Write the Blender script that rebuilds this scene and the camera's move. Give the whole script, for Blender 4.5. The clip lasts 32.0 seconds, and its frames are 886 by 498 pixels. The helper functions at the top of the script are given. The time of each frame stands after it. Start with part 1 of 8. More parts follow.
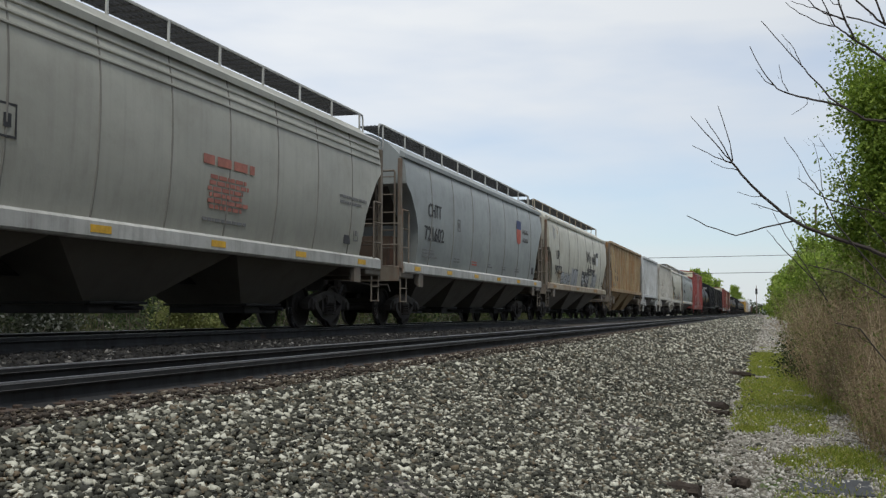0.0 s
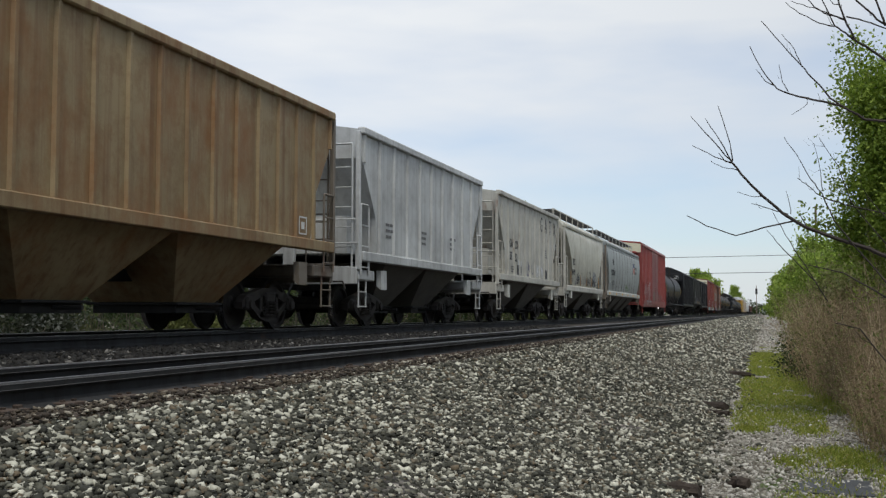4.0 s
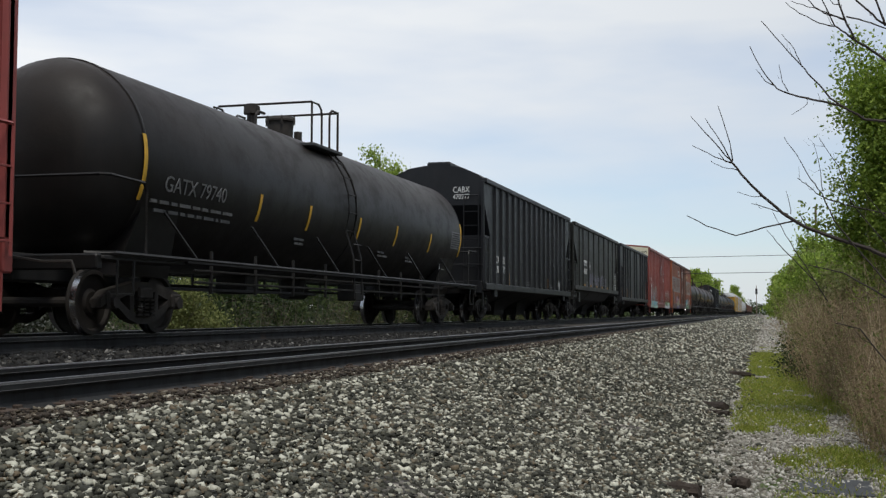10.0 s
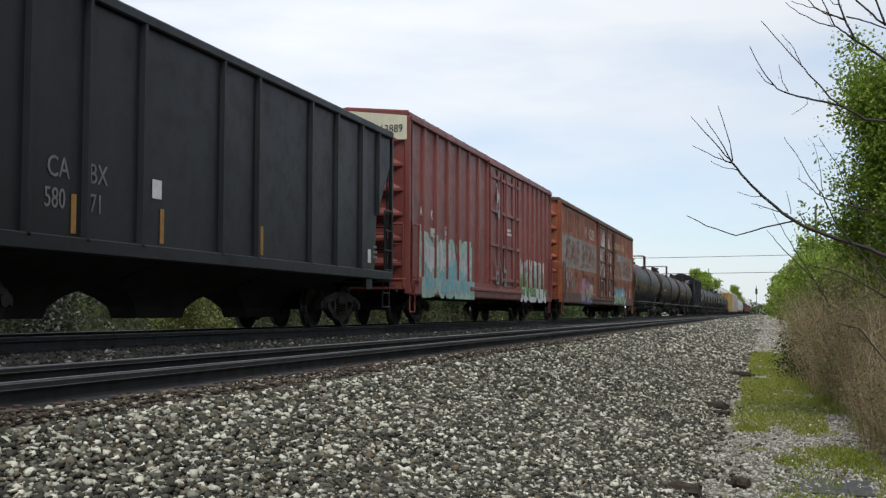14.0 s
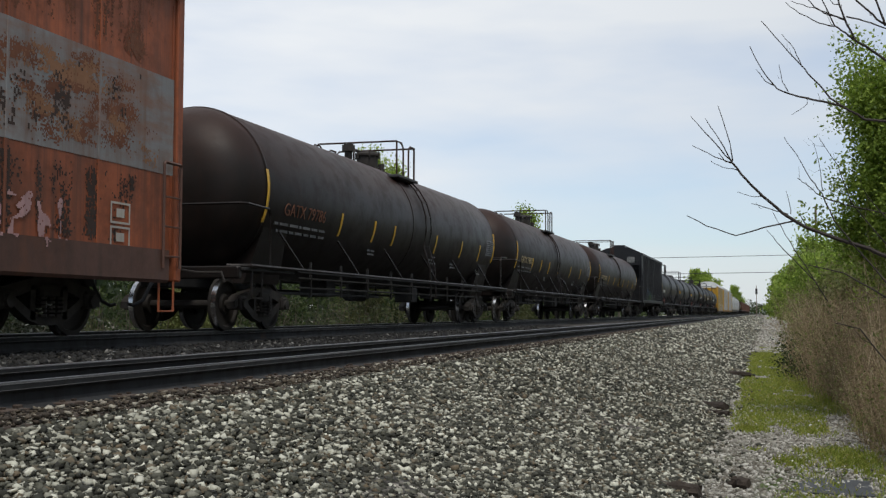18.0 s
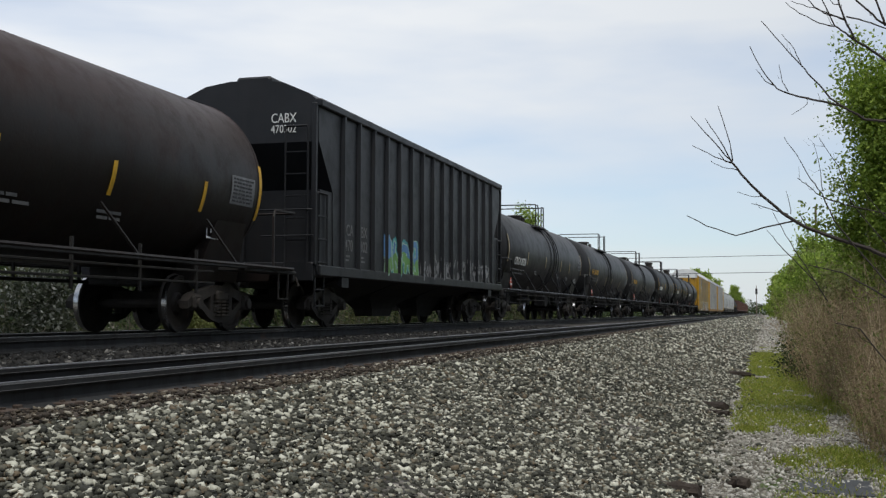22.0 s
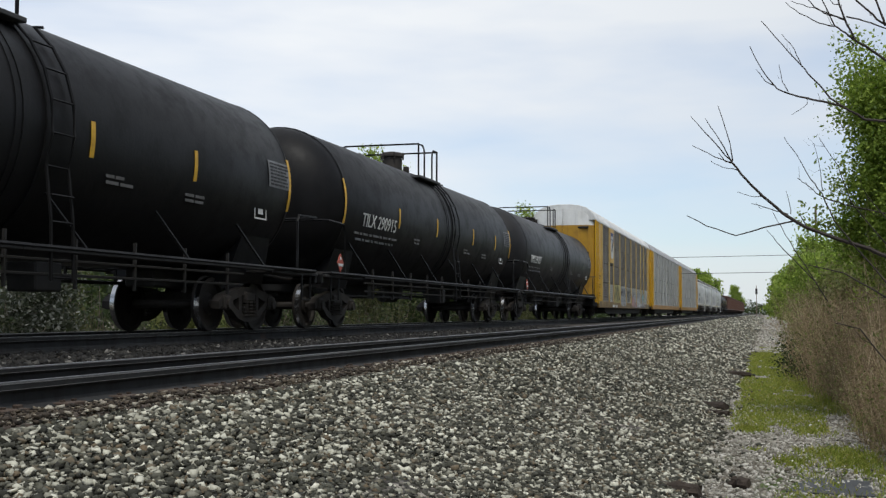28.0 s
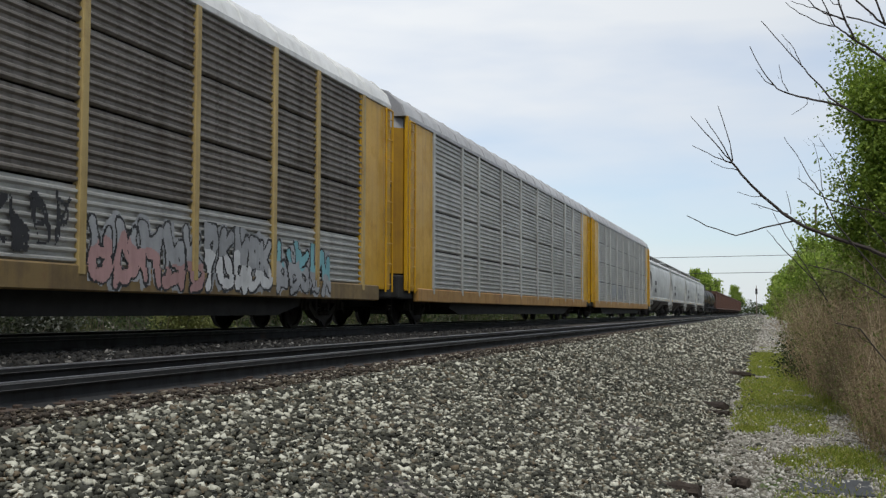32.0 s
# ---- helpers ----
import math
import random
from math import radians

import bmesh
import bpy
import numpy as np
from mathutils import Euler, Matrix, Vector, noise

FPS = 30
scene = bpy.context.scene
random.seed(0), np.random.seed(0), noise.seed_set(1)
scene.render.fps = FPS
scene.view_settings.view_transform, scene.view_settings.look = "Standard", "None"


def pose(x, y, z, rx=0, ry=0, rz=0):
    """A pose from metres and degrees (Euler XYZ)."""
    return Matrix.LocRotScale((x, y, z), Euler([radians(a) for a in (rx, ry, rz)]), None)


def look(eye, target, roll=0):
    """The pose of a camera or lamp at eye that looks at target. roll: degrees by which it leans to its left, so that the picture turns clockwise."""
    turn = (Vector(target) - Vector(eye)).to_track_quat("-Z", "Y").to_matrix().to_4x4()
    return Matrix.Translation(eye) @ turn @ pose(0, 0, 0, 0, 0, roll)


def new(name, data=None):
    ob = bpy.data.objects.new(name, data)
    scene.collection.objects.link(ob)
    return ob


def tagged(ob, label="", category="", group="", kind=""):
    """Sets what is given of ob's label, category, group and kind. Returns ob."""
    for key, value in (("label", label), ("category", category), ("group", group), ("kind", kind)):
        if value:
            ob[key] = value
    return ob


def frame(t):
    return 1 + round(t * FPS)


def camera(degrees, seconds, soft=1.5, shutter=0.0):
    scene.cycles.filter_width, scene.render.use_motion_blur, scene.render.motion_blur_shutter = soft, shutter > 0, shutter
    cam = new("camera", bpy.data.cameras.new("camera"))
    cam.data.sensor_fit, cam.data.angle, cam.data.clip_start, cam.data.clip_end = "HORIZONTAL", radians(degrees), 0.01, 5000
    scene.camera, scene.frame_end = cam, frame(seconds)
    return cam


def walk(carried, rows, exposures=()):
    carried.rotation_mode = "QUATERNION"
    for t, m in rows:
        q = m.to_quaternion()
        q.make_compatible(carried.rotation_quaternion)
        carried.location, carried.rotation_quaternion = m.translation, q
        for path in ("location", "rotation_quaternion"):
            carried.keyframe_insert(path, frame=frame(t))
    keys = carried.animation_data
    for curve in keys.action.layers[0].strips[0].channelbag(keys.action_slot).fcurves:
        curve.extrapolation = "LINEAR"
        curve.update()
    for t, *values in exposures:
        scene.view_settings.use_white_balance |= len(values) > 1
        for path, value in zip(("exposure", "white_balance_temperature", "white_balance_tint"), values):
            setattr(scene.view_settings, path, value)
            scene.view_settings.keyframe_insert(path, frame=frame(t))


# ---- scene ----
cam = camera(43.16, 32.0, soft=1.3)
# the plan below is drawn to nine tenths of true size; SIZE brings it to metres at the end
SIZE = 1.11
# the camera stands still beside the track, 1.45 m over the path
EYE = Vector((0.0, 0.0, 0.30 * SIZE))
YAW, PITCH, LEAN = radians(16.081), radians(3.217), 0.157
AIM = Vector((-math.sin(YAW) * math.cos(PITCH), math.cos(YAW) * math.cos(PITCH), math.sin(PITCH)))
STAND = look(EYE, EYE + AIM, LEAN)
# its own metering opens up while the dark hoppers fill the view
walk(cam, [(0.0, STAND), (32.0, STAND)], [(0.0, 0.0), (10.8, 0.0), (12.2, 0.17), (14.5, 0.19), (17.0, 0.0), (24.5, 0.03), (28.0, 0.08), (32.0, 0.06)])

# ---- sky and light ----
world = bpy.data.worlds.new("overcast_sky")
scene.world = world
world.use_nodes = True
wn, wl = world.node_tree.nodes, world.node_tree.links
wn.clear()
SUN_TO = Vector((0.22, -0.42, 0.88)).normalized()
sky = wn.new("ShaderNodeTexSky")
sky.sky_type, sky.sun_disc = "NISHITA", False
sky.sun_elevation, sky.sun_rotation = math.asin(SUN_TO.z), math.atan2(SUN_TO.x, SUN_TO.y)
sky.dust_density = 0.6
coord = wn.new("ShaderNodeTexCoord")
cmap = wn.new("ShaderNodeMapping")
cmap.inputs["Scale"].default_value = (1.6, 1.6, 7.0)
cmap.inputs["Rotation"].default_value = (radians(6), radians(9), radians(20))
cmap.inputs["Location"].default_value = (1.35, 0.9, 0.55)
cloud = wn.new("ShaderNodeTexNoise")
cloud.inputs["Scale"].default_value, cloud.inputs["Detail"].default_value = 1.15, 5.0
cloud.inputs["Roughness"].default_value = 0.5
ramp = wn.new("ShaderNodeValToRGB")
ramp.color_ramp.elements[0].position, ramp.color_ramp.elements[0].color = 0.36, (0.38, 0.38, 0.38, 1)
ramp.color_ramp.elements[1].position, ramp.color_ramp.elements[1].color = 0.62, (0.98, 0.98, 0.98, 1)
scale_sky = wn.new("ShaderNodeMix")
scale_sky.data_type, scale_sky.blend_type = "RGBA", "MULTIPLY"
scale_sky.inputs[0].default_value = 1.0
scale_sky.inputs[7].default_value = (0.106, 0.120, 0.136, 1)
mixs = wn.new("ShaderNodeMix")
mixs.data_type = "RGBA"
veil = wn.new("ShaderNodeMix")
veil.data_type = "RGBA"
veil.inputs[6].default_value = (0.68, 0.722, 0.768, 1)
veil.inputs[7].default_value = (0.91, 0.935, 0.962, 1)
toward = wn.new("ShaderNodeVectorMath")
toward.operation = "DOT_PRODUCT"
toward.inputs[1].default_value = (-0.726, 0.532, 0.436)
glow = wn.new("ShaderNodeMapRange")
glow.inputs["From Min"].default_value, glow.inputs["From Max"].default_value = 0.50, 0.97
back = wn.new("ShaderNodeBackground")
back.inputs["Strength"].default_value = 1.0
wout = wn.new("ShaderNodeOutputWorld")
wl.new(coord.outputs["Generated"], cmap.inputs["Vector"])
wl.new(cmap.outputs["Vector"], cloud.inputs["Vector"])
wl.new(coord.outputs["Generated"], toward.inputs[0])
wl.new(toward.outputs["Value"], glow.inputs["Value"])
wl.new(glow.outputs["Result"], veil.inputs[0])
wl.new(veil.outputs[2], mixs.inputs[7])
wl.new(cloud.outputs["Fac"], ramp.inputs["Fac"])
wl.new(sky.outputs["Color"], scale_sky.inputs[6])
wl.new(ramp.outputs["Color"], mixs.inputs[0])
wl.new(scale_sky.outputs[2], mixs.inputs[6])
wl.new(mixs.outputs[2], back.inputs["Color"])
wl.new(back.outputs["Background"], wout.inputs["Surface"])

sun = new("sun", bpy.data.lights.new("sun", "SUN"))
sun.data.energy, sun.data.angle, sun.data.color = 2.0, radians(18), (1.0, 0.97, 0.90)
sun.matrix_world = look(SUN_TO * 50, (0, 0, 0))


# ---- materials ----
def mat_base(name):
    m = bpy.data.materials.new(name)
    m.use_nodes = True
    nt = m.node_tree
    return m, nt.nodes, nt.links, nt.nodes["Principled BSDF"]


def mixc(n, l, fac, a, b, blend="MIX"):
    x = n.new("ShaderNodeMix")
    x.data_type, x.blend_type = "RGBA", blend
    for k, v in ((0, fac), (6, a), (7, b)):
        if isinstance(v, (int, float)):
            x.inputs[k].default_value = v
        elif isinstance(v, tuple):
            x.inputs[k].default_value = (*v[:3], 1)
        else:
            l.new(v, x.inputs[k])
    return x.outputs[2]


def noise_fac(n, l, scale=(1, 1, 1), size=1.0, detail=4.0, lo=0.4, hi=0.6, seed=0.0, rough=0.6, per_object=False):
    """A noise in metres of the thing's own space, pushed apart between lo and hi."""
    tc, mp, nz, rp = n.new("ShaderNodeTexCoord"), n.new("ShaderNodeMapping"), n.new("ShaderNodeTexNoise"), n.new("ShaderNodeMapRange")
    mp.inputs["Scale"].default_value = tuple(s * size for s in scale)
    mp.inputs["Location"].default_value = (seed * 3.1, seed * 1.7, seed * 2.3)
    nz.inputs["Scale"].default_value, nz.inputs["Detail"].default_value, nz.inputs["Roughness"].default_value = 1.0, detail, rough
    rp.inputs["From Min"].default_value, rp.inputs["From Max"].default_value = lo, hi
    l.new(tc.outputs["Object"], mp.inputs["Vector"])
    l.new(mp.outputs["Vector"], nz.inputs["Vector"])
    l.new(nz.outputs["Fac"], rp.inputs["Value"])
    return rp.outputs["Result"]


def bumped(n, l, bsdf, height, strength=0.3, distance=0.01):
    b = n.new("ShaderNodeBump")
    b.inputs["Strength"].default_value, b.inputs["Distance"].default_value = strength, distance
    l.new(height, b.inputs["Height"])
    l.new(b.outputs["Normal"], bsdf.inputs["Normal"])


def scaled(n, l, value, k, add=0.0):
    m = n.new("ShaderNodeMath")
    m.operation = "MULTIPLY_ADD"
    l.new(value, m.inputs[0])
    m.inputs[1].default_value, m.inputs[2].default_value = k, add
    return m.outputs[0]


def paint(name, colour, rough=0.5, dirt=(0.10, 0.085, 0.07), dirty=0.5, rust=0.0, seed=0.0, metal=0.0, fade=0.12, rust_colour=(0.16, 0.065, 0.03), streak=1.0, spec=0.35, blotch=(1.2, 0.9, 0.55), lit_dust=None):
    """Weathered paint: faded clouds, vertical run-off streaks, grime speckle and rust patches."""
    m, n, l, b = mat_base(name)
    big = noise_fac(n, l, (1, 0.5, 1), 0.7, 5, 0.35, 0.68, seed)
    lift = tuple(min(1, c * (1 + fade) + 0.5 * fade * 0.1) for c in colour)
    drop = tuple(c * (1 - fade) for c in colour)
    col = mixc(n, l, big, drop, lift)
    runs = noise_fac(n, l, (7, 7, 0.25), 1.0, 4, 0.48, 0.78, seed + 1)
    col = mixc(n, l, scaled(n, l, runs, dirty * 0.75 * streak), col, dirt)
    soil = noise_fac(n, l, (1, 1, 1), 2.3, 8, 0.46, 0.80, seed + 2, 0.7)
    col = mixc(n, l, scaled(n, l, soil, dirty * 0.8), col, dirt)
    if rust > 0:
        patch = noise_fac(n, l, blotch, 1.4, 8, 0.62 - 0.22 * rust, 0.80 - 0.16 * rust, seed + 3, 0.68)
        col = mixc(n, l, patch, col, rust_colour)
    if lit_dust:
        # reddish dusty rust bloom plus painted-in sky light along a barrel's top, with an uneven edge
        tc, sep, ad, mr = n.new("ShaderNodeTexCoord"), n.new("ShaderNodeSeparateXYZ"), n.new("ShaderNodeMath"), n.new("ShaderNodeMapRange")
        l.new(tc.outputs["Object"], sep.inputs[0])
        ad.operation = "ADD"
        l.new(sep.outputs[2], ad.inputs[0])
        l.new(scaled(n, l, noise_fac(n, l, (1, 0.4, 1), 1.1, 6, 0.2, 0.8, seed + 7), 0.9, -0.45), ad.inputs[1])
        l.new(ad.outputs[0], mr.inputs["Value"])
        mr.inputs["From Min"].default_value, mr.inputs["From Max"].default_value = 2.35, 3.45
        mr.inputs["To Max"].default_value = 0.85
        col = mixc(n, l, mr.outputs["Result"], col, lit_dust)
    l.new(col, b.inputs["Base Color"])
    fine = noise_fac(n, l, (1, 1, 1), 22.0, 3, 0.3, 0.7, seed + 5)
    l.new(scaled(n, l, soil, 0.22, rough - 0.05), b.inputs["Roughness"])
    b.inputs["Metallic"].default_value = metal
    b.inputs["Specular IOR Level"].default_value = spec
    bumped(n, l, b, mixc(n, l, 0.35, big, fine), 0.18, 0.012)
    return m


def plain(name, colour, rough=0.6, metal=0.0, vary=0.15, size=4.0, seed=0.0, bump=0.15):
    m, n, l, b = mat_base(name)
    f = noise_fac(n, l, (1, 1, 1), size, 6, 0.3, 0.7, seed)
    col = mixc(n, l, f, tuple(c * (1 - vary) for c in colour), tuple(min(1, c * (1 + vary)) for c in colour))
    l.new(col, b.inputs["Base Color"])
    b.inputs["Roughness"].default_value, b.inputs["Metallic"].default_value = rough, metal
    b.inputs["Specular IOR Level"].default_value = 0.35
    bumped(n, l, b, f, bump, 0.01)
    return m


def islands(name, stops, rough=0.85, vary=0.25, size=20.0, bump=0.3, translucent=False):
    """Many small pieces in one mesh, each with its own tone."""
    m, n, l, b = mat_base(name)
    g, r = n.new("ShaderNodeNewGeometry"), n.new("ShaderNodeValToRGB")
    l.new(g.outputs["Random Per Island"], r.inputs["Fac"])
    els = r.color_ramp.elements
    els[0].position, els[0].color = stops[0][0], (*stops[0][1], 1)
    els[1].position, els[1].color = stops[-1][0], (*stops[-1][1], 1)
    for p, c in stops[1:-1]:
        e = els.new(p)
        e.color = (*c, 1)
    f = noise_fac(n, l, (1, 1, 1), size, 4, 0.3, 0.7)
    col = mixc(n, l, scaled(n, l, f, vary), r.outputs["Color"], (0.03, 0.027, 0.022))
    l.new(col, b.inputs["Base Color"])
    b.inputs["Roughness"].default_value = rough
    b.inputs["Specular IOR Level"].default_value = 0.3
    if bump:
        bumped(n, l, b, f, bump, 0.01)
    if translucent:
        b.inputs["Transmission Weight"].default_value = 0.0
        t = n.new("ShaderNodeBsdfTranslucent")
        mx = n.new("ShaderNodeMixShader")
        mx.inputs[0].default_value = 0.45
        l.new(col, t.inputs["Color"])
        l.new(b.outputs[0], mx.inputs[1])
        l.new(t.outputs[0], mx.inputs[2])
        l.new(mx.outputs[0], n["Material Output"].inputs["Surface"])
    return m


# ---- mesh building ----
class Geo:
    """Gathers vertices and faces of one mesh."""

    def __init__(self):
        self.v, self.f = [], []

    def add(self, verts, faces):
        o = len(self.v)
        self.v.extend(verts)
        self.f.extend([tuple(i + o for i in f) for f in faces])
        return self

    def box(self, x0, x1, y0, y1, z0, z1):
        return self.add([(x, y, z) for x in (x0, x1) for y in (y0, y1) for z in (z0, z1)],
                        [(0, 1, 3, 2), (4, 6, 7, 5), (0, 4, 5, 1), (2, 3, 7, 6), (0, 2, 6, 4), (1, 5, 7, 3)])

    def bevel_box(self, x0, x1, y0, y1, z0, z1, b):
        """A box with chamfered edges along its length (y) and ends."""
        pr = [(x0 + b, z0), (x1 - b, z0), (x1, z0 + b), (x1, z1 - b), (x1 - b, z1), (x0 + b, z1), (x0, z1 - b), (x0, z0 + b)]
        cx, cz = (x0 + x1) / 2, (z0 + z1) / 2
        kx, kz = (x1 - x0 - 2 * b) / (x1 - x0), (z1 - z0 - 2 * b) / (z1 - z0)
        small = [(cx + (x - cx) * kx, cz + (z - cz) * kz) for x, z in pr]
        return self.loft([[(x, y, z) for x, z in p] for y, p in ((y0, small), (y0 + b, pr), (y1 - b, pr), (y1, small))])

    def loft(self, rings, caps=True, closed=True):
        k, o = len(rings[0]), len(self.v)
        for r in rings:
            self.v.extend(r)
        for i in range(len(rings) - 1):
            for j in range(k if closed else k - 1):
                a, b = o + i * k + j, o + i * k + (j + 1) % k
                self.f.append((a, b, b + k, a + k))
        if caps:
            self.f.append(tuple(o + j for j in range(k))[::-1])
            self.f.append(tuple(o + (len(rings) - 1) * k + j for j in range(k)))
        return self

    def prism(self, profile, y0, y1):
        """A polygon in x, z drawn out along y."""
        return self.loft([[(x, y0, z) for x, z in profile], [(x, y1, z) for x, z in profile]])

    def cyl(self, p0, p1, r0, r1=None, seg=8, caps=True):
        p0, p1 = Vector(p0), Vector(p1)
        r1 = r0 if r1 is None else r1
        q = (p1 - p0).to_track_quat("Z", "Y")
        ring = [(math.cos(2 * math.pi * i / seg), math.sin(2 * math.pi * i / seg)) for i in range(seg)]
        return self.loft([[tuple(p + q @ Vector((c * r, s * r, 0))) for c, s in ring] for p, r in ((p0, r0), (p1, r1))], caps)

    def rod(self, pts, r, seg=5):
        """A bent round bar through the points."""
        pts = [Vector(p) for p in pts]
        rings, n = [], len(pts)
        for i, p in enumerate(pts):
            d = (pts[min(i + 1, n - 1)] - pts[max(i - 1, 0)]).normalized()
            q = d.to_track_quat("Z", "Y")
            rr = r[i] if isinstance(r, (list, tuple)) else r
            rings.append([tuple(p + q @ Vector((math.cos(2 * math.pi * k / seg) * rr, math.sin(2 * math.pi * k / seg) * rr, 0))) for k in range(seg)])
        return self.loft(rings)

    def lathe_y(self, profile, x=0.0, z=0.0, seg=28, caps=True):
        """Rings of (y, radius) round an axis along y."""
        return self.loft([[(x + math.sin(2 * math.pi * i / seg) * r, y, z + math.cos(2 * math.pi * i / seg) * r) for i in range(seg)] for y, r in profile], caps)

    def lathe_x(self, profile, y=0.0, z=0.0, seg=28, caps=True):
        return self.loft([[(x, y + math.sin(2 * math.pi * i / seg) * r, z + math.cos(2 * math.pi * i / seg) * r) for i in range(seg)] for x, r in profile], caps)

    def mesh(self, name, material, smooth=None):
        me = bpy.data.meshes.new(name)
        me.from_pydata([tuple(p) for p in self.v], [], self.f)
        bm = bmesh.new()
        bm.from_mesh(me)
        bmesh.ops.recalc_face_normals(bm, faces=bm.faces)
        bm.to_mesh(me)
        bm.free()
        me.materials.append(material)
        if smooth:
            me.shade_smooth()
            me.set_sharp_from_angle(angle=radians(smooth))
        return me


def part(name, geo, material, parent=None, label="", smooth=None, at=None, kind=""):
    """Links a mesh as one object under its thing. geo: a Geo, or a mesh that is shared."""
    ob = new(name, geo.mesh(name, material, smooth) if isinstance(geo, Geo) else geo)
    if parent is not None:
        ob.parent = parent
    if at is not None:
        ob.matrix_basis = at
    if label or kind:
        tagged(ob, label, kind=kind)
    return ob


def thing(name, label, category, group="", at=None, kind=""):
    ob = new(name)
    ob.empty_display_size = 0.3
    if at is not None:
        ob.matrix_basis = at
    return tagged(ob, label, category, group, kind)


def lettering(name, text, size, material, parent, x, y, z, squeeze=1.0, flip=1, align="LEFT", tilt=0.0):
    """Flat letters on the side of a car that faces the path; y runs along the car, the text reads towards -y."""
    cu = bpy.data.curves.new(name, "FONT")
    cu.body, cu.size, cu.extrude, cu.resolution_u, cu.align_x = text, size, 0.003, 3, align
    tmp = bpy.data.objects.new(name, cu)
    me = bpy.data.meshes.new_from_object(tmp)
    bpy.data.objects.remove(tmp)
    bpy.data.curves.remove(cu)
    me.materials.clear()
    me.materials.append(material)
    ob = new(name, me)
    ob.parent = parent
    if flip == 1:      # on the side of the path: x of the text runs along +y
        ob.matrix_basis = Matrix.Translation((x, y, z)) @ Matrix(((0, 0, 1, 0), (1, 0, 0, 0), (0, 1, 0, 0), (0, 0, 0, 1))) @ Matrix.Rotation(tilt, 4, "X") @ Matrix.Diagonal((squeeze, 1, 1, 1))
    else:              # on the end that faces -y
        ob.matrix_basis = Matrix.Translation((x, y, z)) @ Matrix(((1, 0, 0, 0), (0, 0, -1, 0), (0, 1, 0, 0), (0, 0, 0, 1))) @ Matrix.Diagonal((squeeze, 1, 1, 1))
    return ob

def words(text, car, material, x, y0, y1, z, high, tilt=0.0, end=False):
    """Letters of a given length and height. On the side they run from y0 to y1; on an end from x = y0 to y1 at y = x."""
    ob = lettering("lettering", text, 1.0, material, car, 0, 0, 0)
    v = ob.data.vertices
    xa, xb = min(p.co.x for p in v), max(p.co.x for p in v)
    ya, yb = min(p.co.y for p in v), max(p.co.y for p in v)
    for p in v:
        p.co.x, p.co.y, p.co.z = (p.co.x - xa) / (xb - xa) * (y1 - y0), (p.co.y - ya) / (yb - ya) * high, p.co.z * 1.2
    if end:
        ob.matrix_basis = Matrix.Translation((y0, x, z)) @ Matrix(((1, 0, 0, 0), (0, 0, -1, 0), (0, 1, 0, 0), (0, 0, 0, 1)))
    else:
        ob.matrix_basis = Matrix.Translation((x, y0, z)) @ Matrix(((0, 0, 1, 0), (1, 0, 0, 0), (0, 1, 0, 0), (0, 0, 0, 1))) @ Matrix.Rotation(tilt, 4, "X")
    return ob

# ---- ground, ballast and tracks ----
TRACK_A, TRACK_B = -4.385, -8.83     # centre lines: the empty near track, the train's track
PATH_Z = -1.0


def ballast_height(x, y=0.0):
    """The bed's top: the path, the shoulder, the two tracks, the far ditch."""
    pts = ((-60, -1.5), (-13.2, -1.3), (-11.3, -0.32), (-10.2, -0.2), (-7.4, -0.2), (-6.7, -0.23), (-6.0, -0.30), (-5.2, -0.31), (-4.0, -0.28), (-3.62, -0.27), (-3.3, -0.255), (-2.95, -0.235), (-2.4, -0.40),
           (-0.62, -0.98), (-0.3, -1.0), (1.5, -1.0), (4.0, -0.95), (60, -0.9))
    if x <= pts[0][0]:
        return pts[0][1]
    for (a, za), (b, zb) in zip(pts, pts[1:]):
        if x <= b:
            return za + (zb - za) * (x - a) / (b - a)
    return pts[-1][1]


def ground_material():
    m, n, l, b = mat_base("trackside_earth_and_gravel")
    fine = noise_fac(n, l, (1, 1, 1), 14.0, 6, 0.32, 0.68)
    soil = mixc(n, l, fine, (0.11, 0.098, 0.078), (0.38, 0.355, 0.31))
    big = noise_fac(n, l, (1, 0.35, 1), 0.55, 5, 0.54, 0.66, 2.0)
    weeds = mixc(n, l, fine, (0.035, 0.06, 0.012), (0.10, 0.14, 0.035))
    col = mixc(n, l, big, soil, weeds)
    l.new(col, b.inputs["Base Color"])
    b.inputs["Roughness"].default_value = 0.95
    b.inputs["Specular IOR Level"].default_value = 0.2
    bumped(n, l, b, fine, 0.7, 0.04)
    return m


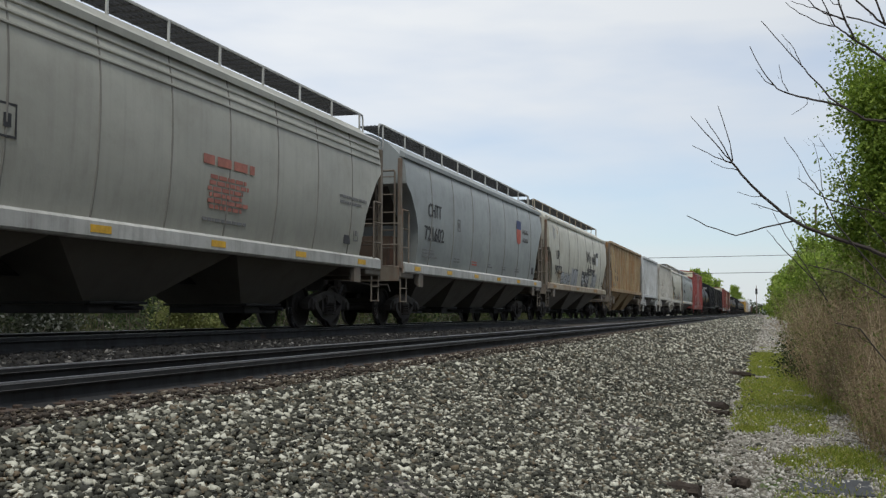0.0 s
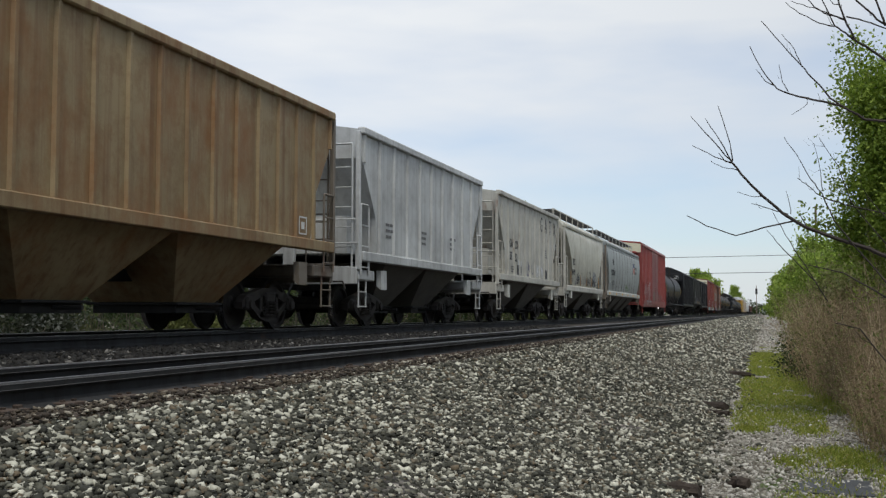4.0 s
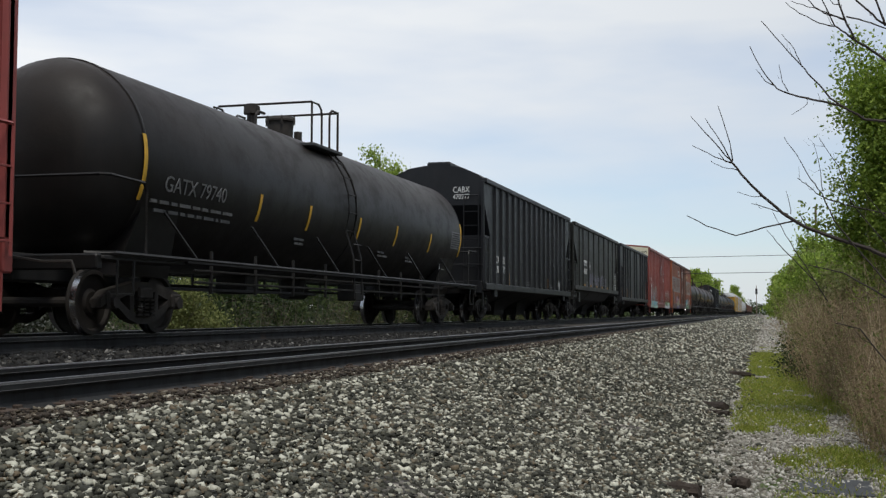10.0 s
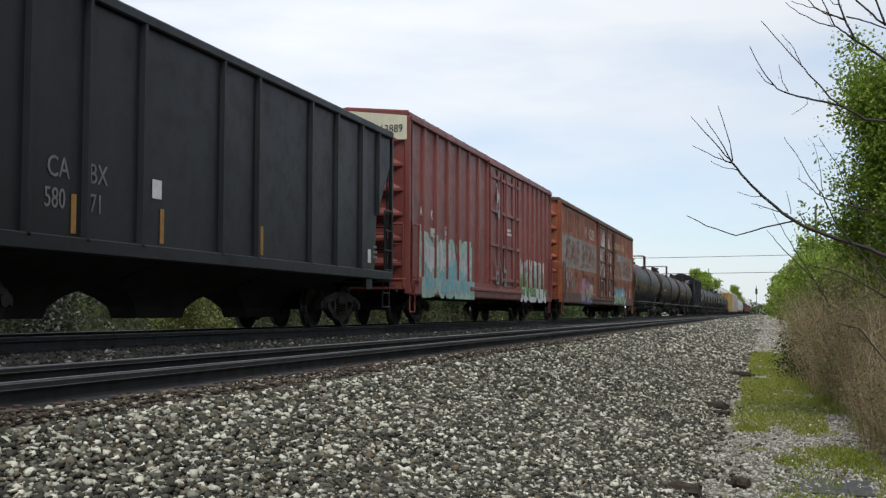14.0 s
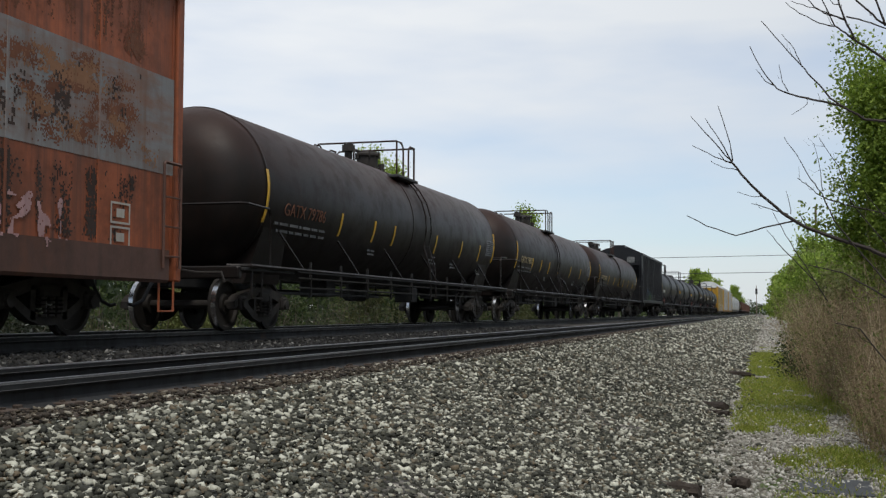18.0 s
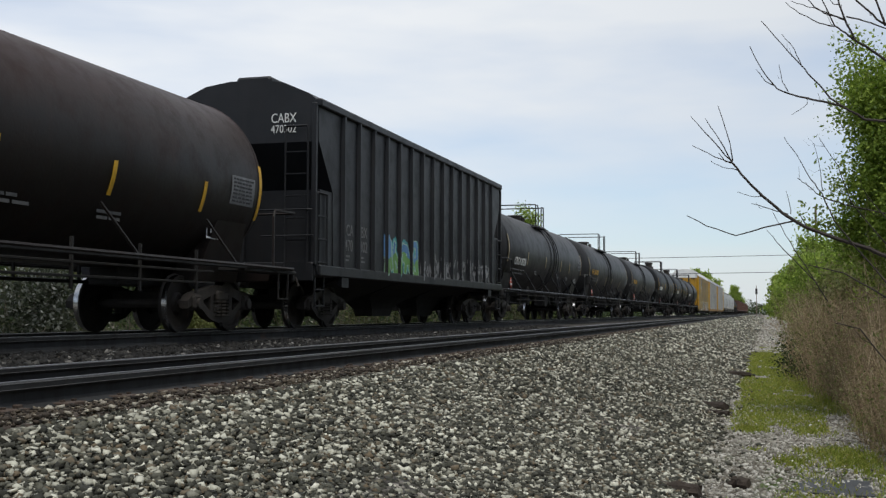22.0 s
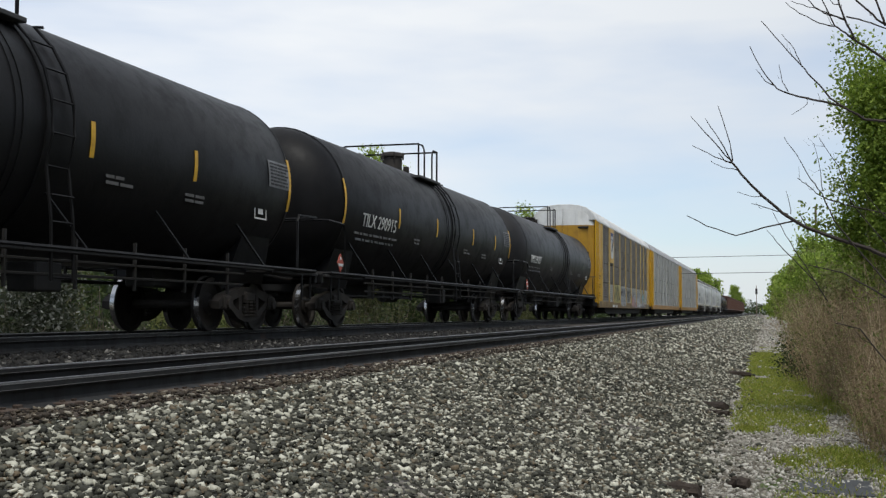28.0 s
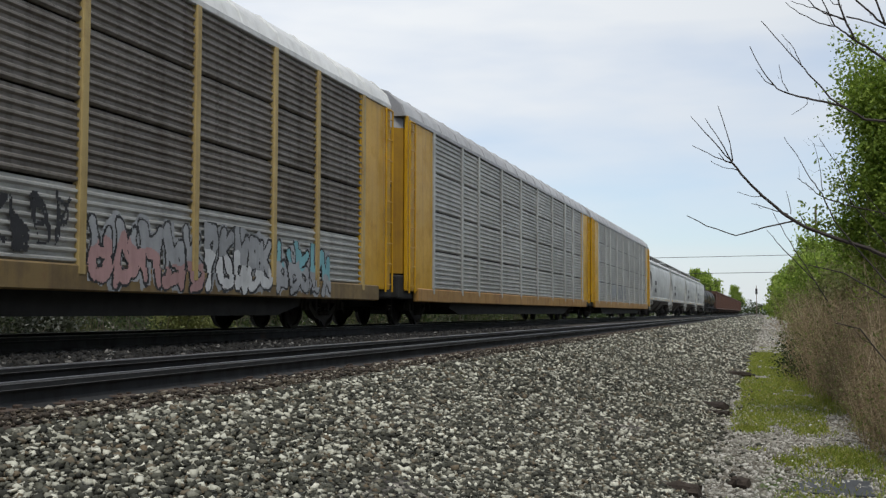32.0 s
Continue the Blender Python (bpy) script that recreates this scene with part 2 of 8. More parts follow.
def ballast_material(name="crushed_stone_bed", k=1.0):
    """Crushed stone seen from afar, under and between the loose stones."""
    m, n, l, b = mat_base(name)
    tc, vo = n.new("ShaderNodeTexCoord"), n.new("ShaderNodeTexVoronoi")
    vo.inputs["Scale"].default_value = 17.0
    l.new(tc.outputs["Object"], vo.inputs["Vector"])
    r = n.new("ShaderNodeValToRGB")
    sep = n.new("ShaderNodeSeparateColor")
    l.new(vo.outputs["Color"], sep.inputs[0])
    l.new(sep.outputs[0], r.inputs["Fac"])
    els = r.color_ramp.elements
    els[0].color, els[1].color = (0.05 * k, 0.047 * k, 0.042 * k, 1), (0.52 * k, 0.48 * k, 0.41 * k, 1)
    e = els.new(0.55)
    e.color = (0.15 * k, 0.138 * k, 0.12 * k, 1)
    gap = n.new("ShaderNodeMapRange")
    gap.inputs["From Min"].default_value, gap.inputs["From Max"].default_value = 0.35, 0.65
    l.new(vo.outputs["Distance"], gap.inputs["Value"])
    col = mixc(n, l, gap.outputs[0], r.outputs["Color"], (0.03, 0.028, 0.025))
    tint = noise_fac(n, l, (1, 0.4, 1), 0.5, 4, 0.35, 0.65, 4.0)
    col = mixc(n, l, scaled(n, l, tint, 0.35), col, (0.14, 0.11, 0.085))
    l.new(col, b.inputs["Base Color"])
    b.inputs["Roughness"].default_value = 0.9
    bumped(n, l, b, scaled(n, l, vo.outputs["Distance"], -1.0), 1.0, 0.05)
    return m


# the dark bed and stones hold oil plus the shadow along the train
M_GROUND, M_BED, M_BEDDARK = ground_material(), ballast_material(), ballast_material("oily_shaded_stone_bed", 0.13)
M_STONE = islands("broken_limestone", [(0.0, (0.026, 0.026, 0.020)), (0.36, (0.070, 0.070, 0.053)), (0.56, (0.128, 0.125, 0.095)), (0.63, (0.165, 0.123, 0.076)), (0.71, (0.201, 0.194, 0.151)), (0.84, (0.448, 0.435, 0.350)), (1.0, (0.787, 0.765, 0.633))], 0.85, 0.35, 30.0)
M_STONE_DARK = islands("oily_shaded_ballast", [(0.0, (0.008, 0.008, 0.008)), (0.80, (0.018, 0.017, 0.016)), (0.92, (0.06, 0.058, 0.052)), (1.0, (0.26, 0.25, 0.23))], 0.8, 0.4, 30.0)
M_RAIL = paint("rail_steel_side", (0.043, 0.0445, 0.046), 0.80, spec=0.15, dirt=(0.022, 0.019, 0.017), dirty=0.9, rust=0.10, seed=60, metal=0.2, rust_colour=(0.07, 0.045, 0.032))
M_RAILTOP = plain("polished_rail_head", (0.36, 0.355, 0.36), 0.36, 1.0, 0.1, 3.0)
M_GLINT = plain("pale_glint_steel", (0.17, 0.165, 0.16), 0.5, 0.5, 0.2, 3.0)
M_TIE = plain("creosoted_tie", (0.062, 0.046, 0.035), 0.9, 0.0, 0.4, 7.0, bump=0.6)
M_PLATE = plain("rusty_tie_plate", (0.072, 0.052, 0.040), 0.85, 0.1, 0.35, 9.0)

# one sheet of ground out to the horizon, with the bed's cross-section in the middle
xs = [-900, -300, -120, -60, -30, -18, -13.2, -11.3, -10.2, -9.5, -8.9, -8.2, -7.4, -6.7, -6.0, -5.2, -4.5, -3.9, -3.4, -2.95, -2.4, -1.8, -1.2, -0.62, -0.3, 0.2, 0.8, 1.5, 4, 12, 40, 150, 400, 900]
ys = [-60, -20, -8, -3, 0, 2, 3] + [3 + 0.5 * i for i in range(1, 75)] + [42, 46, 52, 60, 75, 95, 130, 180, 260, 400, 700, 1200, 2500]


def rough_height(x, y):
    h = ballast_height(x, y)
    amp = 0.05 if -3.2 < x < -0.7 or 1.6 < x < 14 else 0.008
    return h + amp * noise.noise(Vector((x * 0.9, y * 0.6, 0.3))) + 0.35 * amp * noise.noise(Vector((x * 3, y * 3, 4.0)))


sheet = Geo()
sheet.v = [(x, y, rough_height(x, y)) for y in ys for x in xs]
nx = len(xs)
sheet.f = [(j * nx + i, j * nx + i + 1, (j + 1) * nx + i + 1, (j + 1) * nx + i) for j in range(len(ys) - 1) for i in range(nx - 1)]
ground = new("ground", sheet.mesh("ground", M_GROUND, 60))
ground.data.materials.append(M_BED)
ground.data.materials.append(M_BEDDARK)
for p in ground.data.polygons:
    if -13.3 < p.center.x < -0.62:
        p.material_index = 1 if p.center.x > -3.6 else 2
tagged(ground, "trackside ground of gravel, earth and weeds beside a stone bed", "ground", kind="structure")


def chips(name, material, count, place, size, seed, label, category="gravel", flat=0.75, blunt=False):
    """Many broken stones in one mesh. place(rng, n): centres; size: (least, most) half-widths."""
    rng = np.random.default_rng(seed)
    # eight blunt corners, each pushed about: sharp-edged broken rock
    base = np.array([(x, y, z) for x in (-1, 1) for y in (-1, 1) for z in (-1, 1)], float) * 0.72
    tri = np.array([(0, 1, 3), (0, 3, 2), (4, 6, 7), (4, 7, 5), (0, 4, 5), (0, 5, 1), (2, 3, 7), (2, 7, 6), (0, 2, 6), (0, 6, 4), (1, 5, 7), (1, 7, 3)])
    if blunt:
        base = np.array([(1, 0, 0), (-1, 0, 0), (0, 1, 0), (0, -1, 0), (0, 0, 1), (0, 0, -1)], float)
        tri = np.array([(0, 2, 4), (2, 1, 4), (1, 3, 4), (3, 0, 4), (2, 0, 5), (1, 2, 5), (3, 1, 5), (0, 3, 5)])
    nv = len(base)
    c = place(rng, count)
    count = len(c)
    s = (size[0] + (size[1] - size[0]) * rng.random(count) ** 1.8)[:, None, None] * (0.65 + 0.7 * rng.random((count, 1, 3)))
    v = (base[None] + rng.uniform(-0.42, 0.42, (count, nv, 3))) * s
    q = rng.normal(size=(count, 4))
    q /= np.linalg.norm(q, axis=1, keepdims=True)
    w, x, y, z = q.T
    rm = np.stack([np.stack([1 - 2 * (y * y + z * z), 2 * (x * y - w * z), 2 * (x * z + w * y)], -1),
                   np.stack([2 * (x * y + w * z), 1 - 2 * (x * x + z * z), 2 * (y * z - w * x)], -1),
                   np.stack([2 * (x * z - w * y), 2 * (y * z + w * x), 1 - 2 * (x * x + y * y)], -1)], 1)
    v = np.einsum("nij,nkj->nki", rm, v)
    v[:, :, 2] *= flat
    v += c[:, None, :]
    return cloud_mesh(name, v.reshape(-1, 3), (tri[None] + nv * np.arange(count)[:, None, None]).reshape(-1, 3), material, label, category)


def cloud_mesh(name, v, f, material, label, category, parent=None):
    me = bpy.data.meshes.new(name)
    k = f.shape[1]
    me.vertices.add(len(v))
    me.vertices.foreach_set("co", np.ascontiguousarray(v, dtype=np.float32).ravel())
    me.loops.add(f.size)
    me.loops.foreach_set("vertex_index", np.ascontiguousarray(f, dtype=np.int32).ravel())
    me.polygons.add(len(f))
    me.polygons.foreach_set("loop_start", np.arange(0, f.size, k, dtype=np.int32))
    me.update(calc_edges=True)
    me.materials.append(material)
    ob = new(name, me)
    if parent is not None:
        ob.parent = parent
    if category:
        tagged(ob, label, category, kind="stuff")
    elif label:
        tagged(ob, label, kind="stuff")
    return ob


BED_X = np.array([-13.2, -11.3, -10.2, -7.4, -6.7, -6.0, -5.2, -4.0, -3.62, -3.3, -2.95, -2.4, -0.62, -0.3, 1.5, 4.0])
BED_Z = np.array([ballast_height(x) for x in BED_X])


def on_bed(x, y, lift=0.0):
    return np.stack([x, y, np.interp(x, BED_X, BED_Z) + lift], -1)


def strip(x0, x1, y0, y1, power=1.0, lift=0.01):
    return lambda rng, n: on_bed(x0 + (x1 - x0) * rng.random(n), y0 + (y1 - y0) * rng.random(n) ** power, lift + 0.03 * rng.random(n))


def spilled(inner, seed):
    """Pushes the foot of the stone bed in and out, with single stones rolled further onto the path."""
    def place(rng, n):
        p = inner(rng, n)
        wave = np.array([0.16 * noise.noise(Vector((0.0, y * 0.7, seed))) + 0.10 * noise.noise(Vector((3.0, y * 2.6, seed))) for y in p[:, 1]])
        far = np.clip((p[:, 0] + 1.6) / 1.1, 0, 1)
        x = p[:, 0] + far * wave + np.where((rng.random(n) < 0.05) & (far > 0.5), rng.exponential(0.16, n), 0)
        return on_bed(np.minimum(x, 0.4), p[:, 1], 0.005 + 0.03 * rng.random(n))
    return place


chips("ballast", M_STONE, 58000, spilled(strip(-3.30, -0.5, 2.8, 9.0), 1.0), (0.009, 0.022), 3, "loose grey and white crushed limestone on the shoulder")
chips("ballast", M_STONE, 46000, spilled(strip(-3.30, -0.5, 9.0, 24.0, 1.25), 1.0), (0.0135, 0.033), 4, "loose grey and white crushed limestone on the shoulder", blunt=True)
chips("ballast", M_STONE, 20000, spilled(strip(-3.35, -0.5, 24.0, 75.0, 1.4), 1.0), (0.03, 0.06), 5, "loose grey and white crushed limestone on the shoulder", blunt=True)
chips("ballast", M_STONE, 9000, spilled(strip(-3.35, -0.5, 75.0, 260.0, 1.5), 1.0), (0.07, 0.13), 11, "loose grey and white crushed limestone on the shoulder", blunt=True)
chips("ballast", M_STONE_DARK, 12000, strip(-7.9, -5.9, 8.0, 40.0, 1.2, 0.0), (0.025, 0.05), 6, "oily crushed stone between the tracks, train shade in its colour", blunt=True)


M_RUSTCHIP = islands("rusty_scraps", [(0.0, (0.026, 0.021, 0.017)), (0.50, (0.068, 0.052, 0.038)), (0.78, (0.13, 0.105, 0.075)), (1.0, (0.50, 0.46, 0.37))], 0.9, 0.3, 30.0)
chips("track_litter", M_RUSTCHIP, 11000, strip(-3.62, -3.10, 3.0, 40.0, 1.6, 0.045), (0.008, 0.026), 8, "rust-brown scraps, splinters and stones along the rail", "debris", 0.6, True)
chips("ballast", M_STONE, 3500, strip(-3.60, -3.28, 3.0, 30.0, 1.4, 0.005), (0.010, 0.026), 9, "loose grey and white crushed limestone among the ties")

# ---- tracks ----
def rail_profile():
    half = [(0.0, -0.186), (0.076, -0.186), (0.076, -0.175), (0.02, -0.155), (0.009, -0.13), (0.009, -0.075), (0.018, -0.055), (0.037, -0.046), (0.038, -0.012), (0.034, -0.003)]
    return half[1:] + [(-x, z) for x, z in half[:0:-1]]


Y0, Y1 = -40.0, 1500.0


GAUGE_HALF = 0.6725


def track(name, centre, label, tops=(0.0, 0.0), k=1.0, bands=(0.030, 0.049)):
    """tops: the heights of the two heads; k: the rail's height against the heavy section; bands: how wide each head is worn bright."""
    root = tagged(new(name), label, "railway track", kind="structure")
    for side, z, band in zip((1, -1), tops, bands):
        x = centre + side * GAUGE_HALF
        body = Geo().loft([[(x + a, y, z + b * k) for a, b in rail_profile()] for y in (Y0, Y1)])
        rail = part("rail", body, M_RAIL, root, "rusty steel rail")
        # the running band lies towards the gauge side and wraps round the gauge corner
        a, b = sorted((x - side * 0.037, x + side * (band - 0.037)))
        part("rail_head", Geo().bevel_box(a, b, Y0, Y1, z - 0.012, z + 0.002, 0.0015), M_RAILTOP, rail, "bright worn running surface")
        # pale strips added to draw the bright highlight lines on the rail's side
        part("head_glint", Geo().bevel_box(x + 0.0355, x + 0.0395, Y0, Y1, z - 0.008, z - 0.004, 0.001), M_GLINT, rail, "thin pale highlight strip along the head")
        part("head_glint", Geo().bevel_box(x + 0.0365, x + 0.0395, Y0, Y1, z - 0.048 * k, z - 0.044 * k, 0.001), M_GLINT, rail, "thin pale highlight strip under the head")
    return root


near_track = track("near_track", TRACK_A, "empty railway track with light rusty rails on wooden ties", (-0.066, -0.094), 0.77, (0.007, 0.060))
far_track = track("far_track", TRACK_B, "railway track that carries the freight train")


def tie_mesh():
    g = Geo().bevel_box(-1.3, 1.3, -0.115, 0.115, -0.17, 0.0, 0.012)
    return g.mesh("tie", M_TIE)


TIE = tie_mesh()
PLATE = Geo().bevel_box(-0.18, 0.18, -0.09, 0.09, 0.0, 0.02, 0.005)
for sx in (-0.12, 0.12):
    for sy in (-0.05, 0.05):
        PLATE.cyl((sx, sy, 0.01), (sx, sy, 0.032), 0.012, 0.018, 6)
PLATE = PLATE.mesh("tie_plate", M_PLATE)
ANCHOR = Geo().bevel_box(0.05, 0.095, -0.02, 0.02, 0.0, 0.035, 0.006).bevel_box(-0.06, 0.07, -0.012, 0.012, -0.015, 0.004, 0.004).mesh("rail_anchor", M_PLATE)
rng = random.Random(5)
for root, centre, z, tilt, n0, n1 in ((near_track, TRACK_A, -0.212, 0.040, 4, 84), (far_track, TRACK_B, -0.21, 0.0, 10, 70)):
    for i in range(n0, n1):
        y = i * 0.53 + rng.uniform(-0.03, 0.03)
        ang = math.atan2(tilt, 1.505)
        tie = part("tie", TIE, None, root, at=Matrix.Translation((centre + rng.uniform(-0.05, 0.05), y, z - tilt / 2)) @ Matrix.Rotation(-ang, 4, "Y") @ Matrix.Rotation(rng.uniform(-0.02, 0.02), 4, "Z"))
        part("tie_plate", PLATE, None, tie, at=Matrix.Translation((GAUGE_HALF, 0, 0.002)))
        if root is near_track and i < 60 and rng.random() < 0.6:
            part("rail_anchor", ANCHOR, None, tie, at=Matrix.Translation((GAUGE_HALF, 0.13, 0.0)))

# ---- the train: running gear shared by all cars ----
M_TRUCK = plain("grimy_truck_iron", (0.035, 0.03, 0.026), 0.75, 0.1, 0.4, 5.0, bump=0.4)
M_WHEEL = plain("wheel_steel", (0.026, 0.022, 0.019), 0.75, 0.1, 0.3, 5.0)
M_TREAD = plain("bright_wheel_tread", (0.5, 0.5, 0.5), 0.25, 1.0, 0.1, 5.0)
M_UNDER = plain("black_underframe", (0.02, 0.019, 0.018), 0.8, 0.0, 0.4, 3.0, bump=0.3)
# grimy brown that also holds the shade inside the hopper end pockets
M_POCKETSHADE = plain("grimy_pocket_shade", (0.045, 0.040, 0.034), 0.9, 0.0, 0.4, 3.0, bump=0.4)
M_HOSE = plain("rubber_hose", (0.015, 0.015, 0.015), 0.7)
M_WHITE = plain("white_stencil", (0.62, 0.62, 0.60), 0.7, 0.0, 0.15, 8.0)
M_BLACKMARK = plain("black_stencil", (0.035, 0.035, 0.038), 0.7, 0.0, 0.2, 8.0)
M_GREYMARK = plain("faded_grey_stencil", (0.155, 0.155, 0.155), 0.7, 0.0, 0.2, 8.0)
M_YELLOWDIRTY = plain("dull_orange_strip", (0.30, 0.16, 0.04), 0.6, 0.0, 0.25, 8.0)
M_YELLOW = plain("yellow_reflector", (0.62, 0.36, 0.03), 0.5, 0.0, 0.2, 8.0)
M_REDMARK = plain("red_stencil", (0.42, 0.10, 0.07), 0.7, 0.0, 0.2, 8.0)


def wheelset_mesh():
    g = Geo().lathe_x([(-0.95, 0.06), (-0.95, 0.075), (0.95, 0.075), (0.95, 0.06)], seg=10)
    for s in (-1, 1):
        prof = [(0.62, 0.09), (0.62, 0.16), (0.70, 0.18), (0.705, 0.38), (0.68, 0.40), (0.68, 0.47), (0.70, 0.483), (0.718, 0.475), (0.73, 0.458), (0.815, 0.452), (0.815, 0.395), (0.765, 0.37), (0.75, 0.19), (0.79, 0.15), (0.79, 0.09)]
        g.lathe_x([(s * x, r) for x, r in prof], seg=26)
    me = g.mesh("wheelset", M_WHEEL, 35)
    me.materials.append(M_TREAD)
    for p in me.polygons:
        c = p.center
        if 0.73 < abs(c.x) < 0.814 and math.hypot(c.y, c.z) > 0.44:
            p.material_index = 1
        elif abs(c.x) > 0.812 and math.hypot(c.y, c.z) > 0.41:
            p.material_index = 0
    return me


WHEELSET = wheelset_mesh()
WHEEL_R = 0.457
AXLE = 0.865


def side_frame_mesh():
    """Cast truck side: arched top chord, sloping bottom chord, windows, journal boxes."""
    g = Geo()
    x0, x1 = 0.93, 1.08
    top = [(-1.12, 0.50), (-0.95, 0.62), (-0.55, 0.70), (-0.25, 0.76), (0.25, 0.76), (0.55, 0.70), (0.95, 0.62), (1.12, 0.50)]
    low = [(-1.12, 0.38), (-0.92, 0.46), (-0.60, 0.52), (-0.25, 0.62), (0.25, 0.62), (0.60, 0.52), (0.92, 0.46), (1.12, 0.38)]
    g.loft([[(x0, a, b), (x1, a, b), (x1, c, d), (x0, c, d)] for (a, b), (c, d) in zip(top, low)])
    for s in (-1, 1):
        g.loft([[(x0, s * y, z0), (x1, s * y, z0), (x1, s * y, z1), (x0, s * y, z1)] for y, z0, z1 in ((0.78, 0.44, 0.56), (0.42, 0.22, 0.36), (0.15, 0.15, 0.27), (0.0, 0.15, 0.25))])
        g.box(x0, x1, s * 0.33 - 0.05, s * 0.33 + 0.05, 0.22, 0.66)
        g.bevel_box(x0 - 0.05, x1 + 0.05, s * AXLE - 0.13, s * AXLE + 0.13, 0.36, 0.60, 0.03)
        g.cyl((x1, s * AXLE, 0.457), (x1 + 0.09, s * AXLE, 0.457), 0.10, 0.085, 12)
    return g.mesh("side_frame", M_TRUCK)


SIDE_FRAME = side_frame_mesh()
_sp = Geo()
for dx in (-0.04, 0.09):
    for dy in (-0.17, 0.0, 0.17):
        for k in range(5):
            _sp.cyl((1.0 + dx, dy, 0.26 + 0.055 * k), (1.0 + dx, dy, 0.29 + 0.055 * k), 0.068, 0.068, 6)
SPRINGS = _sp.mesh("spring_group", M_TRUCK)
BOLSTER = Geo().bevel_box(-1.12, 1.12, -0.2, 0.2, 0.50, 0.68, 0.03).cyl((0, 0, 0.66), (0, 0, 0.82), 0.2, 0.2, 12).mesh("truck", M_TRUCK)
BRAKE = Geo().bevel_box(-0.8, 0.8, 0.30, 0.38, 0.42, 0.50, 0.01).bevel_box(-0.8, 0.8, -0.38, -0.30, 0.42, 0.50, 0.01).mesh("brake_beam", M_TRUCK)
WHEELSETS = []


def truck(car, y):
    t = part("truck", BOLSTER, None, car, at=Matrix.Translation((0, y, 0)) @ Matrix.Diagonal((0.94, 0.9, 0.9, 1)))
    t["label"] = "cast-iron two-axle truck"
    part("side_frame", SIDE_FRAME, None, t)
    part("side_frame", SIDE_FRAME, None, t, at=Matrix.Rotation(math.pi, 4, "Z"))
    part("spring_nest", SPRINGS, None, t, kind="stuff")
    part("spring_nest", SPRINGS, None, t, at=Matrix.Rotation(math.pi, 4, "Z"), kind="stuff")
    part("brake_beam", BRAKE, None, t)
    for s in (-1, 1):
        WHEELSETS.append((part("wheelset", WHEELSET, None, t, at=Matrix.Translation((0, s * AXLE, WHEEL_R))), s))


def coupler_mesh():
    g = Geo().bevel_box(-0.09, 0.09, -0.75, 0.1, 0.80, 0.98, 0.03)
    g.bevel_box(-0.17, 0.13, -0.98, -0.7, 0.76, 1.03, 0.05)
    g.rod([(0.1, -0.3, 0.95), (0.55, -0.35, 0.92), (0.95, -0.35, 0.86), (1.35, -0.35, 0.86), (1.40, -0.35, 0.72)], 0.02)
    return g.mesh("coupler", M_TRUCK, 40)


COUPLER = coupler_mesh()
HOSE = Geo().rod([(0.30, -0.35, 0.85), (0.32, -0.55, 0.70), (0.30, -0.75, 0.45), (0.26, -0.92, 0.38), (0.22, -1.0, 0.40)], 0.028, 6).mesh("brake_hose", M_HOSE, 40)


def running_gear(car, length, inset=1.75):
    """Trucks, couplers and hoses. length: over the end sills."""
    for s in (-1, 1):
        truck(car, s * (length / 2 - inset))
        turn = Matrix.Translation((0, s * length / 2, 0)) @ Matrix.Rotation(0 if s < 0 else math.pi, 4, "Z")
        part("coupler", COUPLER, None, car, "rusty cast coupler", at=turn)
        part("brake_hose", HOSE, None, car, at=turn)


def ladder(car, mat, x, y, z0, z1, wide=0.42, along="x", step=0.38, r=0.014, name="ladder"):
    """Two stiles joined by the top rung, the other rungs between them; along: the direction of the rungs."""
    dx, dy = (wide / 2, 0) if along == "x" else (0, wide / 2)
    count = max(1, int((z1 - 0.20 - z0) / step) + 1)
    top = min(z1, z0 + 0.15 + count * step)
    e = 0.06
    bow = [(x - dx, y - dy, z0), (x - dx, y - dy, top - 0.03), (x - dx * (1 - e), y - dy * (1 - e), top), (x + dx * (1 - e), y + dy * (1 - e), top), (x + dx, y + dy, top - 0.03), (x + dx, y + dy, z0)]
    ob = part(name, Geo().rod(bow, 0.022, 4), mat, car)
    bar = Geo().rod([(-dx, -dy, 0), (dx, dy, 0)], r).mesh("rung", mat)
    for k in range(count):
        if z0 + 0.15 + k * step < top - 0.08:
            part("rung", bar, None, ob, at=Matrix.Translation((x, y, z0 + 0.15 + k * step)))
    return ob


def stirrup(car, mat, x, y, z, drop=0.42, wide=0.36):
    g = Geo().rod([(x, y - wide / 2, z), (x, y - wide / 2, z - drop), (x, y + wide / 2, z - drop), (x, y + wide / 2, z)], 0.018)
    return part("step", g, mat, car)


def bars(car, mat, x, y0, z0, rows, wide, high, gap, seed, tilt=0.0, name="stencil"):
    """Lines of writing too small to read, as plain bars."""
    rg, g = random.Random(seed), Geo()
    for i in range(rows):
        w = wide * rg.uniform(0.55, 1.0)
        z = z0 - i * (high + gap)
        g.box(x, x + 0.004, y0, y0 + w * 0.45, z - high, z)
        g.box(x, x + 0.004, y0 + w * 0.52, y0 + w, z - high, z)
    return part(name, g, mat, car, kind="stuff")


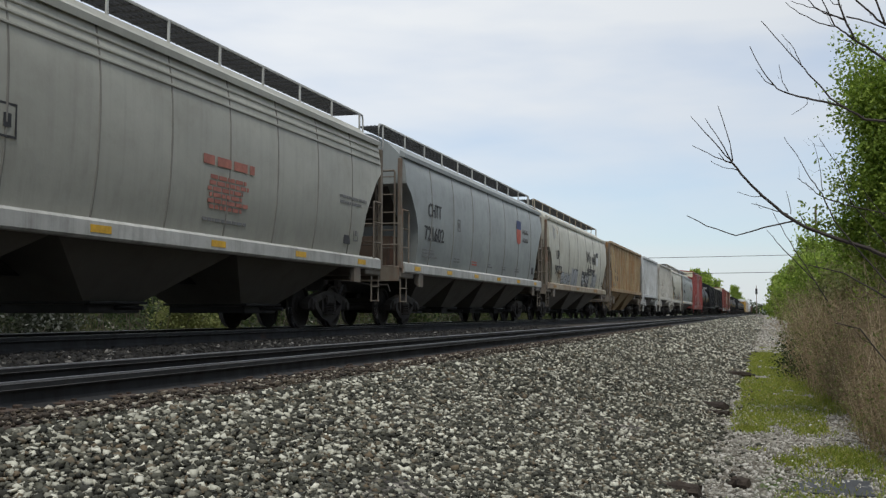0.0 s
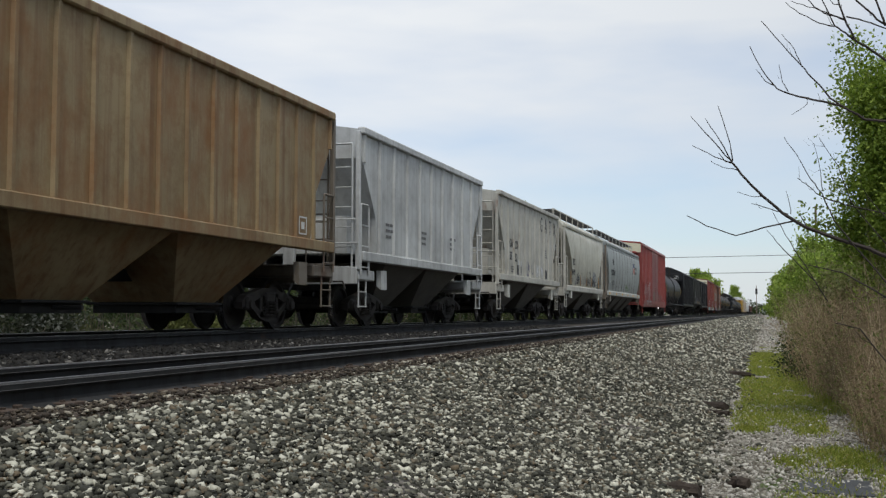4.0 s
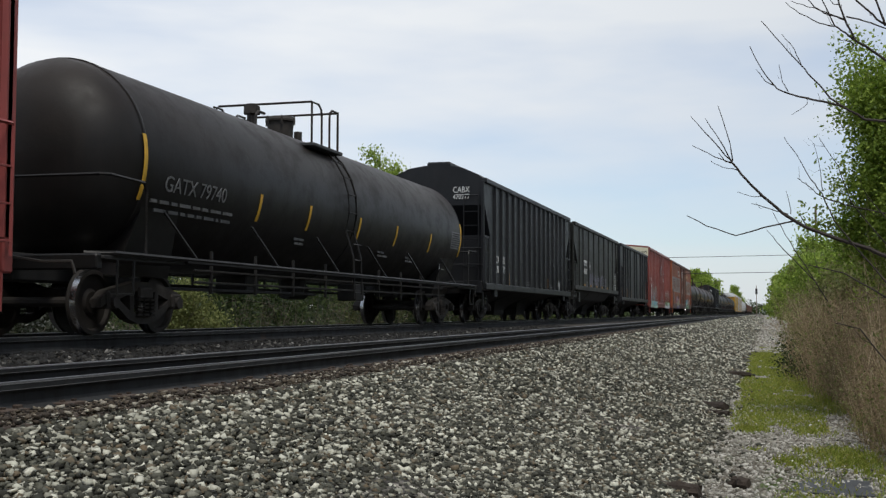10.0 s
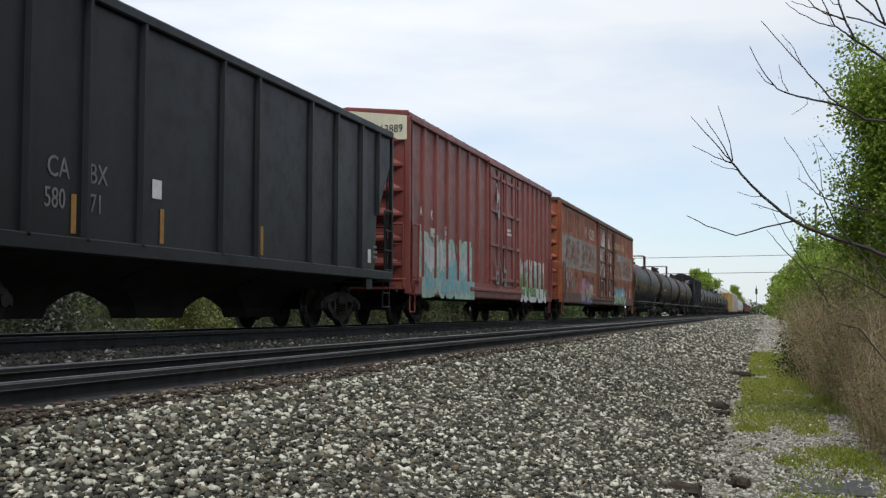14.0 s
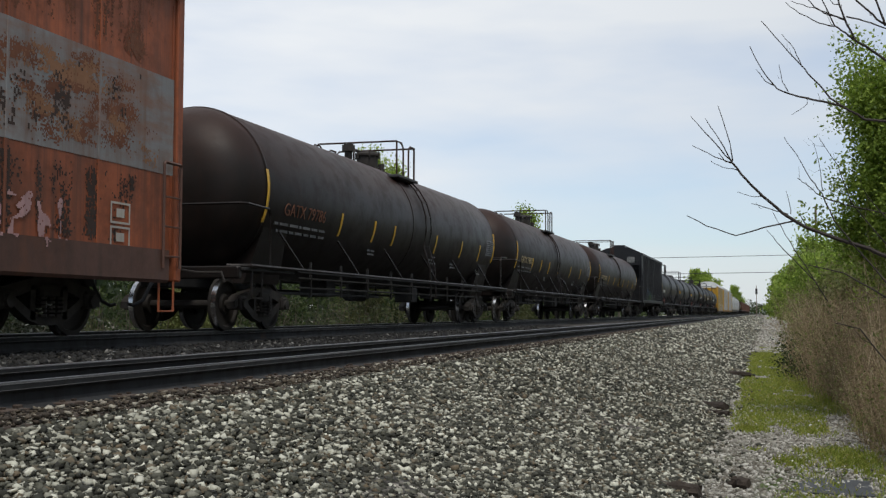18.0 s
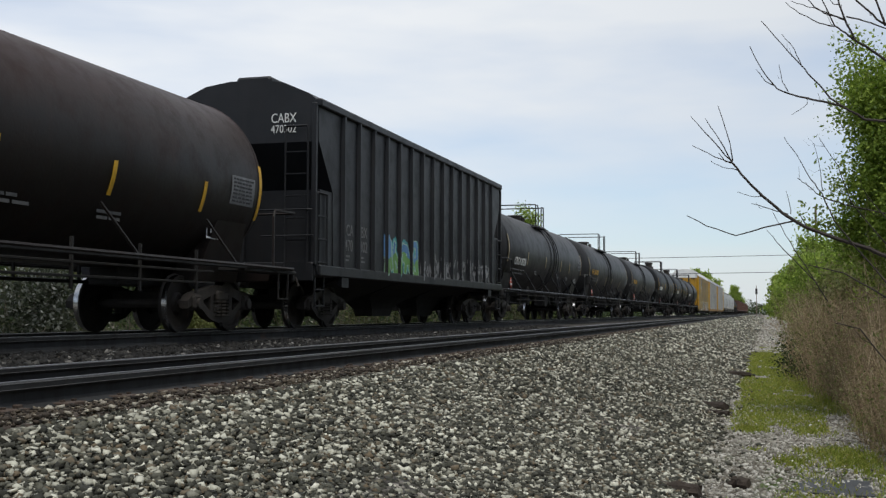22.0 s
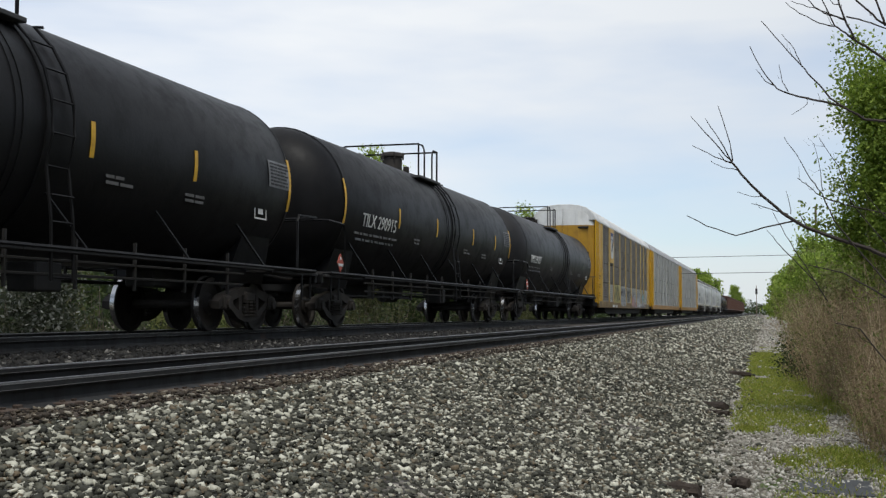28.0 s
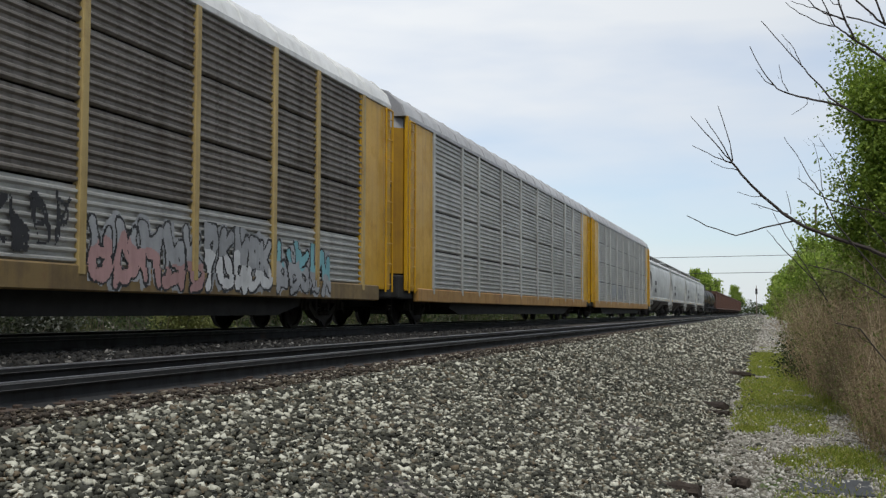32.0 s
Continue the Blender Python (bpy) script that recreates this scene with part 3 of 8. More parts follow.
def small_print(car, mat, on_x, y0, z0, rows, wide, high, gap, seed):
    """Lines of small words too fine to read, each word a thin bar of uneven length."""
    rg, g = random.Random(seed), Geo()
    for i in range(rows):
        z, y, stop = z0 - i * (high + gap), y0 + rg.uniform(0, 0.08) * wide, y0 + wide * rg.uniform(0.8, 1.0)
        while y < stop:
            w = high * rg.uniform(1.2, 4.5)
            x = float(on_x(z - high / 2))
            g.box(x, x + 0.004, y, min(y + w, stop + 0.02), z - high, z)
            y += w + high * 0.7
    return part("stencil", g, mat, car, kind="stuff")


def plate(car, mat, x, y, z, wide, high, name="reflector", label="", thick=0.006):
    return part(name, Geo().box(x, x + thick, y, y + wide, z, z + high), mat, car, label)


def outline_box(car, mat, x, y, z, w, h, t=0.025, name="stencil"):
    g = Geo().box(x, x + 0.004, y, y + w, z, z + t).box(x, x + 0.004, y, y + w, z + h - t, z + h)
    g.box(x, x + 0.004, y, y + t, z + t, z + h - t).box(x, x + 0.004, y + w - t, y + w, z + t, z + h - t)
    g.box(x, x + 0.004, y + w * 0.3, y + w * 0.7, z + h * 0.3, z + h * 0.7)
    return part(name, g, mat, car)


CARS = []   # (car, U of its middle)


def start_car(name, label, category, near, far):
    """A car whose body reaches from near to far along the train."""
    car = thing(name, label, category, "cars of the freight train", at=Matrix.Translation((TRACK_B, (near + far) / 2, 0)) @ Matrix.Diagonal((0.98 if "tank" in name else 0.95, 1, 1, 1)))
    CARS.append((car, (near + far) / 2))
    return car, (far - near) / 2


def hopper_bays(car, mat, H, count, z_top=1.02, z_low=0.33, wide=1.42, end=2.1, spout=False):
    """Discharge hoppers under the sill, each with its gate. spout: narrow at the foot, with arches left open between them."""
    pitch = 2 * (H - end) / count
    for i in range(count):
        y0 = -H + end + i * pitch
        y1 = y0 + pitch
        c = (y0 + y1) / 2
        if spout:
            shape = [(z_top, wide, pitch / 2 - 0.01), (0.86, wide * 0.74, pitch * 0.49), (0.70, wide * 0.42, pitch * 0.47), (0.61, wide * 0.30, pitch * 0.39), (0.49, wide * 0.22, pitch * 0.28), (0.36, wide * 0.17, pitch * 0.21), (0.20, wide * 0.15, pitch * 0.19)]
            g = Geo().loft([[(-w, c - d, z), (w, c - d, z), (w, c + d, z), (-w, c + d, z)] for z, w, d in shape])
        else:
            g = Geo().loft([[(-wide, y0 + 0.03, z_top), (wide, y0 + 0.03, z_top), (wide, y1 - 0.03, z_top), (-wide, y1 - 0.03, z_top)],
                            [(-0.62, c - 0.52, z_low), (0.62, c - 0.52, z_low), (0.62, c + 0.52, z_low), (-0.62, c + 0.52, z_low)]])
        bay = part("hopper_bay", g, mat, car)
        if not spout:
            part("outlet_gate", Geo().bevel_box(-0.72, 0.72, c - 0.6, c + 0.6, z_low - 0.07, z_low + 0.05, 0.01).cyl((0.6, c, z_low), (1.15, c, z_low), 0.03, 0.03, 8), M_UNDER, bay)
            part("bay_flange", Geo().bevel_box(-0.80, 0.80, c - 0.68, c + 0.68, z_low + 0.05, z_low + 0.09, 0.01), M_UNDER, bay)
    part("centre_sill", Geo().bevel_box(-0.2, 0.2, -H + 0.05, H - 0.05, 0.72, 1.0, 0.01), M_UNDER, car)


def end_frame(car, mat, H, s, x_side, z_sill, z_top, lad=True, pocket=3.1):
    """Corner posts, end platform, ladders, grab irons and steps at one end (s = -1: the leading end)."""
    y = s * (H - 0.06)
    for sx in (-1, 1):
        part("corner_post", Geo().bevel_box(sx * x_side - 0.045, sx * x_side + 0.045, y - 0.045, y + 0.045, z_sill, z_top, 0.012), mat, car)
        part("jacking_pad", Geo().prism([(sx * (x_side - 0.06), z_sill + 0.02), (sx * (x_side + 0.045), z_sill + 0.02), (sx * (x_side + 0.045), z_sill - 0.36), (sx * (x_side - 0.06), z_sill - 0.30)], min(s * (H - 1.62), s * (H - 1.28)), max(s * (H - 1.62), s * (H - 1.28))), mat, car)
    part("end_post", Geo().bevel_box(-0.12, 0.12, y - 0.06, y + 0.06, z_sill, pocket, 0.015), mat, car)
    part("end_platform", Geo().bevel_box(-x_side - 0.02, x_side + 0.02, min(y, y - s * 0.9), max(y, y - s * 0.9), z_sill - 0.2, z_sill, 0.02), mat, car)
    part("end_sill", Geo().bevel_box(-x_side, x_side, min(y, y + s * 0.06), max(y, y + s * 0.06), z_sill - 0.28, z_sill + 0.05, 0.015), mat, car)
    if lad:
        ladder(car, mat, x_side - 0.33, y + s * 0.05, z_sill - 0.1, pocket + 0.25, 0.44, "x")
        ladder(car, mat, x_side + 0.04, y - s * 0.27, z_sill - 0.1, z_sill + 1.25, 0.44, "y", 0.40, 0.016)
        ladder(car, mat, -x_side + 0.33, y + s * 0.05, z_sill - 0.1, pocket + 0.25, 0.44, "x")
        part("handrail", Geo().rod([(x_side - 0.02, y + s * 0.03, z_sill + 0.95), (x_side - 0.1, y + s * 0.09, z_sill + 0.95), (-x_side + 0.1, y + s * 0.09, z_sill + 0.95), (-x_side + 0.02, y + s * 0.03, z_sill + 0.95)], 0.015), mat, car)
        part("grab_iron", Geo().rod([(x_side, y + s * 0.02, z_sill + 0.50), (x_side + 0.02, y + s * 0.10, z_sill + 0.50), (0.5, y + s * 0.10, z_sill + 0.50)], 0.014), mat, car)
        for sx in (-1, 1):
            g = Geo()
            for d in (-0.2, 0.2):
                g.bevel_box(sx * (x_side - 0.01) - 0.014, sx * (x_side - 0.01) + 0.014, y - s * 0.27 + d - 0.014, y - s * 0.27 + d + 0.014, z_sill - 0.72, z_sill - 0.1, 0.004)
            for z in (0.42, 0.70):
                g.bevel_box(sx * (x_side - 0.01) - 0.03, sx * (x_side - 0.01) + 0.03, y - s * 0.27 - 0.2, y - s * 0.27 + 0.2, z_sill - z - 0.012, z_sill - z + 0.012, 0.004)
            part("step", g, mat, car)
        if s < 0:
            wheel = Geo().lathe_y([(y - 0.16, 0.24), (y - 0.19, 0.28), (y - 0.16, 0.30), (y - 0.13, 0.28)], -0.62, z_sill + 1.0, 20, caps=False)
            for k in range(3):
                a = k * math.pi / 3
                wheel.rod([(-0.62 - 0.27 * math.cos(a), y - 0.16, z_sill + 1.0 - 0.27 * math.sin(a)), (-0.62 + 0.27 * math.cos(a), y - 0.16, z_sill + 1.0 + 0.27 * math.sin(a))], 0.012)
            wheel.cyl((-0.62, y - 0.18, z_sill + 1.0), (-0.62, y - 0.02, z_sill + 1.0), 0.03, 0.03, 8)
            part("brake_wheel", wheel, mat, car)


def roof_walk(car, mat, H, z, x_in=0.45, x_out=0.95, rail=True, post_step=1.45):
    """Grating walkways each side of the hatches, on brackets, with a railing of mesh panels."""
    for s in (-1, 1):
        g = Geo()
        a, b = (x_in, x_out) if s > 0 else (-x_out, -x_in)
        for k in range(7):
            x = a + (b - a) * k / 6
            g.box(x - 0.012, x + 0.012, -H, H, z, z + 0.035)
        k = -H
        while k <= H:
            g.box(a, b, k - 0.015, k + 0.015, z - 0.012, z + 0.02)
            k += 0.3
        part("running_board", g, M_WALK, car, "dark steel grating")
        if rail:
            n = max(2, round(2 * H / post_step))
            xo = b if s > 0 else a
            for k in range(n + 1):
                y = -H + 2 * H * k / n
                part("walk_bracket", Geo().bevel_box(min(xo, xo + s * 0.03), max(xo, xo + s * 0.03), y - 0.025, y + 0.025, z - 0.5, z + 0.04, 0.006), mat, car)
            part("walk_edge", Geo().bevel_box(xo - 0.02, xo + 0.02, -H, H, z + 0.005, z + 0.05, 0.008), mat, car)
            for e in (-1, 1):
                part("walk_end_rail", Geo().rod([(xo, e * (H - 0.02), z + 0.03), (xo, e * (H + 0.20), z + 0.02), (xo, e * (H + 0.23), z - 0.05), (xo, e * (H + 0.23), z - 0.50)], 0.02, 6), mat, car)


M_WALK = plain("dark_grating", (0.06, 0.06, 0.06), 0.7, 0.3)


def hatches(car, mat, H, z, n=8):
    for i in range(n):
        y = -H + 2 * H * (i + 0.5) / n
        part("roof_hatch", Geo().bevel_box(-0.36, 0.36, y - H / n * 0.94, y + H / n * 0.94, z - 0.08, z + 0.09, 0.04), mat, car)


def smooth_low(z):
    return hopper_width(z) * 0.74


def recess(car, mat, H, s, width, zs, z1, z2, run=1.02):
    """The open end pocket: a slope sheet darkened with grime and painted-in pocket shade over a closed lower bulkhead
    box.
    """
    zz = [zs + (z1 - zs) * k / 5 for k in range(6)]
    a, b = sorted((s * (H - 0.30), s * (H - 1.95)))
    part("end_box", Geo().loft([[(-width(z), a, z), (width(z), a, z), (width(z), b, z), (-width(z), b, z)] for z in zz]), mat, car)
    x = width(2.6) - 0.06
    part("slope_sheet", Geo().loft([[(q, s * (H - 0.26 - d), z - 0.012) for q, z in ((-x, zq), (x, zq), (x, zq - 0.03), (-x, zq - 0.03))] for d, zq in ((0.0, z2), (run, z1 + 0.02))]), M_POCKETSHADE, car, "slope sheet in grimy brown with pocket shade in it")


def hopper_profile(eave=3.62):
    """Half cross-section of the smooth-sided body: x, z."""
    return [(1.43, 1.30), (1.47, 1.5), (1.53, 1.9), (1.56, 2.4), (1.56, 2.9), (1.53, 3.3), (1.47, eave), (1.40, eave + 0.04), (1.28, eave + 0.16), (1.05, eave + 0.36), (0.7, eave + 0.52), (0.3, eave + 0.58)]


def hopper_width(z, eave=3.62):
    prof = hopper_profile(eave)
    for (a, za), (b, zb) in zip(prof, prof[1:]):
        if z <= zb:
            return a + (b - a) * max(0, (z - za)) / (zb - za)
    return 0.3


def round_hopper(name, label, near, far, mat, sill_mat, eave=3.62, bays=3, seams=7, top=4.28, yellow=True, under=None, seam=None, end=None, lips=0, frame_mat=None, pz=3.05, seam_at=None, cut=None):
    """Covered hopper with smooth bulging sides, cut-back ends and roof walks."""
    car, H = start_car(name, label, "hopper car", near, far)
    zs, prof = 1.30, hopper_profile(eave)

    def width(z):
        return hopper_width(z, eave)

    cut = list(cut or [(0.0, pz), (0.30, pz - 0.20), (0.65, pz - 0.60), (0.86, pz - 0.92), (0.92, min(pz - 1.2, 1.85)), (0.97, zs + 0.08)]) + [(1.66 if cut and cut[-1][0] > 1.2 else 1.0, zs)]
    ys = [(-H + 0.25 + d, z) for d, z in cut] + [(0.0, zs)] + [(H - 0.25 - d, z) for d, z in cut[::-1]]
    rings = []
    for y, zl in ys:
        zz = [zl + (eave - zl) * k / 7 for k in range(8)]
        right = [(width(z), z) for z in zz] + prof[7:]
        rings.append([(x, y, z) for x, z in right] + [(-x, y, z) for x, z in right[::-1]])
    body = part("body", Geo().loft(rings), mat, car, smooth=50)
    for i in range(seam_at[2] if seam_at else seams):
        y = seam_at[0] + seam_at[1] * i if seam_at else -H + 0.25 + (2 * H - 0.5) * (i + 1) / (seams + 1)
        zl = zs
        d = min(y + H - 0.25, H - 0.25 - y)
        for (d0, z0), (d1, z1) in zip(cut, cut[1:]):
            if d0 <= d <= d1:
                zl = z0 + (z1 - z0) * (d - d0) / (d1 - d0)
        zz = [zl + (eave - zl) * k / 8 for k in range(9)]
        for s in (-1, 1):
            g = Geo().loft([[(s * (width(z) - 0.02), y - 0.035, z), (s * (width(z) + 0.010), y - 0.010, z), (s * (width(z) + 0.010), y + 0.010, z), (s * (width(z) - 0.02), y + 0.035, z)] for z in zz])
            part("weld_seam", g, seam or mat, body)
    for s in (-1, 1):
        part("side_sill", Geo().prism([(s * 1.38, 1.13), (s * 1.50, 1.13), (s * 1.53, 1.16), (s * 1.53, 1.33), (s * 1.47, 1.37), (s * 1.38, 1.37)], -H + 0.2, H - 0.2), sill_mat, car, "pale side sill")
        part("top_chord", Geo().prism([(s * 1.38, eave + 0.02), (s * 1.52, eave - 0.02), (s * 1.53, eave + 0.07), (s * 1.40, eave + 0.15)], -H + 0.22, H - 0.22), mat, car, "pale roof edge")
        for k in range(lips):
            z = eave - 0.13 - 0.13 * k
            part("eave_rib", Geo().prism([(s * (width(z - 0.03) - 0.01), z - 0.03), (s * (width(z) + 0.025), z - 0.012), (s * (width(z) + 0.025), z + 0.012), (s * (width(z + 0.03) - 0.01), z + 0.03)], -H + 0.3, H - 0.3), mat, car)
        end_frame(car, frame_mat or sill_mat, H, s, 1.46, 1.22, eave - 0.05, pocket=pz)
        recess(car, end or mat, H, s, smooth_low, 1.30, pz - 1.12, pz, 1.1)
        part("air_tank", Geo().cyl((-0.55, s * (H - 0.62), 1.62), (0.55, s * (H - 0.62), 1.62), 0.17, 0.17, 14), M_TRUCK, car)
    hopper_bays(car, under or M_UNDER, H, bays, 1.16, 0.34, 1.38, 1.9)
    hatches(car, mat, H - 0.9, top - 0.14, 9)
    roof_walk(car, sill_mat, H - 0.15, top, 0.45, 1.0)
    running_gear(car, 2 * H + 0.1, 1.75)
    if yellow:
        n = 6
        for i in range(n):
            y = -H + 0.9 + (2 * H - 2.4) * i / (n - 1)
            plate(car, M_YELLOW, 1.532, y, 1.20, 0.42, 0.09, "reflector", "faded yellow reflective strip")
    return car, H


def rib_hopper(name, label, near, far, mat, top=3.85, ribs=15, rib_mat=None, bays=3, zs=1.05, hatch=True, walks=False, round_roof=False, under=None, rib_d=0.07, rib_at=None, cut=((0.0, 3.25), (0.80, 2.15), (0.90, 1.3)), flush=False, frame_mat=None, spout=False, flat_lead=False):
    """Covered hopper with flat sides and outside ribs, cut-back ends with a slope sheet."""
    car, H = start_car(name, label, "hopper car", near, far)
    w = 1.50
    cut = [(d, max(z, zs)) for d, z in cut[:2]] + [(cut[2][0], zs)]
    lead = [(0.0, zs), (0.4, zs)] if flat_lead else cut
    roof = [(w, top), (1.3, top + 0.15), (0.8, top + 0.36), (0.3, top + 0.43)] if round_roof else [(w, top), (1.1, top + 0.06), (0.6, top + 0.12), (0.3, top + 0.14)]
    rings = []
    for y, zl in [(-H + 0.2 + d, z) for d, z in lead] + [(H - 0.2 - d, z) for d, z in cut[::-1]]:
        right = [(w, zl), (w, (zl + top) / 2)] + roof
        rings.append([(x, y, z) for x, z in right] + [(-x, y, z) for x, z in right[::-1]])
    body = part("body", Geo().loft(rings), mat, car)
    for i in range(ribs):
        y = (rib_at[i] if len(rib_at) > 2 else rib_at[0] + rib_at[1] * i) if rib_at else -H + 0.28 + (2 * H - 0.56) * i / (ribs - 1)
        d = min(y + H - 0.2, H - 0.2 - y)
        slope = (cut[0][1] - cut[1][1]) / cut[1][0]
        zl = zs - 0.05 if d > cut[1][0] or (flat_lead and y < 0) else cut[0][1] - slope * d
        for s in (-1, 1):
            part("rib", Geo().loft([[(s * (w - 0.005), y - 0.055, z), (s * (w + rib_d), y - 0.03, z), (s * (w + rib_d), y + 0.03, z), (s * (w - 0.005), y + 0.055, z)] for z in (zl + 0.03, top - 0.04)]), rib_mat or mat, body)
    for s in (-1, 1):
        part("side_sill", Geo().bevel_box(min(s * 1.40, s * 1.57), max(s * 1.40, s * 1.57), -H + 0.15, H - 0.15, zs - 0.16, zs + 0.02, 0.015), mat, car)
        part("top_chord", Geo().bevel_box(min(s * 1.42, s * 1.58), max(s * 1.42, s * 1.58), -H + 0.15, H - 0.15, top - 0.10, top + 0.04, 0.02), mat, car)
        end_frame(car, frame_mat or mat, H, s, 1.48, 1.10, top - 0.05, lad=not (flat_lead and s < 0), pocket=cut[0][1])
        if flat_lead and s < 0:
            ladder(car, mat, 1.55, -H + 0.55, zs - 0.1, 2.75, 0.42, "y")
        else:
            recess(car, mat, H, s, (lambda z: 1.485) if flush else (lambda z: 1.14), zs, cut[1][1], cut[0][1], cut[1][0])
    hopper_bays(car, under or M_UNDER, H, bays, zs - 0.12, 0.28 if spout else 0.34, 1.4, 1.9, spout)
    if hatch:
        hatches(car, mat, H - 0.5, top + 0.2 + (0.29 if round_roof else 0), 8)
    if walks:
        roof_walk(car, mat, H - 0.15, top + 0.42, 0.5, 1.0, True, 1.7)
    running_gear(car, 2 * H + 0.1, 1.75)
    return car, H


def box_car(name, label, near, far, mat, top=4.60, roof_mat=None, doors="corrugated", ribs=7, door_w=3.4, door_y=0.0, end_mat=None, cap_mat=None, zs=0.98, single=False, ext_ribs=True, sill_mat=None, door_mat=None, leaf_mat=None):
    """Outside-braced box car with sliding doors, corrugated ends and a ribbed roof."""
    car, H = start_car(name, label, "box car", near, far)
    w = 1.48
    body = part("body", Geo().bevel_box(-w, w, -H + 0.06, H - 0.06, zs, top - 0.02, 0.015), mat, car)
    roof = part("roof", Geo().prism([(-w - 0.04, top - 0.04), (w + 0.04, top - 0.04), (w + 0.04, top + 0.02), (0, top + 0.16), (-w - 0.04, top + 0.02)], -H, H), roof_mat or mat, car, "galvanised ribbed roof")
    n = 14
    for i in range(n + 1):
        y = -H + 0.05 + (2 * H - 0.1) * i / n
        part("roof_rib", Geo().loft([[(x, y - 0.04, z), (x, y + 0.04, z), (x, y + 0.025, z + 0.04), (x, y - 0.025, z + 0.04)] for x, z in ((-w, top + 0.02), (0, top + 0.15), (w, top + 0.02))]), roof_mat or mat, roof)
    d0, d1 = door_y - door_w / 2, door_y + door_w / 2
    if ext_ribs:
        for a, b in ((-H + 0.12, d0 - 0.12), (d1 + 0.12, H - 0.12)):
            for i in range(ribs + 1):
                y = a + (b - a) * i / ribs
                for s in (-1, 1):
                    part("rib", Geo().loft([[(s * (w - 0.005), y - 0.075, z), (s * (w + 0.06), y - 0.045, z), (s * (w + 0.06), y + 0.045, z), (s * (w - 0.005), y + 0.075, z)] for z in (zs + 0.06, top - 0.1)]), mat, body)
    for s in (-1, 1):
        part("side_sill", Geo().prism([(s * 1.40, 0.70), (s * 1.53, 0.66), (s * 1.56, 0.70), (s * 1.56, zs + 0.1), (s * 1.40, zs + 0.1)], -H + 0.35, H - 0.35), sill_mat or mat, car)
        part("top_chord", Geo().bevel_box(min(s * 1.42, s * 1.57), max(s * 1.42, s * 1.57), -H + 0.03, H - 0.03, top - 0.16, top - 0.03, 0.015), roof_mat or mat, car)
        part("corner_post", Geo().bevel_box(min(s * 1.40, s * 1.54), max(s * 1.40, s * 1.54), -H + 0.0, -H + 0.16, 0.68, top - 0.05, 0.02), mat, car)
        part("corner_post", Geo().bevel_box(min(s * 1.40, s * 1.54), max(s * 1.40, s * 1.54), H - 0.16, H, 0.68, top - 0.05, 0.02), mat, car)
        # ends: horizontal dreadnaught ribs
        for k in range(6):
            z = zs + 0.35 + k * (top - zs - 0.6) / 5.6
            part("end_rib", Geo().loft([[(x, s * (H - 0.07), z - h), (x, s * (H + d), z - 0.03), (x, s * (H + d), z + 0.03), (x, s * (H - 0.07), z + h)] for x, h, d in ((-1.36, 0.02, -0.05), (-1.1, 0.16, 0.06), (1.1, 0.16, 0.06), (1.36, 0.02, -0.05))]), end_mat or mat, body)
        if cap_mat:
            part("end_panel", Geo().prism([(-1.46, top - 0.58), (1.46, top - 0.58), (1.46, top - 0.06), (0, top + 0.10), (-1.46, top - 0.06)], min(s * (H - 0.07), s * (H + 0.012)), max(s * (H - 0.07), s * (H + 0.012))), cap_mat, body, "cream end panel")
        part("end_sill", Geo().bevel_box(-1.45, 1.45, s * H - 0.06, s * H + 0.06, 0.78, zs + 0.05, 0.015), mat, car)
        ladder(car, mat, 1.20, s * (H + 0.07), 0.85, 2.2, 0.42, "x")
        ladder(car, sill_mat or mat, 1.58, s * (H - 0.32), 0.85, 2.2, 0.42, "y")
        stirrup(car, mat, 1.5, s * (H - 0.32), 0.72)
    # doors
    leaves = [(d0, d1)] if single else [(d0, door_y), (door_y, d1)]
    for s in (-1, 1):
        for a, b in leaves:
            xd = w + 0.05
            dg = Geo().bevel_box(min(s * (w - 0.01), s * xd), max(s * (w - 0.01), s * xd), a + 0.03, b - 0.03, zs - 0.02, top - 0.2, 0.01)
            door = part("door", dg, leaf_mat or mat, car)
            if doors == "corrugated":
                for k in range(22):
                    z = zs + 0.14 + k * (top - zs - 0.5) / 21.5
                    part("corrugation", Geo().loft([[(s * (xd - 0.005), y, z - h), (s * (xd + d), y, z), (s * (xd - 0.005), y, z + h)] for y, h, d in ((a + 0.10, 0.01, 0.004), (a + 0.16, 0.06, 0.045), (b - 0.16, 0.06, 0.045), (b - 0.10, 0.01, 0.004))]), mat, door)
            elif doors == "plate":
                for z in (zs + 0.06, 1.94, 2.66, 3.35, top - 0.30):
                    part("door_bar", Geo().bevel_box(min(s * xd, s * (xd + 0.05)), max(s * xd, s * (xd + 0.05)), a + 0.06, b - 0.06, z - 0.045, z + 0.045, 0.012), door_mat or mat, door)
                for z0, z1, q in ((zs, 1.94, 0.35), (zs, 1.94, 0.68), (1.94, 2.66, 0.5), (2.66, 3.35, 0.5)):
                    y = a + (b - a) * q
                    part("door_stile", Geo().bevel_box(min(s * xd, s * (xd + 0.035)), max(s * xd, s * (xd + 0.035)), y - 0.035, y + 0.035, z0 + 0.05, z1 - 0.045, 0.01), door_mat or mat, door)
                for y in (a + 0.10, b - 0.10):
                    part("door_stile", Geo().bevel_box(min(s * xd, s * (xd + 0.06)), max(s * xd, s * (xd + 0.06)), y - 0.055, y + 0.055, zs + 0.02, top - 0.24, 0.012), door_mat or mat, door)
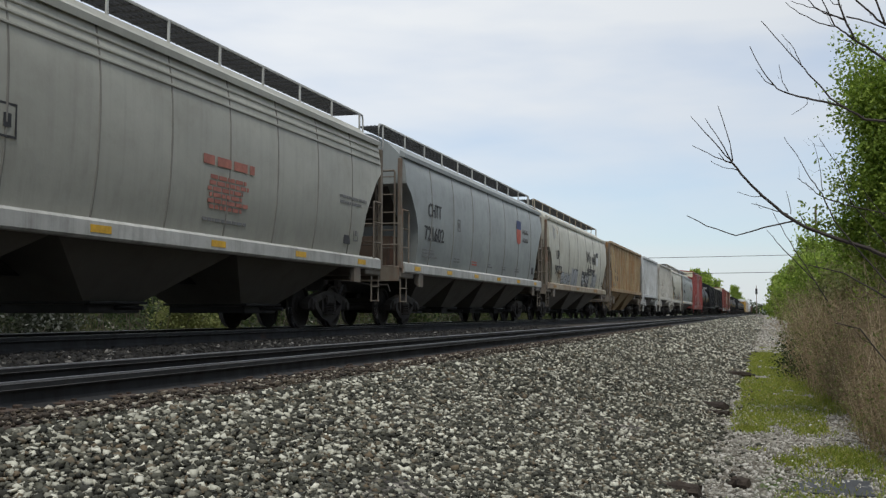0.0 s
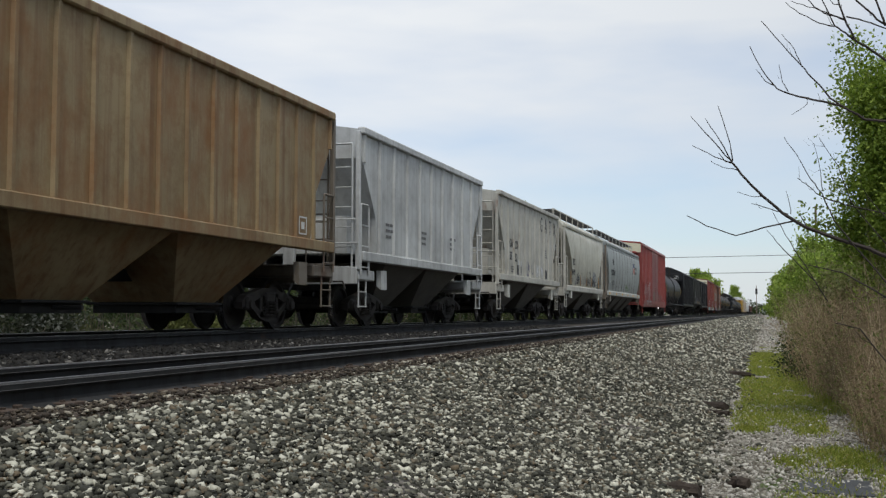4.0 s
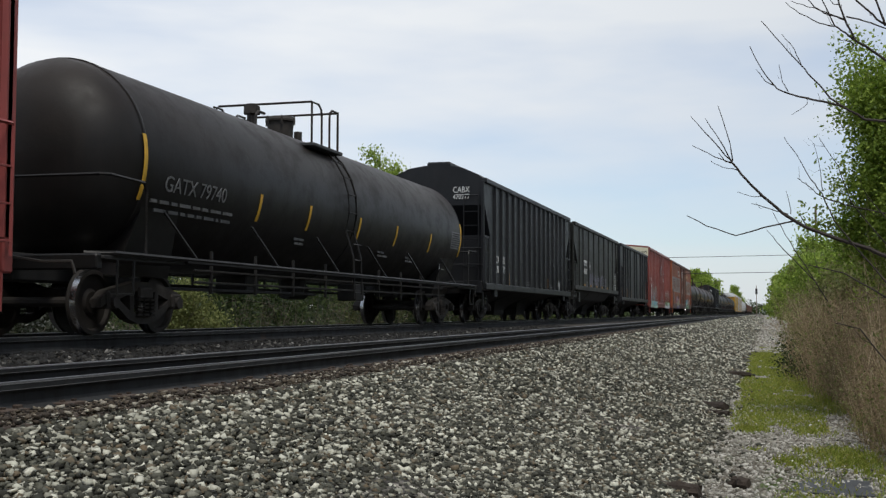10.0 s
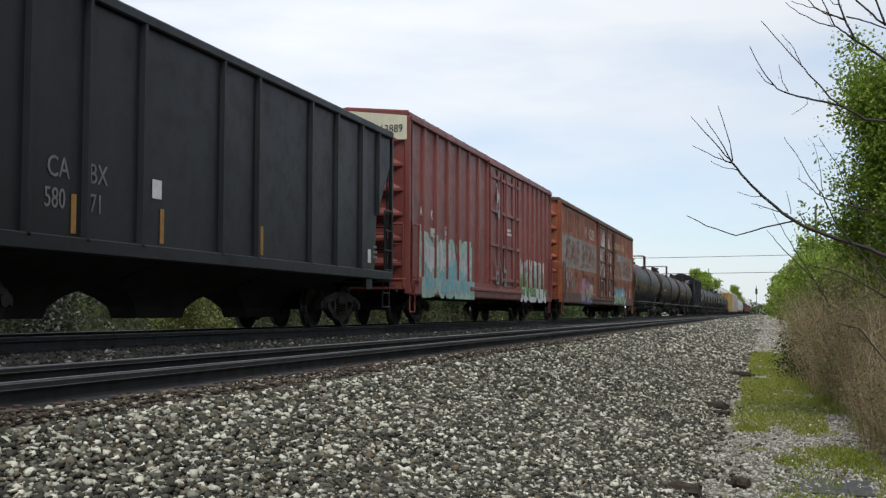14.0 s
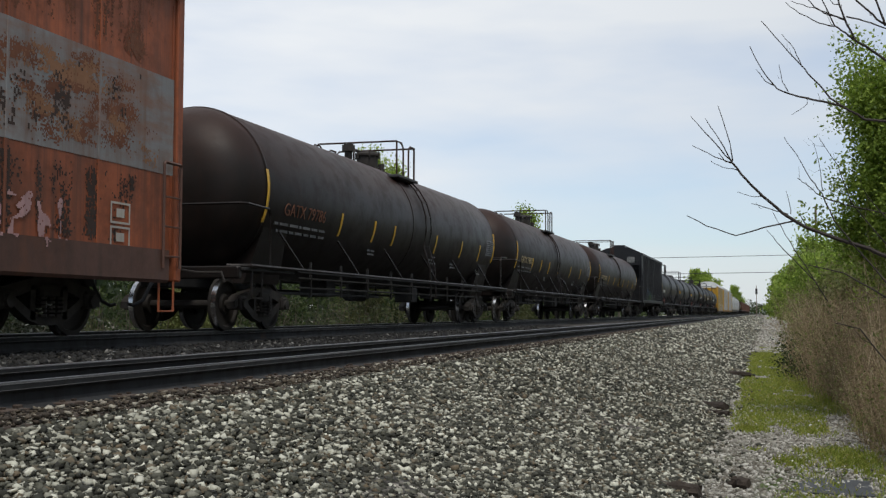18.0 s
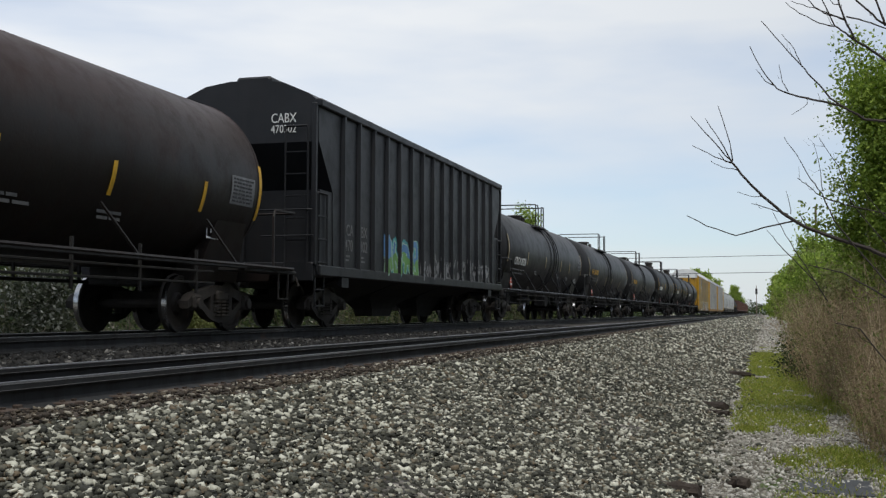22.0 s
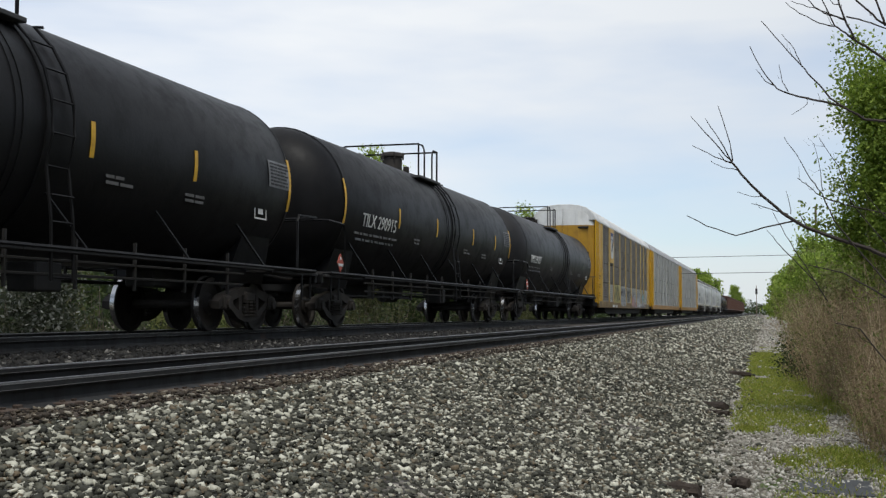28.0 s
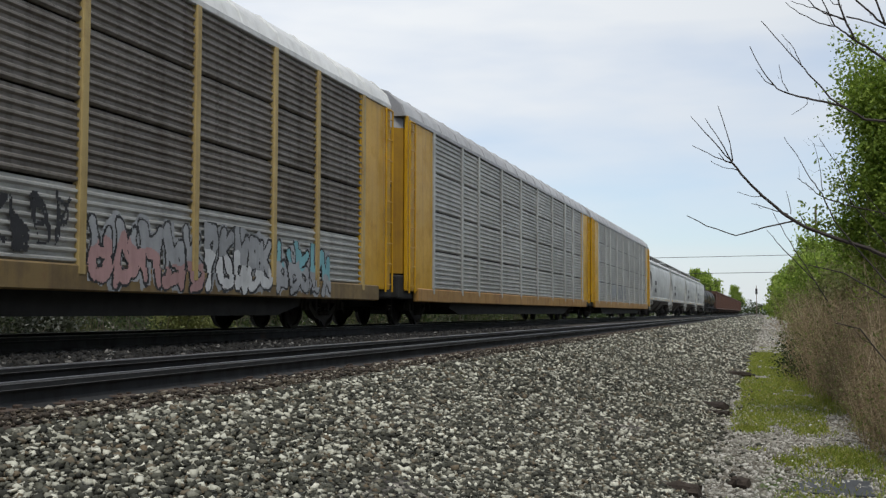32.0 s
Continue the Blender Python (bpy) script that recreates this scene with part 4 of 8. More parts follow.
                for y in (a + 0.26, b - 0.24):
                    part("lock_rod", Geo().rod([(s * (xd + 0.075), y, zs - 0.05), (s * (xd + 0.075), y, top - 0.24)], 0.022, 6), door_mat or mat, door)
                    for z in (1.25, 2.3, 3.0, 3.9):
                        part("rod_guide", Geo().bevel_box(min(s * xd, s * (xd + 0.11)), max(s * xd, s * (xd + 0.11)), y - 0.05, y + 0.05, z - 0.05, z + 0.05, 0.012), door_mat or mat, door)
            else:
                for k in range(4):
                    z = zs + 0.25 + k * (top - zs - 0.75) / 3
                    part("door_bar", Geo().bevel_box(min(s * xd, s * (xd + 0.05)), max(s * xd, s * (xd + 0.05)), a + 0.06, b - 0.06, z - 0.05, z + 0.05, 0.012), door_mat or mat, door)
                for y in (a + 0.12, b - 0.12, (a + b) / 2):
                    part("door_stile", Geo().bevel_box(min(s * xd, s * (xd + 0.04)), max(s * xd, s * (xd + 0.04)), y - 0.05, y + 0.05, zs + 0.02, top - 0.24, 0.012), door_mat or mat, door)
                part("lock_rod", Geo().rod([(s * (xd + 0.08), (a + b) / 2 + 0.2, zs + 0.05), (s * (xd + 0.08), (a + b) / 2 + 0.2, top - 0.3)], 0.025, 6), door_mat or mat, door)
        for z, h in ((zs - 0.12, 0.09), (top - 0.2, 0.10)):
            part("door_track", Geo().bevel_box(min(s * w, s * (w + 0.13)), max(s * w, s * (w + 0.13)), d0 - (0.2 if z > 2 else 2.2), d1 + 0.3, z, z + h, 0.01), sill_mat or mat, car)
    part("underframe", Geo().bevel_box(-1.2, 1.2, -H + 0.5, H - 0.5, 0.82, zs + 0.02, 0.02).bevel_box(-0.25, 0.25, -H + 0.1, H - 0.1, 0.62, 0.9, 0.02), M_UNDER, car)
    running_gear(car, 2 * H + 0.2, 2.2)
    return car, H


def tank_car(name, label, near, far, mat, r=1.35, zc=2.245, marks=(), sill_mat=None, stripes=(-4.2, -2.2, 0.25, 2.5, 5.0), ends=(-7.6, 7.6), stripe_lift=0.0, end_lift=0.0, belt=None, panel=6.75, manway=0.42, wide_stripe=True, plat=0.0, way=1.25, rung=0.0, lines=(), domed=True):
    """Tank car: barrel with dished heads, saddle straps, centre walkway with manway, handrails."""
    car, H = start_car(name, label, "tank car", near, far)
    L = H - 0.35
    head = [(0.0, 0.02), (0.03, 0.35), (0.10, 0.70), (0.22, 1.00), (0.40, 1.22), (0.60, 1.36), (0.80, 1.42)]
    prof = [(-L + d, q * r / 1.42) for d, q in head] + [(-L / 2, r), (-0.05, r), (-0.05, r + 0.012), (0.05, r + 0.012), (0.05, r), (L / 2, r)] + [(L - d, q * r / 1.42) for d, q in head[::-1]]
    shell = part("shell", Geo().lathe_y(prof, 0, zc, 48), mat, car, smooth=40)
    sm = sill_mat or mat
    for y0, y1 in belt or ():
        part("wrapper_band", Geo().lathe_y([(y0, r + 0.002), (y0, r + 0.022), (y1, r + 0.022), (y1, r + 0.002)], 0, zc, 48, caps=False), mat, shell, smooth=30)
    for e in (-1, 1):
        y = e * (L - 0.80)
        part("head_seam", Geo().lathe_y([(y - 0.03, r + 0.001), (y, r + 0.010), (y + 0.03, r + 0.001)], 0, zc, 48, caps=False), mat, shell, smooth=50)
    # handrail along each side and its brackets
    for s in (-1, 1):
        x = s * 1.52
        part("handrail", Geo().rod([(s * 1.2, -H + 0.05, 0.98), (x, -H + 0.2, 0.98), (x, H - 0.2, 0.98), (s * 1.2, H - 0.05, 0.98)], 0.03, 6), sm, car)
        for e in (-1, 1):
            part("running_board", Geo().bevel_box(min(s * 1.05, s * 1.5), max(s * 1.05, s * 1.5), min(e * (H - 1.9), e * (H - 0.02)), max(e * (H - 1.9), e * (H - 0.02)), 0.90, 0.95, 0.01), M_UNDER, car)
        for k in range(6):
            y = -H + 2.2 + (2 * H - 4.4) * k / 5
            part("rail_bracket", Geo().rod([(x, y, 0.98), (s * 1.24, y - 0.42, 1.60)], 0.021, 5), sm, car)
        for e in (-1, 1):
            part("safety_rail", Geo().rod([(s * 1.5, e * (H - 0.92), 0.98), (s * 1.5, e * (H - 0.92), 1.78), (s * 1.5, e * (H - 0.86), 1.88), (s * 1.5, e * (H - 0.12), 1.90), (s * 1.42, e * (H - 0.02), 1.90), (0.25 * s, e * (H + 0.0), 1.90), (0.2 * s, e * H, 1.0)], 0.022, 5), sm, car)
            part("running_board", Geo().bevel_box(min(s * 1.40, s * 1.54), max(s * 1.40, s * 1.54), min(e * (H - 1.9), 0), max(e * (H - 1.9), 0), 0.93, 0.965, 0.008), M_UNDER, car)
            part("head_brace", Geo().loft([[(s * a, e * y, z) for a, y, z in q] for q in ([(0.55, H - 2.4, 0.75), (0.95, H - 2.4, 0.75), (0.95, H - 1.1, 0.75), (0.55, H - 1.1, 0.75)], [(0.75, H - 2.2, 1.5), (1.22, H - 2.2, 1.7), (1.22, H - 1.3, 1.7), (0.75, H - 1.3, 1.5)])]), sm, car)
            stirrup(car, sm, s * 1.48, e * (H - 0.5), 0.92)
    # stub sills and bottom gear
    for e in (-1, 1):
        part("stub_sill", Geo().bevel_box(-0.24, 0.24, min(e * H, e * (H - 3.3)), max(e * H, e * (H - 3.3)), 0.66, 1.0, 0.02), M_UNDER, car)
        part("end_sill", Geo().bevel_box(-1.45, 1.45, e * H - 0.06, e * H + 0.06, 0.78, 0.97, 0.02), sm, car)
    under = Geo().cyl((0, 0, zc - r - 0.28), (0, 0, zc - r + 0.1), 0.22, 0.3, 12)
    part("bottom_outlet", under, M_UNDER, car)
    part("brake_rigging", Geo().rod([(-0.6, -H + 2.5, 0.72), (-0.6, H - 2.5, 0.72)], 0.03).rod([(0.75, -H + 2.5, 0.62), (0.75, -1.0, 0.62), (0.5, 0, 0.62)], 0.025).cyl((-0.7, 1.2, 0.72), (-0.7, 2.1, 0.72), 0.17, 0.17, 12).rod([(1.3, -H + 2.5, 0.86), (1.3, H - 2.5, 0.86)], 0.018).rod([(1.3, -H + 2.5, 0.70), (1.3, H - 2.5, 0.70)], 0.018), M_UNDER, car)
    # pipe hangers and small gear that hang below the barrel
    hang = Geo()
    for k in range(9):
        y = -H + 3.0 + (2 * H - 6.0) * k / 8
        hang.box(1.28, 1.32, y - 0.015, y + 0.015, 0.55, 1.15)
        hang.box(-0.62, -0.58, y - 0.015, y + 0.015, 0.70, 1.1)
    hang.bevel_box(0.55, 0.95, 1.0, 1.5, 0.52, 0.86, 0.02).bevel_box(-0.3, 0.3, -2.6, -2.1, 0.6, 0.95, 0.02)
    part("pipe_hanger", hang, M_UNDER, car, kind="stuff")
    # centre platform
    below = set(car.children)
    zt = zc + r
    for s in (-1, 1):
        part("grating", Geo().bevel_box(min(s * 0.45, s * 1.08), max(s * 0.45, s * 1.08), -0.10, way + 0.08, zt - 0.31, zt - 0.25, 0.01), M_WALK, car)
        xo = s * 1.0
        part("platform_rail", Geo().rod([(xo, -0.02, zt - 0.30), (xo, -0.02, zt + 0.50), (xo, 0.30, zt + 0.50), (xo, 0.42, zt + 0.42), (xo, 0.45, zt + 0.30), (xo, 0.45, zt - 0.28)], 0.022, 6), sm, car)
        part("platform_rail", Geo().rod([(xo, way - 0.42, zt - 0.28), (xo, way - 0.42, zt + 0.34), (xo, way - 0.39, zt + 0.44), (xo, way - 0.30, zt + 0.50), (xo, way, zt + 0.50)], 0.022, 6), sm, car)
        part("rail_post", Geo().rod([(xo, way, zt - 0.30), (xo, way, zt + 0.52)], 0.024, 6), sm, car)
        # ladder down the side, following the barrel
        g = Geo()
        la = [math.radians(a) for a in (52, 38, 24, 10, -4, -18)]
        for y in (rung, rung + 0.40):
            g.rod([(s * 1.05, y, zt - 0.28)] + [(s * (r + 0.06) * math.cos(a), y, zc + (r + 0.06) * math.sin(a)) for a in la] + [(s * 1.50, y, 1.3), (s * 1.52, y, 0.62)], 0.020, 5)
        for a in la[1:]:
            g.rod([(s * (r + 0.06) * math.cos(a), rung, zc + (r + 0.06) * math.sin(a)), (s * (r + 0.06) * math.cos(a), rung + 0.40, zc + (r + 0.06) * math.sin(a))], 0.013, 4)
        for z in (0.66, 0.96, 1.26, 1.55):
            g.rod([(s * 1.5, rung, z), (s * 1.5, rung + 0.40, z)], 0.013, 4)
        part("ladder", g, sm, car)
    for y, xf in ((-0.02, -1.0), (way, -1.0)):
        part("cross_rail", Geo().rod([(xf, y, zt - 0.30), (xf, y, zt + 0.40), (xf + 0.1, y, zt + 0.50), (1.0, y, zt + 0.50)], 0.022, 6), sm, car)
    ym = way * 0.62
    ring = lambda q, z: [(math.cos(a) * q, ym + math.sin(a) * q, z) for a in [2 * math.pi * i / 20 for i in range(20)]]
    man = part("manway", Geo().loft([ring(0.25, zt - 0.1), ring(0.25, zt + manway * 0.70), ring(0.29, zt + manway * 0.71), ring(0.29, zt + manway * 0.80), ring(0.25, zt + manway * 0.92), ring(0.05, zt + manway)]), M_TRUCK, car, smooth=35)
    for k in range(6):
        a = k * math.pi / 3
        part("eye_bolt", Geo().cyl((math.cos(a) * 0.29, ym + math.sin(a) * 0.29, zt + manway * 0.55), (math.cos(a) * 0.29, ym + math.sin(a) * 0.29, zt + manway * 0.92), 0.022, 0.022, 6), M_TRUCK, man)
    if domed:
        part("valve", Geo().cyl((0.0, -0.45, zt - 0.05), (0, -0.45, zt + 0.24), 0.09, 0.09, 10).cyl((0.0, -0.45, zt + 0.24), (0, -0.45, zt + 0.38), 0.15, 0.15, 10).cyl((0, -0.45, zt + 0.38), (0, -0.45, zt + 0.42), 0.11, 0.11, 10), M_TRUCK, car)
        part("vent_pipe", Geo().rod([(0.3, -0.9, zt - 0.1), (0.3, -0.9, zt + 0.14), (0.3, -0.8, zt + 0.22), (0.3, -0.55, zt + 0.22)], 0.025, 6), M_TRUCK, car)
    part("valve", Geo().cyl((0.25, way - 0.2, zt - 0.05), (0.25, way - 0.2, zt + 0.14), 0.08, 0.08, 10), M_TRUCK, car)

    for ob in car.children:
        if ob not in below:
            ob.location.y = plat if ob.name.split(".")[0] != "ladder" else 0.0

    def on_shell(z):
        return math.sqrt(max(0.05, r * r - (z - zc) ** 2)) + 0.004

    # upright reflective stripes: short ones along the side, long ones at the ends
    zm = zc - 0.34 + stripe_lift
    ze = zm + 0.22 + end_lift
    for yy, z0, z1 in [(q, ze - 0.42, ze + 0.42) for q in ends] + [(q, zm - 0.21, zm + 0.21) for q in stripes]:
        zz = [z0 + (z1 - z0) * k / 8 for k in range(9)]
        g = Geo().loft([[(on_shell(z), yy - 0.04, z), (on_shell(z) + 0.006, yy - 0.04, z), (on_shell(z) + 0.006, yy + 0.04, z), (on_shell(z), yy + 0.04, z)] for z in zz])
        part("reflector", g, M_YELLOW if wide_stripe else M_PALESTRIPE, shell, "yellow reflective stripe" if wide_stripe else "pale reflective stripe")
    if panel:
        y, z = panel, zm - 0.02
        g = Geo().loft([[(on_shell(a), y, a), (on_shell(a) + 0.005, y, a), (on_shell(a) + 0.005, y + 0.75, a), (on_shell(a), y + 0.75, a)] for a in [z + 0.42 * k / 6 for k in range(7)]])
        part("data_panel", g, M_PANEL, shell, "worn silver data panel of printed lines")
        rg = random.Random(int(near))
        for k in range(7):
            zz, ya = z + 0.035 + 0.054 * k, y + 0.05
            g = Geo()
            while ya < y + 0.64:
                wd = rg.uniform(0.04, 0.14)
                g.box(on_shell(zz) + 0.002, on_shell(zz) + 0.012, ya, min(ya + wd, y + 0.71), zz, zz + 0.026)
                ya += wd + 0.035
            part("stencil", g, M_BLACKMARK, shell, kind="stuff")
        outline_box(car, M_WHITE, on_shell(zm - 0.42), panel - 0.35, zm - 0.55, 0.42, 0.27)
    for y, x in () if domed else ((-H + 0.62, 1.545),):
        plaque = part("placard", Geo().loft([[(x + d, y, 0.98 + 0.02), (x + d, y + 0.15, 1.17), (x + d, y, 1.34), (x + d, y - 0.15, 1.17)] for d in (-0.012, 0.0)]), M_REDMARK, car, "red and white diamond placard")
        part("placard_field", Geo().loft([[(x + d, y - 0.10, 1.11), (x + d, y + 0.10, 1.11), (x + d, y + 0.13, 1.16), (x + d, y - 0.13, 1.16)] for d in (0.0, 0.004)]), M_WHITE, plaque)
        part("placard_field", Geo().loft([[(x + d, y - 0.05, 1.23), (x + d, y + 0.05, 1.23), (x + d, y, 1.29)] for d in (0.0, 0.004)]), M_WHITE, plaque)
    running_gear(car, 2 * H + 0.1, 1.75)
    for text, y0, y1, z, high, m in marks:
        words(text, car, m, on_shell(z) + 0.010, y0, y1, z, high, math.asin(min(1, (zc - z - high / 2) / r)))
        rg = random.Random(len(text) + int(y0 * 10))
        for k in range(2):      # two lines of small print below the marks
            zz, ya, g = z - 0.12 - 0.11 * k, y0 - 0.25 + 0.15 * k, Geo()
            while ya < y1 + 0.1:
                wd = rg.uniform(0.08, 0.34)
                g.box(on_shell(zz - 0.045), on_shell(zz) + 0.004, ya, ya + wd, zz - 0.045, zz)
                ya += wd + 0.07
            part("stencil", g, M_DIMMARK, shell, kind="stuff")
    for k, (wd, y, z) in enumerate(lines or ((0.6, -2.55, zm - 0.35), (0.6, 1.7, zm - 0.35), (0.7, 3.6, zm - 0.38))):
        bars(shell, M_DIMMARK, on_shell(z), y, z, 2, wd, 0.04, 0.035, k + 7)
    return car, H


M_DIMMARK = plain("dim_small_print", (0.10, 0.098, 0.095), 0.7, 0.0, 0.3, 8.0)
M_PALESTRIPE = plain("pale_reflector", (0.36, 0.29, 0.17), 0.5, 0.0, 0.2, 8.0)
M_PANEL = plain("worn_panel", (0.17, 0.175, 0.18), 0.6, 0.0, 0.3, 10.0)


def auto_rack(name, label, near, far, screen, yellow, roof_mat, eave=4.55, bays=9, post_mat=None, sill_mat=None, low_screen=None):
    """Tall covered rack on a flat car: ribbed screen panels between posts, rounded roof, end doors."""
    car, H = start_car(name, label, "auto rack car", near, far)
    w = 1.52
    zs = 0.80
    # solid black box added in place of the rack's dim hollow inside
    part("inside_shade", Geo().box(-w + 0.08, w - 0.08, -H + 0.9, H - 0.9, zs, eave), M_UNDER, car)
    part("deck", Geo().bevel_box(-1.43, 1.43, -H, H, 0.62, zs - 0.02, 0.02).bevel_box(-0.3, 0.3, -H, H, 0.42, 0.7, 0.02), M_UNDER, car, "black flat deck")
    part("underframe", Geo().loft([[(-1.32, y, z0), (1.32, y, z0), (1.36, y, 0.60), (-1.36, y, 0.60)] for y, z0 in ((-H + 4.3, 0.40), (-H + 5.2, 0.24), (H - 5.2, 0.24), (H - 4.3, 0.40))]), M_UNDER, car, "deep black underframe")
    arch = [(w, eave), (w - 0.10, eave + 0.25), (w - 0.42, eave + 0.54), (w - 0.8, eave + 0.66), (0.3, eave + 0.71)]
    ring = arch + [(-x, z) for x, z in arch[::-1]]
    roof = part("roof", Geo().prism(ring, -H + 0.1, H - 0.1), roof_mat, car, "white rounded sheet roof", smooth=40)
    for i in range(2 * bays + 1):
        y = -H + 0.15 + (2 * H - 0.3) * i / (2 * bays)
        part("roof_rib", Geo().loft([[(x, y - 0.03, z + 0.002), (x * 1.012, y - 0.015, z + 0.018), (x * 1.012, y + 0.015, z + 0.018), (x, y + 0.03, z + 0.002)] for x, z in ring]), roof_mat, roof)
    posts = [q * H for q in (-0.833, -0.638, -0.505, -0.298, -0.093, 0.110, 0.321, 0.524, 0.667, 0.850)]
    levels = [zs + 0.02, 1.73, 2.65, 3.55, eave - 0.06]
    for s in (-1, 1):
        part("side_sill", Geo().bevel_box(min(s * 1.44, s * 1.58), max(s * 1.44, s * 1.58), -H + 0.95, H - 0.95, 0.52, zs + 0.02, 0.02), sill_mat or yellow, car)
        part("top_rail", Geo().bevel_box(min(s * 1.46, s * 1.58), max(s * 1.46, s * 1.58), -H + 0.3, H - 0.3, eave - 0.07, eave + 0.03, 0.012), roof_mat, car)
        for y in posts:
            part("post", Geo().bevel_box(min(s * (w - 0.05), s * (w + 0.07)), max(s * (w - 0.05), s * (w + 0.07)), y - 0.07, y + 0.07, zs - 0.1, eave - 0.05, 0.015), post_mat or yellow, car)
        for i, (pa, pb) in enumerate(zip(posts, posts[1:])):
            for k, (za, zb) in enumerate(zip(levels, levels[1:])):
                zb -= 0.03
                pr, m = [], 8
                for q in range(m):
                    u, v = za + (zb - za) * q / m, za + (zb - za) * (q + 0.5) / m
                    pr += [(s * (w + 0.0), u + 0.005), (s * (w + 0.035), u + 0.03), (s * (w + 0.035), v), (s * w, v + 0.02)]
                pr += [(s * w, zb), (s * (w - 0.03), zb), (s * (w - 0.03), za)]
                part("screen_panel", Geo().prism(pr, pa + 0.07, pb - 0.07), low_screen if low_screen and k == 0 and i > 0 else screen, car)
        for e in (-1, 1):
            a, b = sorted((e * 0.838 * H, e * (H - 0.22)))
            part("end_wall", Geo().bevel_box(min(s * (w - 0.05), s * (w + 0.03)), max(s * (w - 0.05), s * (w + 0.03)), a, b, zs - 0.05, eave + 0.02, 0.01), yellow, car)
            ladder(car, yellow, s * (w + 0.08), e * (H - 0.42), zs - 0.1, eave - 0.1, 0.4, "y", 0.42)
            if s > 0:
                a, b = sorted((e * (H - 0.9), e * (H + 0.16)))
                part("end_platform", Geo().bevel_box(-1.46, 1.46, a, b, 0.58, zs + 0.28, 0.03), M_UNDER, car, "black end platform and draft gear")
            # wrap-round end door leaf
            pts = [(s * 1.50, H - 0.50), (s * 1.44, H - 0.24), (s * 1.2, H - 0.04), (s * 0.75, H + 0.08), (s * 0.01, H + 0.12)]
            g = Geo().loft([[(x, e * y, zs + 0.32), (x * 0.985, e * (y - 0.05), zs + 0.32), (x * 0.985, e * (y - 0.05), eave - 0.25), (x, e * y, eave - 0.25)] for x, y in pts])
            door = part("end_door", g, P_YELLOWEND, car, "curved yellow end door")
            for z in (1.9, 2.95, 4.10):
                part("hinge", Geo().bevel_box(min(s * 0.72, s * 1.22), max(s * 0.72, s * 1.22), e * (H + 0.025) - 0.075, e * (H + 0.025) + 0.075, z, z + 0.09, 0.02), M_UNDER, door)
            g = Geo().loft([[(x, e * y, eave - 0.25), (x * 0.985, e * (y - 0.05), eave - 0.25), (x * 0.96, e * (y - 0.15), eave + 0.48 - 0.5 * (abs(x) / 1.5) ** 3), (x * 0.97, e * (y - 0.05), eave + 0.5 - 0.5 * (abs(x) / 1.5) ** 3)] for x, y in pts])
            part("end_hood", g, roof_mat, car, "pale end hood")
    running_gear(car, 2 * H + 0.1, 2.6)
    return car, H

# ---- the train, car by car; near and far count along the train from its place at the start ----
P_GREY = paint("pale_grey_paint", (0.375, 0.37, 0.315), 0.5, dirty=0.24, rust=0.0, seed=1)
P_SEAM = paint("stained_weld_seam", (0.20, 0.19, 0.165), 0.6, dirty=0.5, seed=51)
P_ENDBROWN = paint("dark_brown_end", (0.070, 0.048, 0.034), 0.75, dirt=(0.06, 0.045, 0.035), dirty=0.8, rust=0.25, seed=52)
P_FRAME = paint("dingy_end_frame", (0.165, 0.142, 0.112), 0.65, dirt=(0.09, 0.065, 0.045), dirty=0.8, rust=0.25, seed=57)
P_WORNSILL = paint("rust_worn_sill", (0.36, 0.31, 0.23), 0.65, dirt=(0.12, 0.07, 0.04), dirty=0.9, rust=0.40, seed=53, rust_colour=(0.22, 0.11, 0.05))
P_POST = paint("worn_yellow_post", (0.42, 0.31, 0.12), 0.6, dirt=(0.16, 0.10, 0.05), dirty=0.7, rust=0.2, seed=54)
P_LEAF = paint("maroon_brown_door", (0.225, 0.072, 0.042), 0.65, dirt=(0.10, 0.05, 0.035), dirty=0.7, rust=0.35, seed=55, rust_colour=(0.24, 0.085, 0.035))
P_PALEROD = paint("peeling_pale_steel", (0.42, 0.39, 0.36), 0.6, dirt=(0.14, 0.07, 0.04), dirty=0.9, rust=0.35, seed=56)
P_GREYSILL = paint("light_grey_sill_paint", (0.46, 0.46, 0.43), 0.55, dirty=0.6, seed=2)
P_BLUEGREY = paint("blue_grey_paint", (0.275, 0.295, 0.285), 0.5, dirty=0.2, seed=3)
P_CREAM = paint("off_white_paint", (0.47, 0.455, 0.375), 0.5, dirt=(0.17, 0.13, 0.08), dirty=0.45, rust=0.18, seed=4, rust_colour=(0.27, 0.20, 0.12))
P_TAN = paint("rust_streaked_tan_paint", (0.30, 0.225, 0.12), 0.65, dirt=(0.15, 0.07, 0.03), dirty=0.95, rust=0.62, seed=5, rust_colour=(0.23, 0.115, 0.045), streak=1.3)
P_WHITE = paint("weathered_white_paint", (0.50, 0.51, 0.50), 0.5, dirty=0.55, seed=6)
P_DUSTY = paint("dusty_cream_paint", (0.47, 0.455, 0.40), 0.55, dirty=0.55, rust=0.12, seed=7)
P_RED = paint("oxide_red_paint", (0.25, 0.051, 0.044), 0.5, dirt=(0.06, 0.03, 0.025), dirty=0.35, rust=0.05, seed=8)
P_REDROOF = paint("cream_roof_paint", (0.62, 0.58, 0.42), 0.55, dirty=0.3, seed=9)
P_MAROON = paint("maroon_paint", (0.20, 0.050, 0.040), 0.5, dirt=(0.05, 0.03, 0.025), dirty=0.4, rust=0.05, seed=10)
